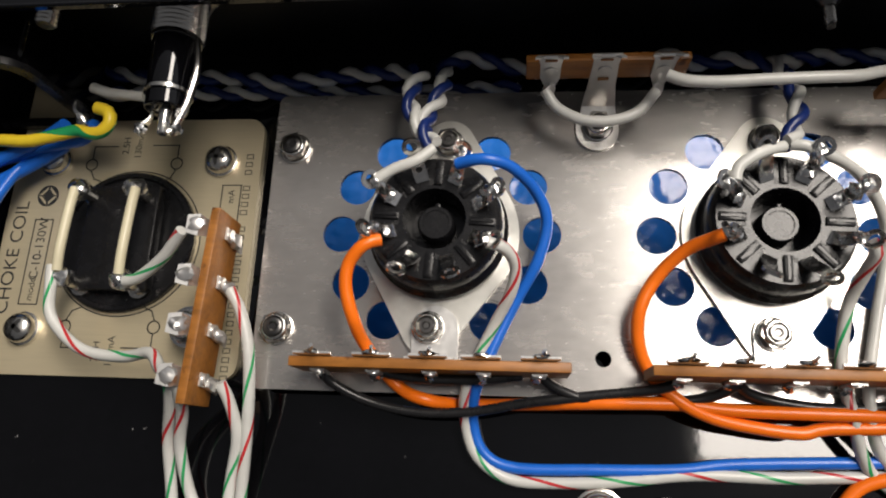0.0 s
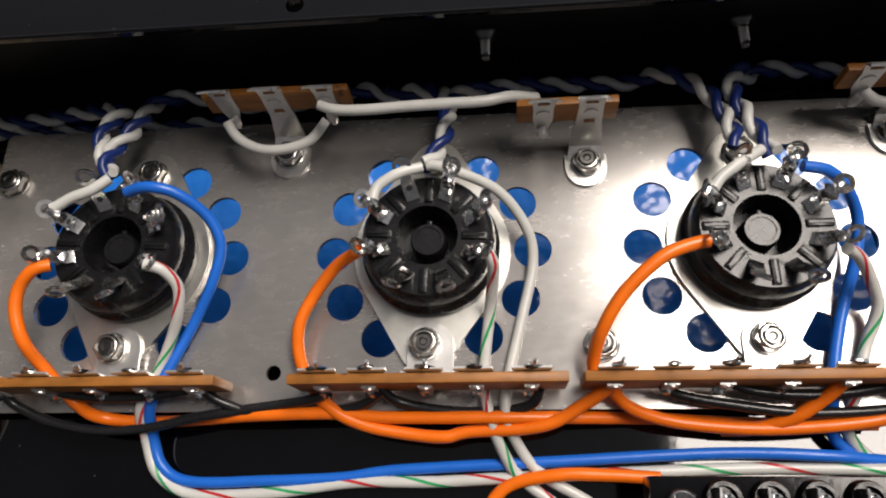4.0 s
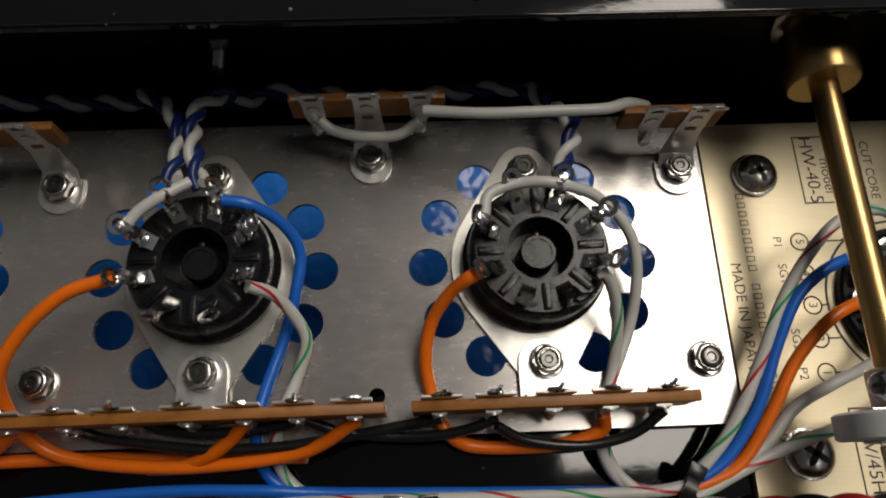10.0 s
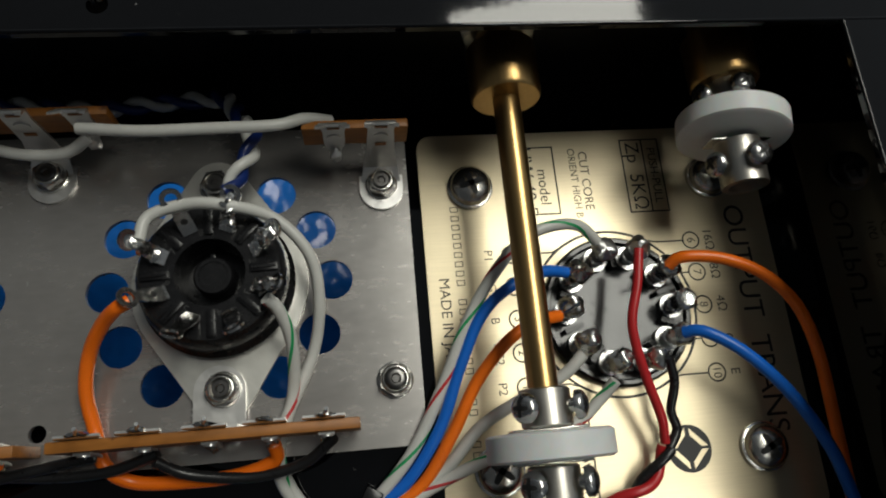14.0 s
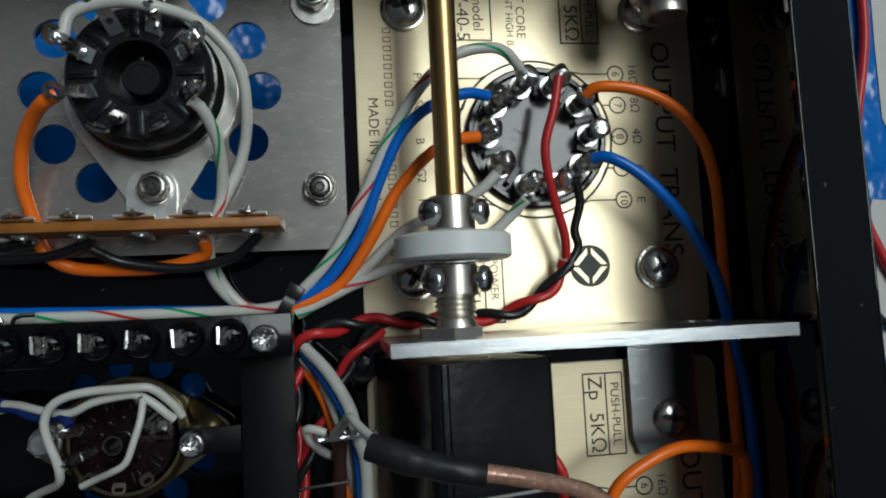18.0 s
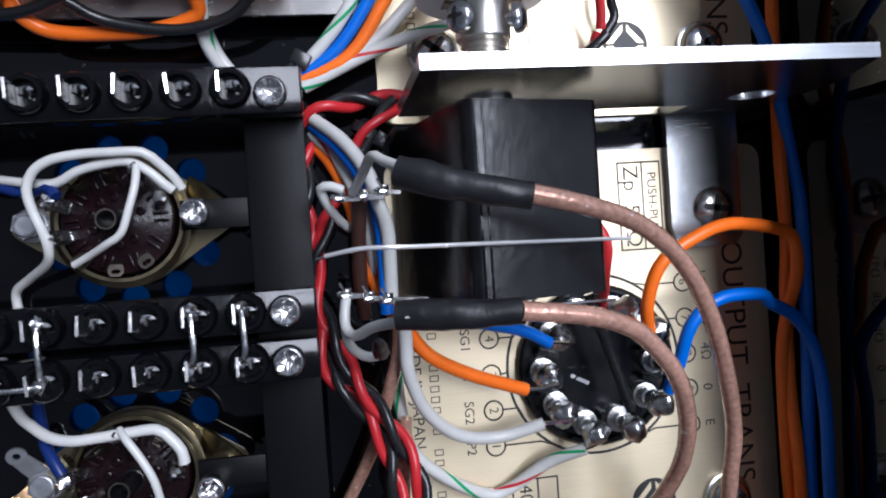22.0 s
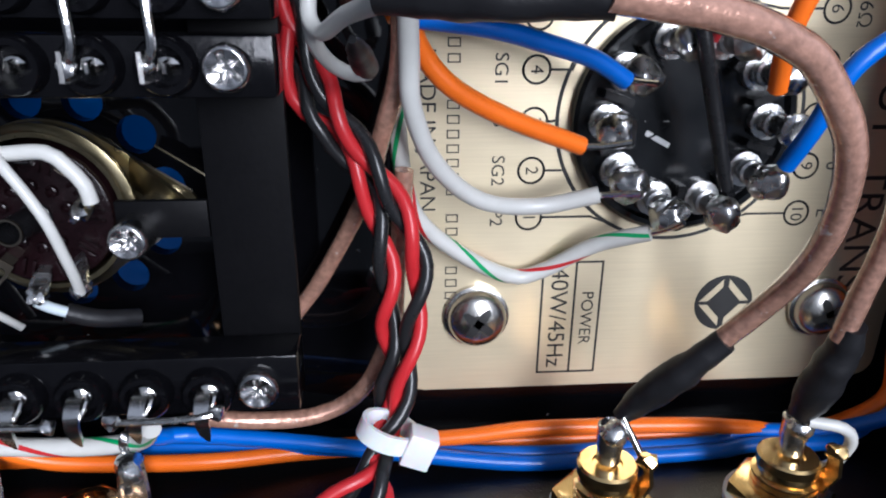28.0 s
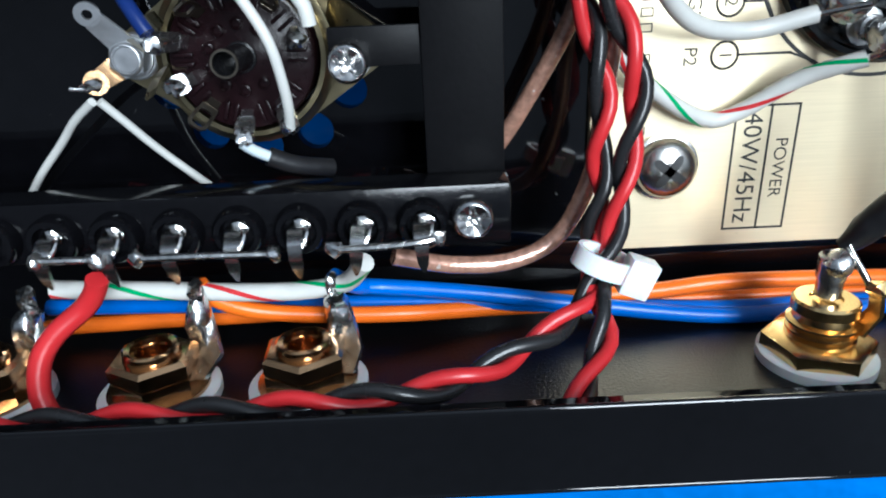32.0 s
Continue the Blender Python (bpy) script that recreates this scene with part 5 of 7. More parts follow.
twisted([(-0.3, 12.7, 14), (-2.7, 17, 13), (-1, 22.1, 11), (0.3, 28.6, 8), (0.2, 34.8, 4), (4.5, 39.2, 0), (10.4, 39.2, -2), (17.7, 37.9, -3), (34.3, 38.1, -3), (45.8, 39.9, -2), (52.3, 37.5, -1), (58.4, 37.2, 1), (63.8, 33.4, 5), (65.2, 28.2, 8), (65.3, 22.4, 11), (64.3, 17.3, 12), (61.5, 12.3, 14)], 0.97, (P_WHITE, P_NAVY), "white and dark blue twisted heater wires between two sockets", 11)
twisted([(64.9, 28.2, 7), (67.2, 35.8, 1), (78, 39.5, -3), (93, 39.1, -3), (103.5, 38.4, -2), (109.3, 36.3, 4), (114.7, 31.3, 7), (117.9, 25.3, 9), (118.8, 19.1, 11), (118.7, 13.9, 13)], 0.97, (P_WHITE, P_NAVY), "white and dark blue twisted heater wires between two sockets", 11)
twisted([(124.2, 12, 14), (122.6, 17.3, 13), (121, 24, 11), (121.1, 31, 8), (125.2, 36.8, 4), (123.7, 36.3, 1), (127.7, 37.6, -1), (132, 40, -2), (141.3, 40, -3), (158, 38.4, -3), (168.8, 39.3, -3), (178.4, 39.4, -2), (184.8, 36.8, 2), (187.9, 30.3, 7), (191.1, 23.9, 11), (189.8, 18, 13), (186.9, 12.3, 14)], 0.97, (P_WHITE, P_NAVY), "white and dark blue twisted heater wires between two sockets", 11)


# ---- choke coil at the end of the row ----
choke = thing("choke_coil", -69, -0.5, -5, "choke coil underside, gold printed plate with a round terminal block", "choke coil")
bm = bmesh.new()
holed(bm, round_rect(-29, 28.2, -28.8, 28.8, 3.5), [], -1.5, 0)
part("base_plate", bm, GOLD, choke, "champagne-gold printed base plate")
for k, (x, y) in enumerate(((-19.5, 18.8), (19.4, 18.4), (-19.3, -19.3), (19.4, -19.3))):
    bm = bmesh.new()
    pan_head(bm, x, y, 0, 3.2, 2.6, 0.5 + k)
    spring_washer(x, y, 0, 3.2, part("screw", bm, [NICKEL, INK_AND_SHADE], choke, "nickel cross-slot screw"))
bm = bmesh.new()
lathe(bm, (0.4, 0, 0), (0, 0, 1), [(0, 15.6), (1.2, 15.6), (1.6, 15.2), (1.6, 14.4), (0.9, 14.1), (0.9, 0)], 48, 0, 0, False)
box(bm, -7.6, 8.4, -11.5, 11.5, 0.8, 4.2, 0.6)
part("terminal_block", bm, BAKELITE, choke, "round black terminal block")
for x, y in ((-6.6, 8.8), (5.6, 8.8), (-7.0, -10.0), (5.8, -10.4)):
    bm = bmesh.new()
    top = terminal(bm, x, y, 1.0, 9.5, True)
    post = part("terminal", bm, NICKEL, choke, "soldered turret terminal")
    bm = bmesh.new()
    blob(bm, top, 2.3, 1.05, 1.0, 0.9, 12, 0.35)
    part("solder", bm, SOLDER, post, "bright lump of solder")
for x, y0, y1 in ((-7.2, 8.4, -9.0), (6.0, 8.4, -9.6)):
    bm = bmesh.new()
    sweep(bm, smooth_path([(x + 0.6, y0, 10.3), (x + 0.7, y0 - 5, 11.0), (x + 0.4, y1 + 5, 11.0), (x, y1, 10.2)]), 1.0, 10)
    part("bridge_wire", bm, P_CREAM, choke, "straight cream-sleeved bridge wire")
strokes = [circle(0.4, 0, 16.3, 50)]
for x, y, s in ((-11.2, 18, 1), (8.8, 18.2, 1), (-10.4, -18.6, -1), (9.3, -18.4, -1)):
    strokes += [circle(x, y, 1.3), [(x, y + s * 1.3), (x, y + s * 4.4), (x * 0.42 - 1, y + s * 4.4)], [(x, y - s * 1.3), (x * 0.9, y - s * 3.4), (x * 0.7, y - s * 4.2)]]
strokes.append([(-22.0, -14), (-17.8, -14), (-17.8, 5), (-22.0, 5), (-22.0, -14)])
strokes.append([(20.2, 4), (24.4, 4), (24.4, 13), (20.2, 13), (20.2, 4)])
line_art(strokes, 0.28, choke)
for text, size, x, y in (("CHOKE COIL", 4.3, -25.6, -3.5), ("model", 2.2, -19.8, -10.5), ("C-10-130W", 2.9, -19.8, -1.6), ("2.5H", 2.2, -3.6, 22.6), ("130mA", 2.2, -0.6, 22.6), ("2.5H", 2.2, -2.6, -23.6), ("130mA", 2.2, 0.6, -23.6), ("mA", 2.2, 22.4, 10.4)):
    writing(text, size, x, y, 0.03, 90, INK_AND_SHADE, choke, "lettering")
bars("XXXXXXXXX XXXXXXXX XXXX XXX", 2.5, 25.6, -4.0, 90, INK_AND_SHADE, choke)
maker_mark(-20.2, 10.6, 2.5, choke)

# tag strip on edge across the choke plate
strip = thing("tag_strip", -50.7, -19.3, -5, "brown phenolic tag strip standing across the choke plate", "tag strip", "tag strips", rz=-3)
bm = bmesh.new()
box(bm, 7.6, 9.4, -15.2, 21.0, 7.5, 17.6, 0.25)
part("board", bm, PHENOLIC, strip)
bm = bmesh.new()
holed(bm, [(x + 2, y) for x, y in round_rect(-5.2, 5.4, -4.2, 4.2, 3.8)], [], 3.6, 4.3)
box(bm, 6.8, 7.5, -4.2, 4.2, 3.6, 12.0)
screw_tip(bm, 0.6, 0, 4.3, 1.7, 1.0, 3.3)
part("foot", bm, TIN, strip, "plated mounting foot")
for y in (17.0, 7.5, -1.5, -10.5):
    bm = bmesh.new()
    strip_of(bm, [(7.3, y, 9.0), (7.2, y, 17.0), (6.4, y, 18.8), (4.2, y, 19.2)], [3.0, 3.2, 4.2, 3.4], 0.4, (0, 1, 0))
    cyl(bm, (7.0, y, 12.5), (10.4, y, 12.5), 1.2, 10)
    strip_of(bm, [(9.7, y, 14.0), (9.8, y - 0.4, 10.0), (10.4, y - 1.6, 7.6)], [2.4, 2.2, 1.6], 0.4, (0, 1, 0))
    blob(bm, (10.3, y - 0.6, 10.6), 1.5, 0.8, 1.0, 1.3, 8, 0.6)
    blob(bm, (6.0, y, 19.0), 1.4, 1.3, 1.0, 0.7, 8, 0.6)
    part("tag", bm, TAG_TIN, strip)

# ---- panel lamp, inlet and wall screws on the back wall ----
lamp = thing("panel_lamp", -48.6, 44, 22, "chrome threaded panel lamp with a black barrel", "panel lamp")
bm = bmesh.new()
rows = [(0, 5.0)]
for k in range(13):
    rows += [(1 + k * 0.95, 5.0), (1.45 + k * 0.95, 4.6)]
lathe(bm, (0, 0, 0), (0, -1, 0), rows + [(13.6, 4.6)], 28)
part("threaded_sleeve", bm, NICKEL, lamp, "chrome threaded sleeve")
bm = bmesh.new()
lathe(bm, (0, -1, 0), (0, -1, 0), [(0, 7.2), (2.4, 7.2), (2.8, 6.6)], 6)
part("nut", bm, NICKEL, lamp)
bm = bmesh.new()
lathe(bm, (0, -13.4, 0), (0, -1, 0), [(0, 4.3), (10.6, 4.0), (10.8, 4.25), (11.4, 4.25), (11.5, 3.9), (14.0, 3.8), (14.2, 3.5), (14.2, 0)], 28)
part("barrel", bm, BLACK, lamp, "glossy black barrel")
bm = bmesh.new()
lathe(bm, (0, -24.0, 0), (0, -1, 0), [(0, 4.2), (0.05, 4.36), (0.7, 4.36), (0.75, 4.2)], 28)
part("ring", bm, NICKEL, lamp, "thin chrome end ring")
for x in (-2.6, 2.6):
    bm = bmesh.new()
    strip_of(bm, smooth_path([(x, -27.4, 0), (x * 0.95, -29.5, 0.4), (x * 1.35, -31.6, 1.4), (x * 0.9, -33.2, 2.2)], 0.5), 1.8, 0.4, (0.4, 0, 1))
    blob(bm, (x * 1.25, -32.0, 1.6), 1.15, 1, 1.1, 1, 10, 0.6)
    part("pin", bm, SOLDER, lamp, "soldered pin")
bm = bmesh.new()
lathe(bm, (0, -27.4, 0), (0, -1, 0), [(0, 1.15), (4.6, 1.05), (4.9, 0.8), (4.9, 0)], 14)
part("pin", bm, TIN, lamp, "split centre pin")
bm = bmesh.new()
sweep(bm, smooth_path([(4.4, -13.5, 1), (5.6, -20, 1.5), (5.0, -27, 2), (3.4, -31.6, 2)]), 0.7, 8)
part("lead", bm, TIN, lamp, "bare tinned lead")

inlet = thing("mains_inlet", -95, 44, 14, "black moulded mains inlet bolted to the back wall", "power inlet")
def arch(x0, x1, z0, z1, r):
    """A block's face with two rounded upper corners."""
    return [(x0, z0), (x1, z0)] + [(x1 - r + r * math.cos(radians(g)), z1 - r + r * math.sin(radians(g))) for g in range(0, 91, 10)] + [(x0 + r + r * math.cos(radians(g)), z1 - r + r * math.sin(radians(g))) for g in range(90, 181, 10)]


# the front rim's grey highlight is shaped by a raised lip in rougher black
for name, outline, near, far, label in (("body", arch(-16, 15.8, -18, 10, 6), 2.6, 17, "glossy black moulding with rounded corners"),
                                        ("flange", arch(-19, 14.4, -18.5, 9.5, 8), 0.2, 3.4, "black moulded flange against the wall"),
                                        ("front_rim", arch(-16.7, 16.5, -18.4, 10.7, 6.6), 16.6, 18.0, "raised rim in rougher black")):
    bm = bmesh.new()
    holed(bm, outline, [[(x * 0.86, z * 0.86 - 0.6) for x, z in outline]] if name == "front_rim" else [], near, far)
    bmesh.ops.rotate(bm, cent=(0, 0, 0), matrix=Matrix.Rotation(radians(90), 3, "X"), verts=bm.verts)
    part(name, bm, BLACK if name == "body" else BAKELITE, inlet, label)
bm = bmesh.new()
rows = []
for k in range(8):
    rows += [(4.2 + k * 0.9, 2.0), (4.65 + k * 0.9, 1.6)]
lathe(bm, (21.4, 0, 11), (0, -1, 0), rows, 18)
part("bolt", bm, NICKEL, inlet, "threaded bolt end")
for x, z in ((18.6, -7), (2, 2)):
    bm = bmesh.new()
    strip_of(bm, [(x, -17.8, z), (x, -20, z), (x + 1.2, -22, z)], [4.4, 4.4, 2.8], 0.7, (0, 0, 1))
    blob(bm, (x + 1.0, -21.5, z), 1.5, 1, 1, 1, 8, 0.5)
    part("blade", bm, SOLDER, inlet, "soldered blade terminal")
wall_bolt = thing("wall_screw", 73.2, 44, 10, "small dark steel screw end through the back wall", "screw", "wall screws", rx=90)
bm = bmesh.new()
lathe(bm, (0, 0, 0), (0, 0, 1), [(0, 2.5), (0.5, 2.4), (1.0, 1.9), (1.8, 1.3)], 18, 0, 0, False)
part("collar", bm, DARK_STEEL, wall_bolt)
bm = bmesh.new()
rows = [(1.6, 1.25)]
for k in range(7):
    rows += [(1.8 + k * 0.55, 1.25), (2.05 + k * 0.55, 1.1)]
lathe(bm, (0, 0, 0), (0, 0, 1), rows + [(6.0, 0.9)], 14)
part("shank", bm, NICKEL, wall_bolt)
copy_thing(wall_bolt, pose(124.4 * MM, 44 * MM, 9.6 * MM, 90, 0, 0))

wire([(-100, 17, 8), (-93, 17.6, 8), (-86, 17.4, 8), (-80, 18.6, 8), (-75.5, 19.6, 8), (-72, 18.6, 8.6), (-69, 18.8, 9.4), (-67.4, 20.6, 10), (-68, 22.6, 10.4), (-70.5, 23.4, 10.4)], 1.35, [P_YELLOW, P_GREEN], label="yellow and green earth wire hooked to the inlet", stripes=((0, 1), (1, 1), (2, 1), (3, 1)), pitch=24, seg=12)
for pts in ([(-101, 12, 3), (-95, 15, 4), (-90, 17.6, 4), (-85, 20.4, 4), (-80, 22, 6)], [(-100, 15, 2), (-92, 17, 2), (-84, 19, 2.6), (-77, 19.6, 4), (-73, 22, 6)], [(-101, 9, 1), (-95, 12, 1), (-89, 15.5, 1), (-83, 19.5, 1)]):
    wire(pts, 1.4, P_BLUE, label="blue mains wire at the inlet")
wire([(-74, 29.5, 8), (-71, 28.4, 8), (-66, 27.6, 8), (-62.2, 27.2, 8)], 1.1, P_WHITE, label="short white wire from inlet to panel lamp")
wire([(-95, -8, 2), (-96, 2, 3), (-93, 12, 2), (-90, 17, 0)], 1.2, P_BLUE, label="blue mains wire beside the choke")
for pts, lab in (([(-77.5, -8.5, 5), (-77.0, -12, 5), (-76.2, -18.7, 4), (-69.6, -24.6, 3), (-60.2, -26.1, 4), (-53, -25.6, 7), (-49, -28.5, 10), (-46, -30, 13)], "striped white wire from choke to tag strip"),
                 ([(-61.5, -11.5, 5), (-58, -10.8, 6), (-52, -7.5, 9), (-47, -3.5, 13)], "striped white wire from choke to tag strip"),
                 ([(-46, -30, 12), (-48, -35, 6), (-50.5, -41, 0), (-50.5, -50, -4), (-49, -60, -5)], "striped white wire hanging from the tag strip"),
                 ([(-45, -31, 11), (-46, -36, 5), (-48, -42, 0), (-47, -50, -4), (-43, -58, -5), (-40, -66, -5)], "striped white wire hanging from the tag strip"),
                 ([(-39.5, -30.5, 5), (-38, -34, 3), (-37, -40, 0), (-38.5, -48, -3), (-39.5, -60, -5)], "striped white wire hanging from the tag strip"),
                 ([(-39.5, -13, 6), (-37.2, -17, 5), (-35.2, -24, 4), (-34.8, -33, 2), (-35.5, -42, -1), (-36.5, -52, -4), (-36.5, -62, -5)], "striped white wire hanging from the tag strip")):
    wire(pts, 1.15, STRIPED, label=lab, stripes=TURNS, pitch=26, seg=12, phase=len(lab) + pts[0][0])


# ---- control shafts with flexible couplings ----
def set_screw(parent, x, y, z, ang, r):
    """A small pan-head screw set radially into a hub."""
    u = Vector((math.cos(ang), 0, math.sin(ang)))
    bm = bmesh.new()
    o = Vector((x, y, z)) + u * (r - 0.3)
    cyl(bm, o, o + u * 1.4, 1.2, 12)
    head = bmesh.new()
    pan_head(head, 0, 0, -0.9, 2.3, 1.7, 0.6 + ang)
    turn = Vector((0, 0, 1)).rotation_difference(u).to_matrix().to_4x4()
    bmesh.ops.transform(head, matrix=Matrix.Translation(o + u * 1.2) @ turn, verts=head.verts)
    part("set_screw_shank", bm, NICKEL, parent)
    part("set_screw", head, [SCREW_BRIGHT, INK_AND_SHADE], parent, "cross-slot set screw")



shaft = thing("control_shaft", 236.5, 44, 17.3, "long brass control shaft in a brass bearing with a nylon coupling", "control shaft", "control shafts")
bm = bmesh.new()
cyl(bm, (0, -10, 0), (0, -69.5, 0), 2.45, 28)
part("rod", bm, BRASS, shaft, "polished brass rod")
bm = bmesh.new()
lathe(bm, (0, 0, 0), (0, -1, 0), [(0, 4.6), (7, 4.6), (7.2, 6.4), (16.6, 6.4), (17.2, 6.0), (17.2, 2.3)], 36)
part("bearing", bm, BRASS, shaft, "brass bearing collar")
bm = bmesh.new()
lathe(bm, (0, -1.2, 0), (0, -1, 0), [(0, 7.6), (3.0, 7.6), (3.4, 7.0)], 6)
part("nut", bm, NICKEL, shaft)
for y0, y1 in ((-68.4, -74.4), (-80.0, -85.4)):
    bm = bmesh.new()
    lathe(bm, (0, y0, 0), (0, -1, 0), [(0, 3.7), (0.3, 4.1), (y0 - y1 - 0.3, 4.1), (y0 - y1, 3.8)], 28)
    hub = part("hub", bm, HUB, shaft, "nickel coupling hub")
    for a in (radians(140), radians(30)):
        set_screw(hub, 0, (y0 + y1) / 2, 0, a, 4.1)
bm = bmesh.new()
lathe(bm, (0, -75.0, 0), (0, -1, 0), [(0, 9.4), (0.4, 10.0), (3.9, 10.0), (4.3, 9.4)], 44)
part("disc", bm, NYLON, shaft, "white nylon coupling disc")
for y in (-74.7, -79.6):
    bm = bmesh.new()
    box(bm, -6.0, 6.0, y - 0.25, y + 0.25, -2.2, 2.2, 0.2)
    part("leaf_spring", bm, NICKEL, shaft)
bm = bmesh.new()
rows = []
for k in range(5):
    rows += [(k * 0.9, 3.6), (k * 0.9 + 0.45, 3.1)]
lathe(bm, (0, -85.2, 0), (0, -1, 0), rows + [(5.2, 3.6), (9.5, 3.6)], 24)
part("bush", bm, HUB, shaft, "threaded bush of the control")

stub = thing("control_shaft", 279.0, 44, 16.5, "short brass bearing with a white nylon coupling and open nickel hub", "control shaft", "control shafts")
bm = bmesh.new()
lathe(bm, (0, 0, 0), (0, -1, 0), [(0, 4.6), (5, 4.6), (5.2, 6.4), (14.6, 6.4), (15.2, 6.0), (15.2, 2.3)], 36)
part("bearing", bm, BRASS, stub, "brass bearing collar")
bm = bmesh.new()
lathe(bm, (0, -14, 0), (0, -1, 0), [(0, 4.1), (7.4, 4.1)], 28)
part("hub", bm, HUB, stub, "nickel coupling hub")
bm = bmesh.new()
lathe(bm, (-0.2, -22.0, 0), (-0.16, -1, 0.05), [(0, 9.4), (0.4, 10.0), (3.9, 10.0), (4.3, 9.4)], 44)
part("disc", bm, NYLON, stub, "white nylon coupling disc")
bm = bmesh.new()
lathe(bm, (-0.4, -27.2, 0), (0, -1, 0), [(0, 4.1), (8.4, 4.1), (8.4, 2.9), (5.0, 2.8), (5.0, 0)], 28, 0, 0, False)
part("hub", bm, HUB, stub, "open nickel coupling hub")
for y in (-17.6, -31.5):
    for a in (radians(85), radians(170)):
        set_screw(stub, -0.3, y, 0, a, 4.1)
for y in (-21.4, -26.9):
    bm = bmesh.new()
    box(bm, -6.0, 5.6, y - 0.25, y + 0.25, -2.2, 2.2, 0.2)
    part("leaf_spring", bm, NICKEL, stub)

# ---- aluminium bracket and the black control behind it ----
bracket = thing("mounting_bracket", 255, -49, -5, "aluminium angle bracket standing on the transformer plate", "bracket")
bm = bmesh.new()
first = len(bm.verts)
holed(bm, [(-31, 11), (20, 11), (20, 0.1), (37, 0.1), (37, 26), (31.4, 41), (-31, 41)], [ring2(27.5, 18, 3.6, 24), ring2(-18.5, 22.4, 3.7, 24)], -1.0, 1.0)
bmesh.ops.rotate(bm, cent=(0, 0, 0), matrix=Matrix.Rotation(radians(90), 3, "X"), verts=bm.verts)
part("upright", bm, ALU, bracket, "satin aluminium upright with a clear hole")
bm = bmesh.new()
holed(bm, [(20.2, -1.05), (20.2, -22), (21.5, -26), (33, -26), (34.5, -24), (34.5, -1.05)], [ring2(28.7, -18.7, 2.2, 16)], 0.05, 1.9)
part("foot", bm, ALU, bracket, "satin aluminium foot")

control = thing("control_box", 235.4, -50, 17.3, "black enamelled control box hung behind the bracket", "potentiometer", ry=13)
bm = bmesh.new()
CASE = [(-7.2, 8.6), (-7.2, -22.0), (13.2, -14), (13.6, 9.4), (13.2, 9.8), (-6.2, 9.8)]
holed(bm, CASE, [], 1.9, 29.5)
bmesh.ops.rotate(bm, cent=(0, 0, 0), matrix=Matrix.Rotation(radians(90), 3, "X"), verts=bm.verts)
long_edges = [e for e in bm.edges if abs(e.verts[0].co.y - e.verts[1].co.y) > 20 and e.calc_face_angle(0) > 0.6]
bmesh.ops.bevel(bm, geom=long_edges, offset=0.7, segments=3, affect="EDGES", profile=0.5)
part("case", bm, BLACK_BOX, control)
for x in (-5.7, -4.6):
    bm = bmesh.new()
    cyl(bm, (x, -1.95, 9.72), (x, -29.45, 9.72), 0.2, 10)
    part("seam", bm, BLACK, control, "thin folded seam of the case")
for y, r, h in ((3.4, 5.8, 1.9), (-1.9, 6.4, 1.5)):
    bm = bmesh.new()
    lathe(bm, (0, y, 0), (0, -1, 0), [(0, r), (h, r), (h + 0.1, r * 0.9)], 6 if y > 0 else 28)
    part("nut" if y > 0 else "washer", bm, HUB, control)
# sleeves over the cable ends
def shrunk_sleeve(points, radii):
    """A heat-shrunk sleeve that follows the lumps under it, with a square-cut end."""
    path = smooth_path(points, 0.7)
    bm = bmesh.new()
    rings = []
    for i, (p, (t, u, v)) in enumerate(zip(path, frames_along(path))):
        f = i / (len(path) - 1) * (len(radii) - 1)
        k = min(int(f), len(radii) - 2)
        w = (f - k) * (f - k) * (3 - 2 * (f - k))
        r = radii[k] * (1 - w) + radii[k + 1] * w
        rings.append([bm.verts.new(p + r * (1 + 0.1 * noise.noise(p * 0.45 + u * math.cos(j * 0.45)) + 0.06 * noise.noise(p * 1.1 + v * math.sin(j * 0.35) * 2)) * (u * math.cos(j * math.tau / 18) + v * math.sin(j * math.tau / 18))) for j in range(18)])
    for a, b in zip(rings, rings[1:]):
        for j in range(18):
            bm.faces.new([a[j], a[(j + 1) % 18], b[(j + 1) % 18], b[j]])
    bm.faces.new(rings[0][::-1])
    bm.faces.new(rings[-1])
    return tagged(part("heat_shrink_sleeve", bm, SHRINK), "black heat-shrink sleeve over a coaxial cable end", "cable sleeve")


shrunk_sleeve([(270.3, -113.6, 20.2), (270.5, -118.4, 18.8), (270.2, -123.4, 17.2), (269.9, -128.0, 15.8)], (1.5, 1.8, 2.2, 2.35, 2.2, 1.5))
shrunk_sleeve([(256.4, -115.4, 19.4), (253.4, -119.6, 18), (250.4, -124.2, 15.8), (247.8, -128.6, 14)], (1.4, 1.6, 1.95, 2.0, 1.7, 1.1))
shrunk_sleeve([(220.6, -61.9, 35), (225, -63.4, 36.8), (230, -64.8, 38.2), (236.0, -66.1, 39.2)], (1.95, 2.1, 2.1, 1.85, 1.75, 1.7))
shrunk_sleeve([(219.3, -79.4, 34.6), (224, -79.5, 36), (229, -79.7, 37.2), (234.4, -79.7, 38.2)], (1.8, 1.9, 2.0, 1.9, 1.65, 1.7))
wire([(216.6, -62.4, 13.5), (216.3, -66, 12.6), (216.0, -71, 11), (216.0, -77, 9), (216.4, -82, 6)], 1.2, P_BROWN, "sleeve", "dark brown sleeve over wires in the harness", "cable sleeve", seg=12, wobble=0.06)
shrunk_sleeve([(217.2, -83.4, 26), (217.5, -84.6, 23), (217.9, -86.0, 19), (218.2, -87.2, 14)], (0.35, 0.9, 1.15, 1.2, 1.1, 0.7))
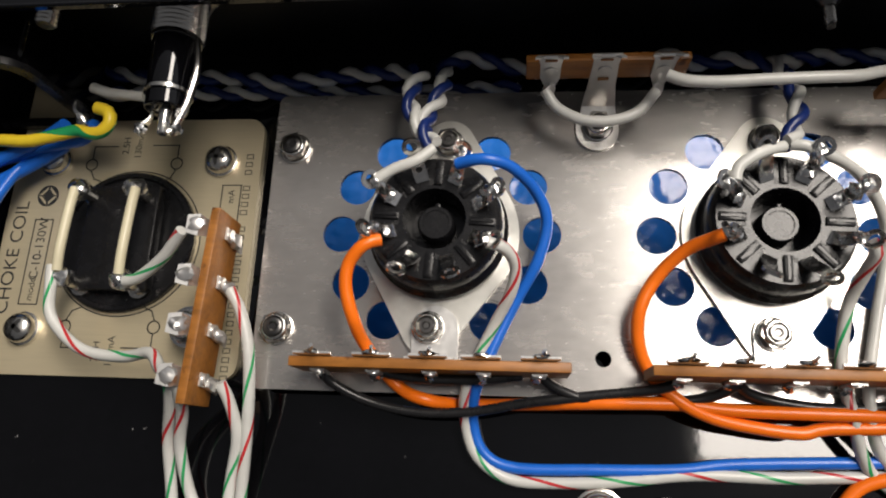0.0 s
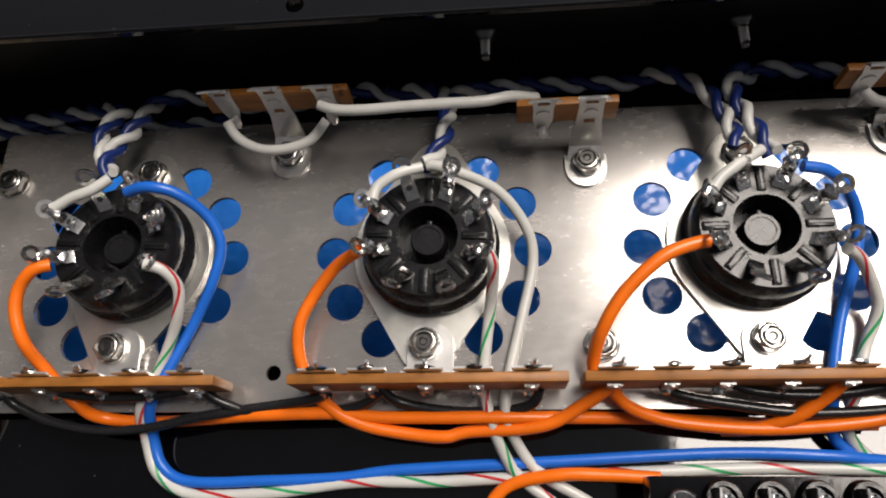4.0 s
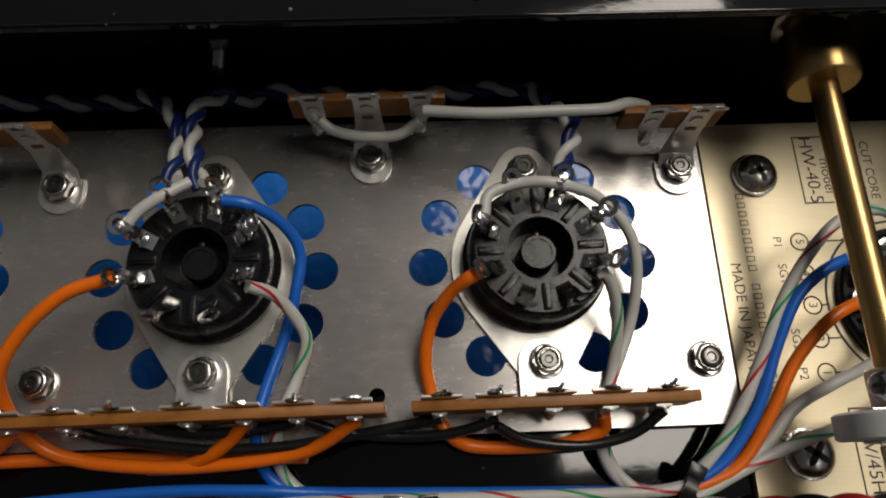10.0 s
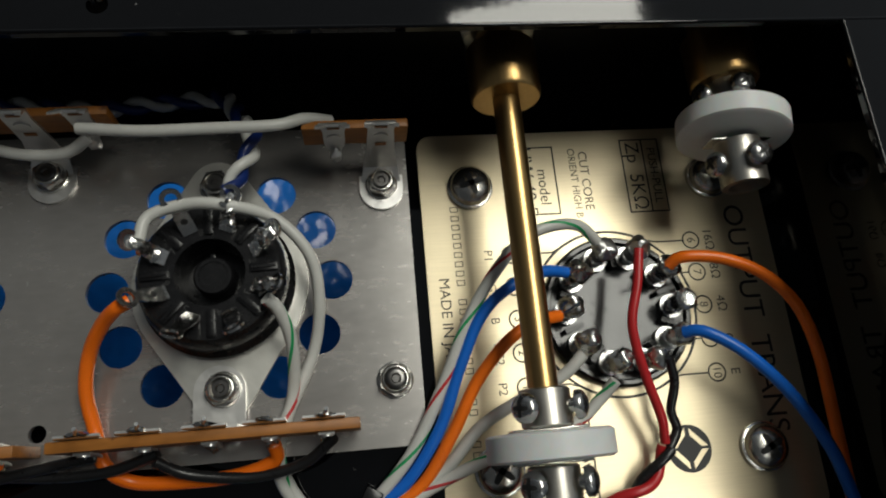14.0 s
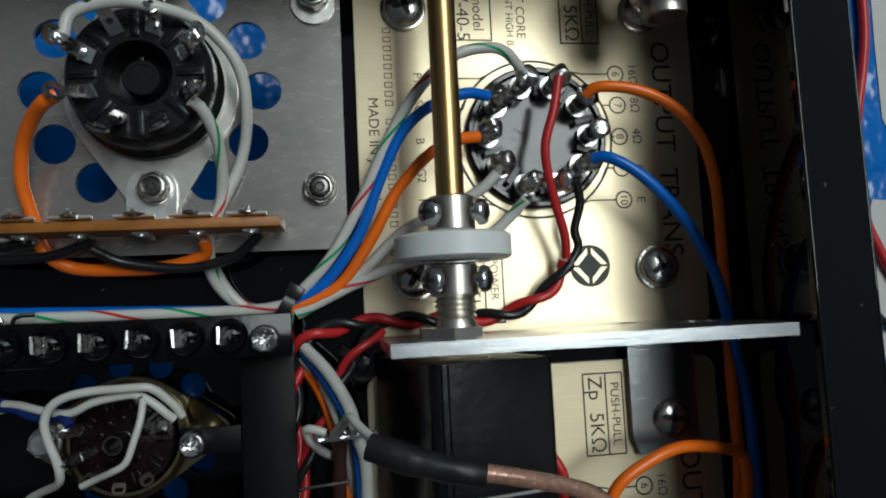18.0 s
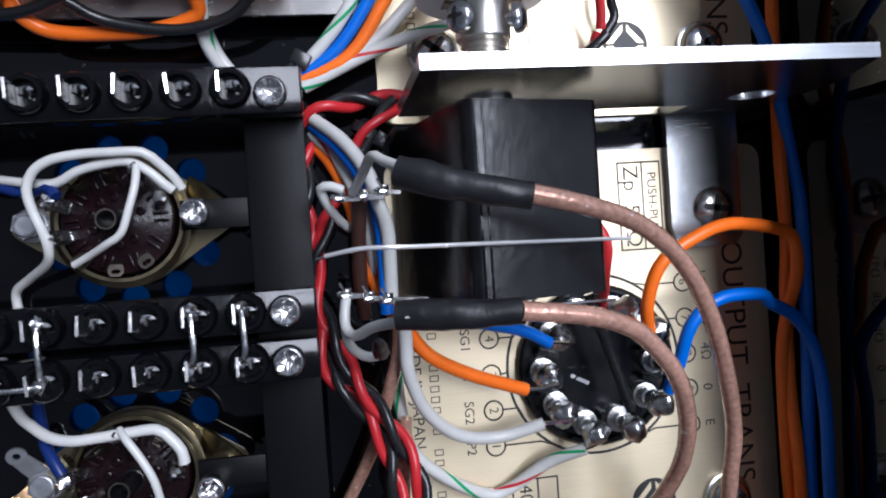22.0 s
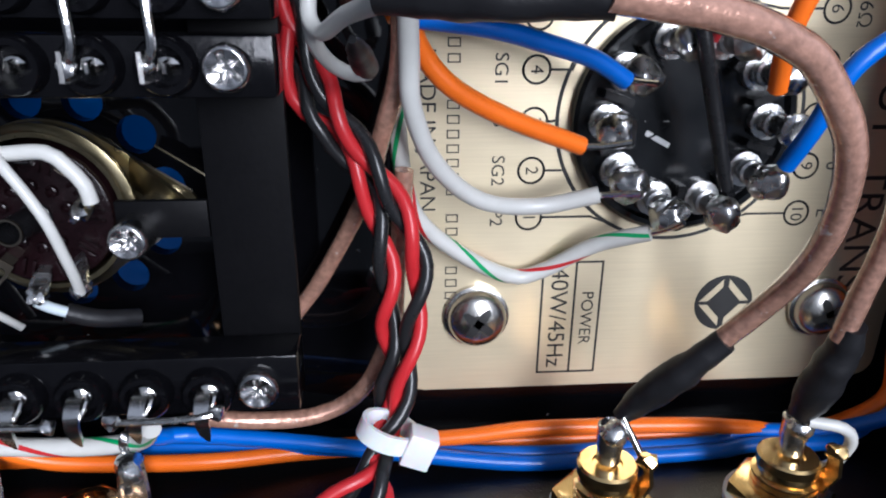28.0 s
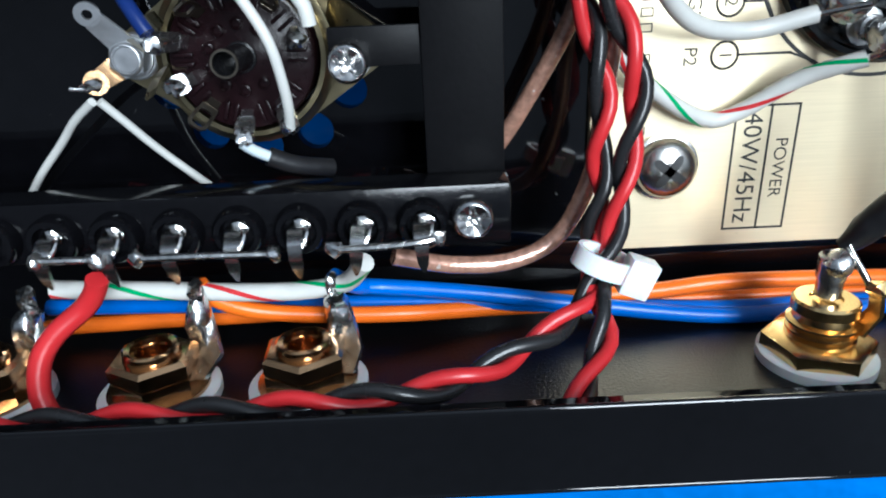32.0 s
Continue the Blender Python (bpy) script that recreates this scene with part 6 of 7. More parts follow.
wire([(211.2, -71.6, 33.4), (215, -71.0, 35.2), (218.4, -71.0, 36), (222, -71.15, 35.4), (235, -71.5, 31.6), (254.3, -72.1, 24.8)], 0.28, BRIGHT_LEAD, "bare_wire", "long bare tinned component lead over the control box", "wire", seg=8)
wire([(209.5, -72.2, 13), (213, -71.6, 14.4), (217.8, -71.1, 15)], 0.24, TIN, "bare_wire", "thin bare tinned lead beside the control box", "wire", seg=6)
wire([(220, -79.5, 37), (236, -80, 31.5), (251, -80.6, 26)], 0.25, TIN, "bare_wire", "thin bare tinned lead over the control box", "wire", seg=6)
wire([(248.6, -67, 15.5), (251.4, -68.8, 17), (253.6, -72.6, 17.4), (253.8, -77.2, 15.6), (255.8, -81, 9.6), (257.2, -84.6, 4)], 0.9, P_RED, label="red wire from the control box to a terminal")


# ---- tag board over the small tubes ----
board = thing("tag_board", 153, -84, -6.5, "black moulded tag board of four rails on a bent metal frame", "tag board")
RAILS = ((-50.0, -42.8), (-82.6, -76.4), (-90.0, -84.0), (-126.6, -119.2))
for y0, y1 in RAILS:
    bm = bmesh.new()
    box(bm, 97.5 - 153, 209 - 153, y0 + 84, y1 + 84, 14.0, 19.5, 0.35)
    part("rail", bm, TAGBLACK, board, "glossy black moulded rail")
for x0 in (46.5, -55.3):
    bm = bmesh.new()
    box(bm, x0, x0 + 9.3, -42.4, 41.0, 12.6, 13.9, 0.2)
    part("frame_bar", bm, BLACK_MATT, board, "dark grey painted metal bar")
for y0, y1 in ((17.6, 22.2), (-22.6, -18.2)):
    bm = bmesh.new()
    box(bm, 36.2, 46.4, y0, y1, 13.0, 14.0, 0.15)
    part("frame_arm", bm, BLACK_MATT, board, "dark grey arm reaching to a socket")
for x in (50.0, -50.0):
    for y in (37.0, -38.5):
        bm = bmesh.new()
        cyl(bm, (x, y, 0), (x, y, 12.6), 2.6, 14)
        part("standoff", bm, NICKEL, board)


def star_screw(bm, x, y, z, r):
    """A pan head with a rounded five-armed recess."""
    lathe(bm, (x, y, z), (0, 0, 1), [(0, r), (1.2, r), (1.6, r * 0.94), (1.85, r * 0.84), (1.9, r * 0.78)], 30, 0, 0, False)
    turn = x * 1.7 + y
    loops = []
    for depth, scale in ((1.9, 1.0), (1.55, 0.92), (0.9, 0.66), (0.7, 0.3)):
        loops.append([bm.verts.new((x + r * q * math.cos(k * math.tau / 30), y + r * q * math.sin(k * math.tau / 30), z + depth))
                      for k in range(30) for q in [0.78 if depth == 1.9 else scale * (0.54 + 0.17 * math.cos(5 * k * math.tau / 30 + turn))]])
    for a, b in zip(loops, loops[1:]):
        for k in range(30):
            bm.faces.new([a[k], a[(k + 1) % 30], b[(k + 1) % 30], b[k]])
    bm.faces.new(loops[-1])


for k, (y0, y1) in enumerate(RAILS):
    for x in (51.5, -51.0):
        bm = bmesh.new()
        star_screw(bm, x, (y0 + y1) / 2 + 84 - (0.6 if k == 0 else 0), 19.5, 2.4)
        part("screw", bm, SCREW_BRIGHT, board, "nickel cross-slot screw")
bm = bmesh.new()
lathe(bm, (0, 0, 0), (0, 0, 1), [(0, 2.95), (1.5, 2.85), (1.9, 2.6), (1.9, 2.0), (0.6, 1.8), (0.6, 0)], 28, 0, 0, False)
boss = part("boss", bm, TAGBLACK, board)
bm = bmesh.new()
strip_of(bm, [(-1.5, 0, 0.6), (-1.6, 0.1, 2.6), (-1.2, 0.2, 4.4)], [2.9, 3.0, 2.8], 0.42, (0, 1, 0))
strip_of(bm, [(0.5, 0, 0.6), (0.7, 0, 2.0), (0.4, 0, 2.8)], [1.7, 1.5, 1.0], 0.4, (0, 1, 0))
blob(bm, (0.3, 0.3, 1.3), 0.85, 1.3, 0.9, 0.7, 8, 0.9)
tag_up = part("tag", bm, TIN, board)
bm = bmesh.new()
sweep(bm, smooth_path([(0.9, 0.9, 0.7), (1.1, 0.3, 2.4), (0.7, -0.8, 3.3), (-0.1, -1.7, 3.6)], 0.5), 0.26, 6)
strip_of(bm, [(-0.2, 0.7, 0.8), (-0.2, 0.3, 2.6), (-0.2, -0.7, 3.8), (-0.3, -2.2, 3.9), (-0.35, -3.7, 3.3), (-0.4, -5.2, 2.4)], [1.5, 1.7, 1.6, 1.5, 1.2, 0.3], 0.5, (1, 0, 0))
blob(bm, (0.3, 0.8, 1.2), 0.8, 1.2, 1.0, 0.7, 8, 0.9)
tag_out = part("tag", bm, TIN, board)
placed = 0
for k, (y0, y1) in enumerate(RAILS):
    y = (y0 + y1) / 2 + 84 + (0.2, 0.2, 0.2, -0.4)[k]
    for j in range(14):
        x = 45.8 - 6.97 * j
        src = tag_out if k == 3 else tag_up
        rz = random.uniform(-6, 6)
        if placed == 0 and k == 0:
            boss.matrix_basis = pose(x * MM, y * MM, 19.5 * MM)
            tag_up.matrix_basis = pose(x * MM, y * MM, 19.6 * MM, 0, 0, rz)
        else:
            same_part("boss", boss, board, x, y, 19.5)
            if k == 3 and j == 0:
                tag_out.matrix_basis = pose(x * MM, y * MM, 19.6 * MM, 0, 0, rz)
            else:
                same_part("tag", src, board, x, y, 19.6, 0, 0, rz)
        placed += 1
# bridges of bare wire between tags
J2, J3 = -79.3 + 84, -86.8 + 84
for k, (pts, r) in enumerate((([(45.4, J2 + 1, 22.5), (45.7, J2 - 1.5, 23.6), (45.7, J3 + 2, 23.5), (44.6, J3 + 0.2, 22.6)], 0.45), ([(38.4, J2 + 1, 22.5), (38.7, J2 - 1.5, 23.6), (38.7, J3 + 2, 23.5), (37.6, J3 + 0.2, 22.6)], 0.45),
                              ([(18.0, J2 + 1, 22.5), (18.3, J2 - 2, 23.5), (18.2, J3 + 0.2, 22.8)], 0.45), ([(18.0, J3 - 0.3, 22.8), (14.0, J3 - 0.4, 23.2), (9.5, J3, 22.6)], 0.4),
                              ([(47.6, -39.7, 23.7), (45.8, -39.9, 24.3), (42.0, -40.3, 24.1), (36.0, -40.6, 23.7)], 0.42), ([(29.4, -40.6, 24.1), (22.0, -40.4, 24.2), (14.6, -40.4, 24.1)], 0.42), ([(10.0, -40.4, 24.0), (7.0, -40.2, 24.2), (3.6, -40.2, 24.1)], 0.42))):
    bm = bmesh.new()
    sweep(bm, smooth_path(pts, 0.6), r, 8)
    for q in (pts[0], pts[-1]):
        blob(bm, q, 0.95, 1, 1, 0.9, 8, 0.6)
    part("bridge_wire", bm, SOLDER, board, "soldered bare bridge wire")


# ---- small nine-pin sockets ----
def slot_lug(bm, d, base, tip, width, hole=True):
    """A flat lug with a slot near its rounded end, standing along base to tip."""
    axis = (tip - base).normalized()
    t = Vector((-d.y, d.x, 0))
    n = t.cross(axis).normalized()
    h = (tip - base).length
    first = len(bm.verts)
    holed(bm, [(-width / 2 + 0.2, 0), (width / 2 - 0.2, 0), (width / 2, h * 0.4), (width / 2, h - 0.6), (width / 2 - 0.5, h), (-width / 2 + 0.5, h), (-width / 2, h - 0.6), (-width / 2, h * 0.4)],
          [round_rect(-width * 0.33, width * 0.33, max(h - 3.0, 0.8), h - 0.45, width * 0.2, 3)] if hole else [], -0.16, 0.16)
    bm.verts.ensure_lookup_table()
    for v in bm.verts[first:]:
        v.co = base + t * v.co.x + axis * v.co.y + n * v.co.z


def small_socket(x, y, lugs, lone, tall):
    """lugs: angle, reach, height, soldered."""
    ob = thing("small_tube_socket", x, y, 2.0, "dark red moulded nine-pin socket in a yellow-plated saddle", "tube socket", "small tube sockets")
    bm = bmesh.new()
    lathe(bm, (0, 0, -10), (0, 0, 1), [(0, 9.6), (6.6, 9.9), (7.2, 10.9), (7.8, 10.9), (8.2, 10.2), (8.6, 9.9), (8.6, 9.3), (5, 9.1)], 44, 0, 0, False)
    part("skirt", bm, YELLOW_PLATE, ob, "yellow-plated metal skirt")
    bm = bmesh.new()
    holed(bm, [(-b, a) for a, b in hull_outline(10.9, 2.4, 15.2)], [ring2(0, 0, 9.4, 32)], -5.2, -4.5)
    part("saddle", bm, YELLOW_PLATE, ob, "yellow-plated saddle with pointed ears")
    bm = bmesh.new()
    strip_of(bm, [(10.4, 4.6, -3.4), (12.6, 3.6, -2.0), (16.0, 1.6, -1.2), (18.6, -0.4, -1.6)], [5.0, 4.4, 2.6, 0.5], 0.5, (0.3, 1, 0.5))
    part("ear", bm, YELLOW_PLATE, ob, "bent yellow-plated ear")
    bm = bmesh.new()
    lathe(bm, (0, 0, -9), (0, 0, 1), [(0, 8.7), (8.0, 8.8), (8.6, 8.6), (8.8, 8.2), (8.8, 3.4), (9.0, 3.0), (9.0, 0)], 44, 0, 0, False)
    wafer = part("wafer", bm, DARK_RED, ob, "dark red moulded wafer")
    for k in range(10):
        a = radians(36 * k + lugs[0][0] + 18)
        bm = bmesh.new()
        box(bm, 5.6, 7.9, -0.8, -0.35, -0.25, 0.45, 0.1)
        box(bm, 5.6, 7.9, 0.35, 0.8, -0.25, 0.45, 0.1)
        bmesh.ops.rotate(bm, cent=(0, 0, 0), matrix=Matrix.Rotation(a, 3, "Z"), verts=bm.verts)
        part("rib", bm, DARK_RED, wafer)
    bm = bmesh.new()
    lathe(bm, (0, 0, 0), (0, 0, 1), [(0, 0.75), (0.5, 0.7), (0.6, 0.5), (0.2, 0.4), (0.2, 0)], 12, 0, 0, False)
    bush = None
    for k in range(9):
        a = radians(36 * k + lugs[0][0])
        spot = (3.9 * math.cos(a), 3.9 * math.sin(a), -0.1)
        if bush is None:
            bush = part("pin_bush", bm, DARK_RED, wafer)
            bush.location = Vector(spot) * MM
        else:
            same_part("pin_bush", bush, wafer, *spot)
    bm = bmesh.new()
    lathe(bm, (0, 0, 0.05), (-0.06, 0.02, 1), [(0, 1.9), (0.3, 1.85), (0.4, 1.62), (tall, 1.58), (tall, 1.4), (0.3, 1.36), (0.3, 0)], 24, 0, 0, False)
    spigot = part("centre_spigot", bm, BAKELITE, ob, "hollow dark spigot")
    # light on the tube's top edge, put in as a ring of lighter metal
    bm = bmesh.new()
    eyelet(bm, Vector((0, 0, 0.05)) + Vector((-0.06, 0.02, 1)).normalized() * tall, (-0.06, 0.02, 1), 1.62, 1.36, 0.25, 24)
    part("rim", bm, SPIGOT, spigot, "lighter metal ring standing for the spigot's lit rim")
    for ang, reach, height, solder in lugs:
        a = radians(ang)
        d, up = Vector((math.cos(a), math.sin(a), 0)), Vector((0, 0, 1))
        bm = bmesh.new()
        base = d * 7.0
        strip_of(bm, [d * 6.2 - up * 0.6, d * 6.8 + up * 0.4, base + up * 0.9], 1.5, 0.32, (-d.y, d.x, 0))
        slot_lug(bm, d, base + up * 0.8, d * reach + up * height, 2.4, not solder)
        if solder:
            blob(bm, d * (reach - 0.3) + up * (height - 0.4), 1.15, 1.0, 1.0, 1.25, 10, 0.6)
            blob(bm, d * (reach * 0.6 + 2.8) + up * height * 0.55, 0.8, 1.0, 1.0, 1.3, 8, 0.6)
        part("lug", bm, SOLDER if solder else SPIGOT, ob, "lug with a lump of solder" if solder else "bare slotted lug")
    bm = bmesh.new()
    star_screw(bm, 13.6, 0.0, 8.0, 2.2)
    cyl(bm, (13.6, 0.0, 5.5), (13.6, 0.0, 8.2), 2.2, 18)
    part("screw", bm, SCREW_BRIGHT, ob, "nickel cross-slot screw")
    bm = bmesh.new()
    cyl(bm, (13.6, 0.0, -4.6), (13.6, 0.0, 4.5), 2.4, 16)
    part("spacer", bm, NICKEL, ob)
    bm = bmesh.new()
    screw_tip(bm, -14.0, 0.2, -3.2, 1.4, 0.9, 2.4)
    lathe(bm, (-14.0, 0.2, -4.4), (0, 0, 1), [(0, 2.9), (0.8, 2.9), (1.0, 2.7)], 24)
    part("nut", bm, DULL_ZINC, ob)
    if lone:
        o = Vector((-14.0, 0.2, -3.6))
        for ang, length, m, lab in ((122, 5.4, DULL_ZINC, "zinc-plated earth tag"), (212, 4.0, BRONZE, "coppery earth tag with soldered wires")):
            a = radians(ang)
            d, t = Vector((math.cos(a), math.sin(a), 0)), Vector((-math.sin(a), math.cos(a), 0))
            bm = bmesh.new()
            end = o + d * length + Vector((0, 0, 2.4))
            strip_of(bm, [o, o + d * length * 0.5 + Vector((0, 0, 0.9)), end], [3.4, 3.0, 2.6], 0.4, t)
            eyelet(bm, end + d * 0.9 + Vector((0, 0, 0.3)), (d.x * -0.35, d.y * -0.35, 1), 1.5, 0.6, 0.4, 18)
            part("earth_tag", bm, m, ob, lab)
        bm = bmesh.new()
        blob(bm, o + Vector((-4.6, -2.8, 3.0)), 0.9, 1.4, 0.9, 0.8, 10, 0.7)
        sweep(bm, smooth_path([o + Vector((-3.6, -2.4, 3.2)), o + Vector((-5.2, -3.2, 3.4)), o + Vector((-7.0, -3.0, 3.8))], 0.5), 0.3, 8)
        part("solder", bm, SOLDER, ob, "solder with a wire end")
        bm = bmesh.new()
        strip_of(bm, [(-9.9, -1.2, -1.0), (-9.9, -2.2, 1.6), (-10.4, -3.2, 2.6), (-11.0, -3.8, 1.8)], [2.6, 2.2, 1.6, 1.4], 0.4, (0.8, 0.5, 0))
        strip_of(bm, [(-9.6, 4.0, -1.0), (-8.9, 4.4, 1.6), (-8.4, 4.7, 3.0), (-7.6, 5.1, 3.4)], [2.6, 2.4, 2.0, 1.6], 0.4, (-0.5, 0.8, 0))
        part("clamp_tab", bm, YELLOW_PLATE, ob, "folded yellow-plated tab")
    return ob


small_socket(178.4, -64.0, ((20, 8.6, 5.5, True), (57, 9.2, 6.0, True), (92, 8.6, 4.5, False), (128, 9.0, 4.5, False), (160, 9.4, 4.4, True), (197, 8.8, 4.6, True), (230, 9.0, 3.2, False), (267, 8.9, 1.2, False), (302, 9.0, 1.2, False)), False, 4.6)
small_socket(178.0, -105.6, ((18, 8.6, 7.0, True), (54, 8.4, 2.6, False), (90, 9.6, 7.2, True), (128, 7.9, 4.4, False), (162, 8.8, 5.6, True), (200, 8.8, 1.8, True), (232, 9.2, 4.0, False), (268, 9.0, 3.4, True), (308, 9.6, 5.4, True)), True, 6.0)
cap = thing("sleeved_lead", 180, -117, 2, "thin lead with clear and black sleeving under the tag row", "wire")
bm = bmesh.new()
sweep(bm, smooth_path([(-2.6, 1.7, 3), (-1.5, 0.6, 2.4), (0.4, -0.6, 1.6)]), 0.7, 10)
part("clear_sleeve", bm, P_CLEAR, cap)
bm = bmesh.new()
sweep(bm, smooth_path([(0, -0.4, 1.7), (3, -2, 0.4), (7, -3.4, -2.4)]), 1.2, 12)
part("black_sleeve", bm, SHRINK, cap)


# ---- jacks and posts on the front wall ----
def phono_jack(x):
    ob = thing("phono_jack", x, YF, 14.6, "gold-plated phono jack with a white insulating washer", "phono jack", "phono jacks")
    bm = bmesh.new()
    lathe(bm, (0, 0.05, 0), (0, 1, 0), [(0, 6.9), (1.2, 6.9), (1.5, 6.5)], 36)
    part("washer", bm, NYLON, ob, "milky white plastic washer")
    bm = bmesh.new()
    lathe(bm, (0, 1.5, 0), (0, 1, 0), [(0, 6.6), (1.7, 6.6), (2.1, 6.0)], 6, 0, 0.5)
    part("nut", bm, GILT, ob, "gold-plated hexagon nut")
    bm = bmesh.new()
    rows = [(0, 4.0)]
    for k in range(3):
        rows += [(k * 0.95 + 0.15, 4.1), (k * 0.95 + 0.4, 4.1), (k * 0.95 + 0.7, 3.5)]
    lathe(bm, (0, 3.4, 0), (0, 1, 0), rows + [(3.2, 3.4), (3.6, 3.3), (3.7, 3.8), (4.9, 3.8), (5.2, 3.5), (5.2, 1.9), (4.9, 1.8)], 36)
    part("barrel", bm, GILT, ob, "gold-plated threaded barrel")
    bm = bmesh.new()
    lathe(bm, (0, 9.0, 0), (0, 1, 0), [(0, 1.5), (2.2, 1.5), (2.3, 1.7), (5.0, 1.7), (5.3, 1.4), (4.6, 0.8), (4.6, 0)], 16)
    blob(bm, (0.2, 13.4, 0.6), 1.6, 1, 1.1, 1, 10, 0.4)
    part("centre_pin", bm, SOLDER, ob, "soldered centre pin")
    bm = bmesh.new()
    strip_of(bm, [(3.4, 4.6, 1.5), (4.2, 8.0, 3.0), (3.6, 11.4, 3.4)], [3.0, 2.4, 2.0], 0.5, (0, 0, 1))
    blob(bm, (3.6, 11.2, 3.5), 1.3, 1, 1, 1, 8, 0.5)
    part("earth_lug", bm, GILT, ob, "gold-plated earth lug with solder")
    return ob


phono_jack(246.6)
phono_jack(270.4)
wire([(247.7, -128.0, 15.0), (248.2, -129.2, 15.6), (249.4, -131.6, 17.0), (250.0, -133.2, 17.6)], 0.45, TIN, "bare_wire", "tinned braid soldered to the jack", "wire")


def binding_post(x, lean):
    ob = thing("binding_post", x, YF, 16.2, "gold-plated speaker post with hexagon nut and soldered tag", "binding post", "binding posts")
    bm = bmesh.new()
    lathe(bm, (0, 0.05, 0), (0, 1, 0), [(0, 7.2), (1.2, 7.2), (1.5, 6.8)], 32)
    part("washer", bm, NYLON, ob, "milky white plastic washer")
    bm = bmesh.new()
    lathe(bm, (0, 1.5, 0), (0, 1, 0), [(0, 6.0), (0.5, 6.0)], 28)
    lathe(bm, (0, 2.0, 0), (0, 1, 0), [(0, 5.3), (1.9, 5.3), (2.0, 5.1), (2.2, 5.1), (2.3, 5.3), (3.8, 5.3), (4.3, 4.7), (4.3, 2.4)], 6, 0, 0.3, False)
    lathe(bm, (0, 6.2, 0), (0, 1, 0), [(0, 3.4), (0.9, 3.3), (1.1, 3.0), (0.9, 2.4), (-2.6, 2.2), (-2.6, 0)], 28, 0, 0, False)
    part("nut", bm, BRONZE, ob, "gold-plated hexagon nut")
    bm = bmesh.new()
    strip_of(bm, [(3.4, 1.9, -1.0), (4.0 + lean, 4.6, -2.6), (3.2 + lean, 8.6, -4.8), (2.4 + lean, 12.0, -7.0)], [4.8, 4.6, 3.6, 1.4], 0.6, (1, 0.1, 0.5))
    blob(bm, (3.2 + lean, 8.0, -4.0), 2.0, 0.8, 1.6, 1.1, 12, 0.5)
    blob(bm, (2.6 + lean, 11.0, -6.2), 1.2, 0.8, 1.5, 1.0, 10, 0.5)
    part("solder_tag", bm, SOLDER, ob, "tag covered in solder")
    return ob


for x, lean in ((184.0, 0.6), (166.0, 1.6), (145.5, 1.2)):
    binding_post(x, lean)


# ---- ties ----
def tie(name, x, y, z, rz, w, material, label, head=1.0):
    ob = thing(name, x, y, z, label, "cable tie", rz=rz)
    bm = bmesh.new()
    ring = [Vector((w * math.cos(k * math.tau / 28), 0, 0.75 * w * math.sin(k * math.tau / 28))) for k in range(29)]
    strip_of(bm, ring, 0.7 * w, 0.5, (0, 1, 0))
    part("strap", bm, material, ob)
    bm = bmesh.new()
    box(bm, 0.6 * w, (0.6 + 0.8 * head) * w, -0.5 * head * w, 0.5 * head * w, -0.1, 0.8 * w, 0.3)
    part("head", bm, material, ob)
    return ob


tie("cable_tie", 219.3, -128.4, 15.5, -22, 3.4, TIE_WHITE, "translucent white cable tie round the red and black wires", 1.3)
tie("cable_tie", 207.2, -41.6, -0.6, 60, 3.2, P_BLACK, "black cable tie round the wire harness")
tie("cable_tie", 219.0, -51.5, 0.5, -35, 2.6, P_BLACK, "black cable tie round the twisted wires")
clip = thing("wire_clip", 159.2, -42.2, -1, "bare bent wire clip across the harness", "wire clip")
for s in (-1, 1):
    bm = bmesh.new()
    sweep(bm, smooth_path([(s * 4.6, 1.2, 2.6), (s * 2.0, 1.0, 2.8), (s * 0.9, 0.0, 2.6), (s * 0.8, -3.5, 1.6), (s * 0.8, -4.6, 4)], 0.5), 0.42, 8)
    part("prong", bm, TIN, clip)

# ---- outside the chassis: papers and cables on the bench ----
for outline, label in (([(390.6, 67.7), (389.7, 35.3), (389.7, 10.2), (396.2, -4.6), (535.4, -21.3), (553.9, 80.7)], "plain light grey sheet of paper on the bench"),
                       ([(383.2, -15.8), (378.6, -30.6), (381.4, -54.7), (386.9, -114.1), (516.8, -132.7), (516.8, -25.0)], "white sheet of paper on the blue bench sheet")):
    bm = bmesh.new()
    holed(bm, outline, [], SHEET + 0.1, SHEET + 0.4)
    tagged(part("paper_sheet", bm, PAPER), label, "paper")
wire([(388.8, 117.8, SHEET + 2), (386.9, 82.6, SHEET + 2), (385.5, 58.4, SHEET + 2), (385.1, 39.9, SHEET + 2), (383.2, 26.9, SHEET + 2), (379.5, 11.1, SHEET + 2), (377.6, -6.5, SHEET + 2), (378.6, -21.3, SHEET + 2), (382.3, -31.5, SHEET + 2), (388.8, -43.6, SHEET + 2), (401.8, -60.3, SHEET + 2)], 1.6, P_RED, "mains_cable", "red insulated cable lying on the blue sheet", "cable")
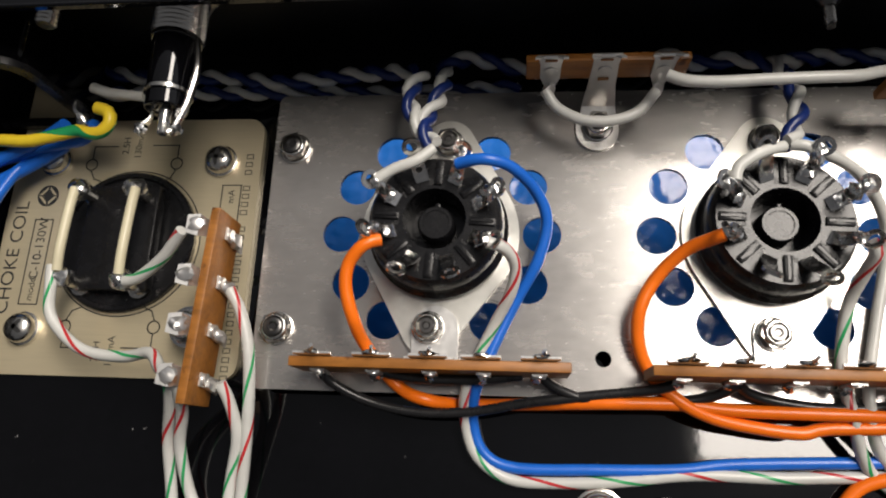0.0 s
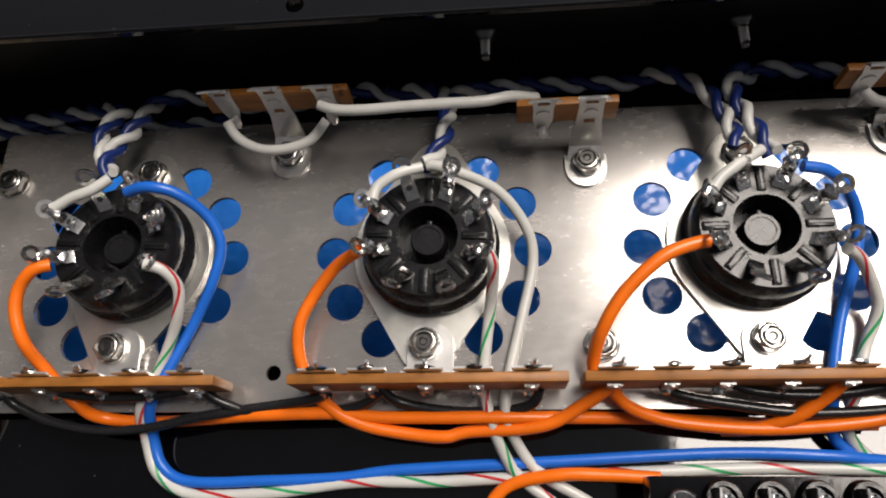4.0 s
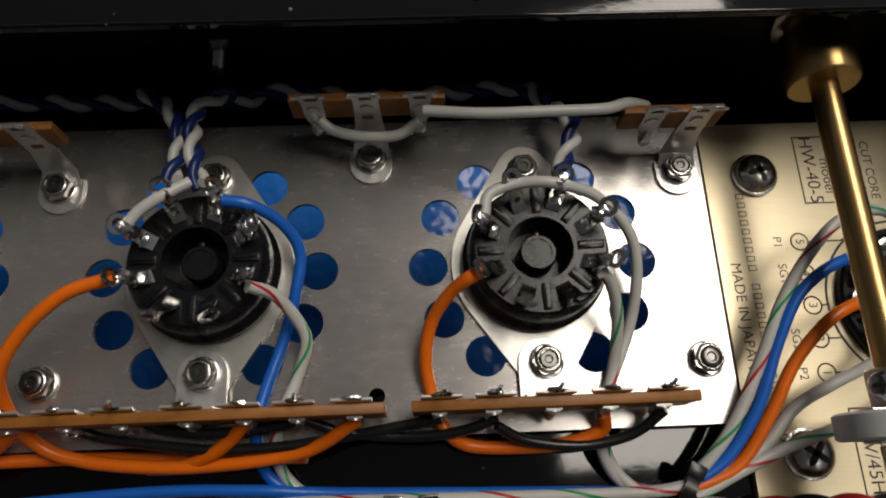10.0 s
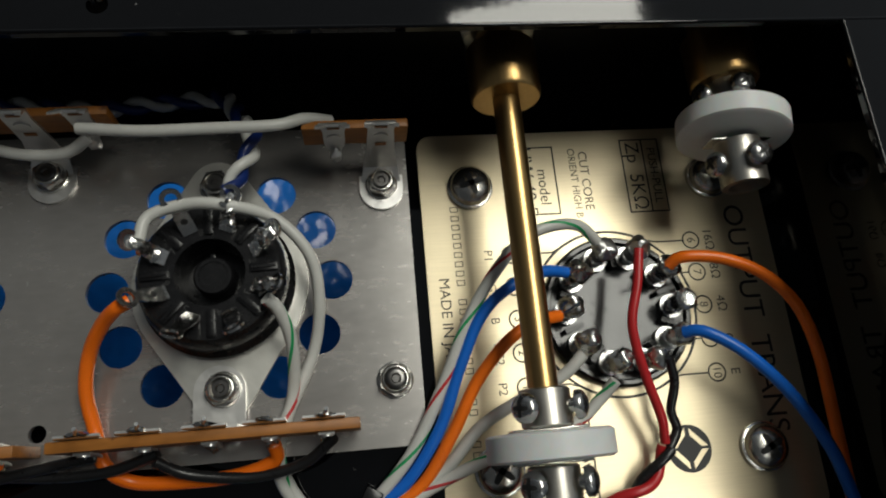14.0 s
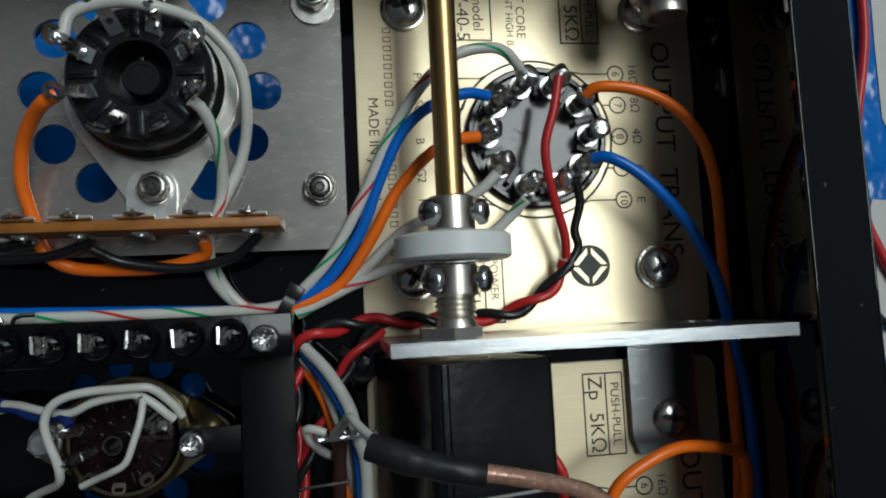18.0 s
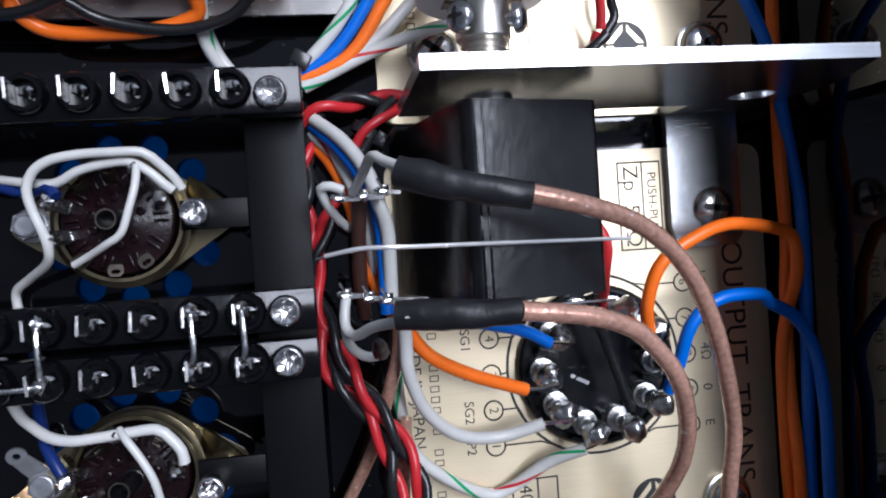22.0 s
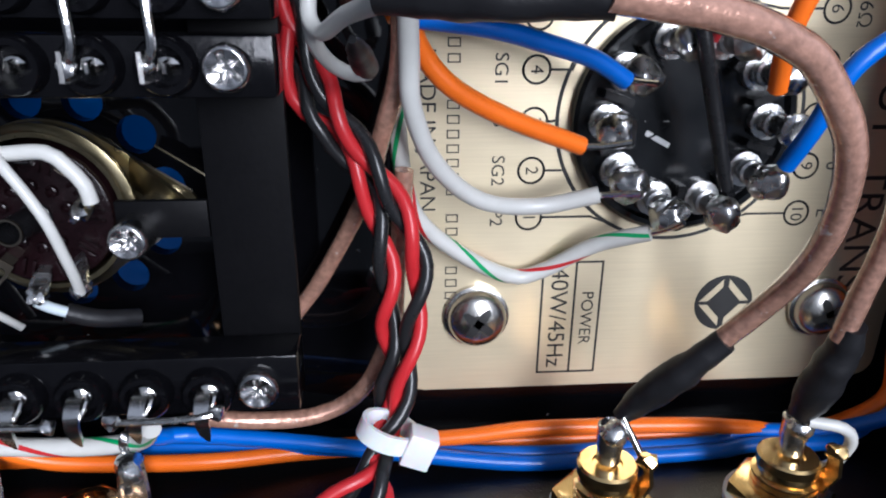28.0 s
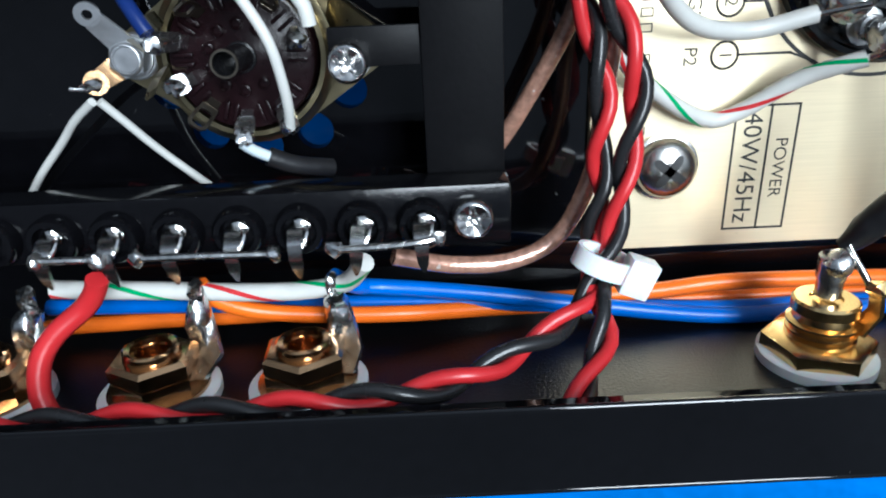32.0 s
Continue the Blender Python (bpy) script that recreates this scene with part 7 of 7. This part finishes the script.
wire([(372.1, -39.9, SHEET + 2), (381.4, -53.8, SHEET + 2), (394.3, -60.3, SHEET + 2), (414.8, -64.0, SHEET + 2)], 1.2, P_BLACK, "thin_cable", "thin black cable lying across the paper", "cable")


# ---- solder joints on the lugs beside the control ----
for x, y, z, right in ((213.5, -63.6, 17.0, 3.0), (217.0, -63.5, 17.0, 3.0), (219.9, -62.9, 17.0, 2.6), (213.5, -77.7, 18.0, 3.4), (216.8, -78.3, 18.0, 2.6), (219.4, -78.8, 18.0, 6.0)):
    joint = thing("solder_joint", x, y, z, "lump of solder holding wire ends on a thin lug", "solder joint", "solder joints beside the control")
    bm = bmesh.new()
    strip_of(bm, [(-0.8, -0.1, -0.1), (0, 0, 0), (right, -0.2, 0.1)], [0.7, 0.9, 0.5], 0.3, (0, 1, 0))
    part("lug", bm, TIN, joint)
    bm = bmesh.new()
    blob(bm, (0.2, 0.1, 0.2), 0.85, 1.3, 0.9, 0.9, 12, 0.8)
    blob(bm, (-0.7, 0.3, 0), 0.45, 1.2, 0.9, 0.9, 10, 0.8)
    part("solder", bm, SOLDER, joint)
    bm = bmesh.new()
    sweep(bm, smooth_path([(0.4, 0.2, 0.5), (-0.3, 0.9, 0.9), (-0.8, 1.9, 0.6)], 0.4), 0.24, 8)
    part("wire_end", bm, TIN, joint, "bare wire end")

# ---- fixings on the chassis floor under the tube row ----
bolt = thing("floor_screw", 30.3, -51.4, ZF, "large domed nickel screw head on the chassis floor", "screw", "floor screws")
bm = bmesh.new()
pan_head(bm, 0, 0, 0, 4.4, 2.6, 0.7)
spring_washer(0, 0, 0, 4.4, part("head", bm, [NICKEL, INK_AND_SHADE], bolt))
wire([(37.2, -56, -4), (38.4, -52.6, -3.4), (39.8, -50.4, -3), (42.2, -51.6, -3), (43.8, -55, -4)], 1.1, STRIPED, label="bent end of a striped white wire on the floor", stripes=TURNS, pitch=26.0, seg=12)
wire([(40.6, -48.9, -5.4), (42.6, -48.6, -5.2), (44.6, -50.6, -5.4), (45.4, -54, -5.4)], 1.0, P_BLACK, label="black wire beside a striped wire end")
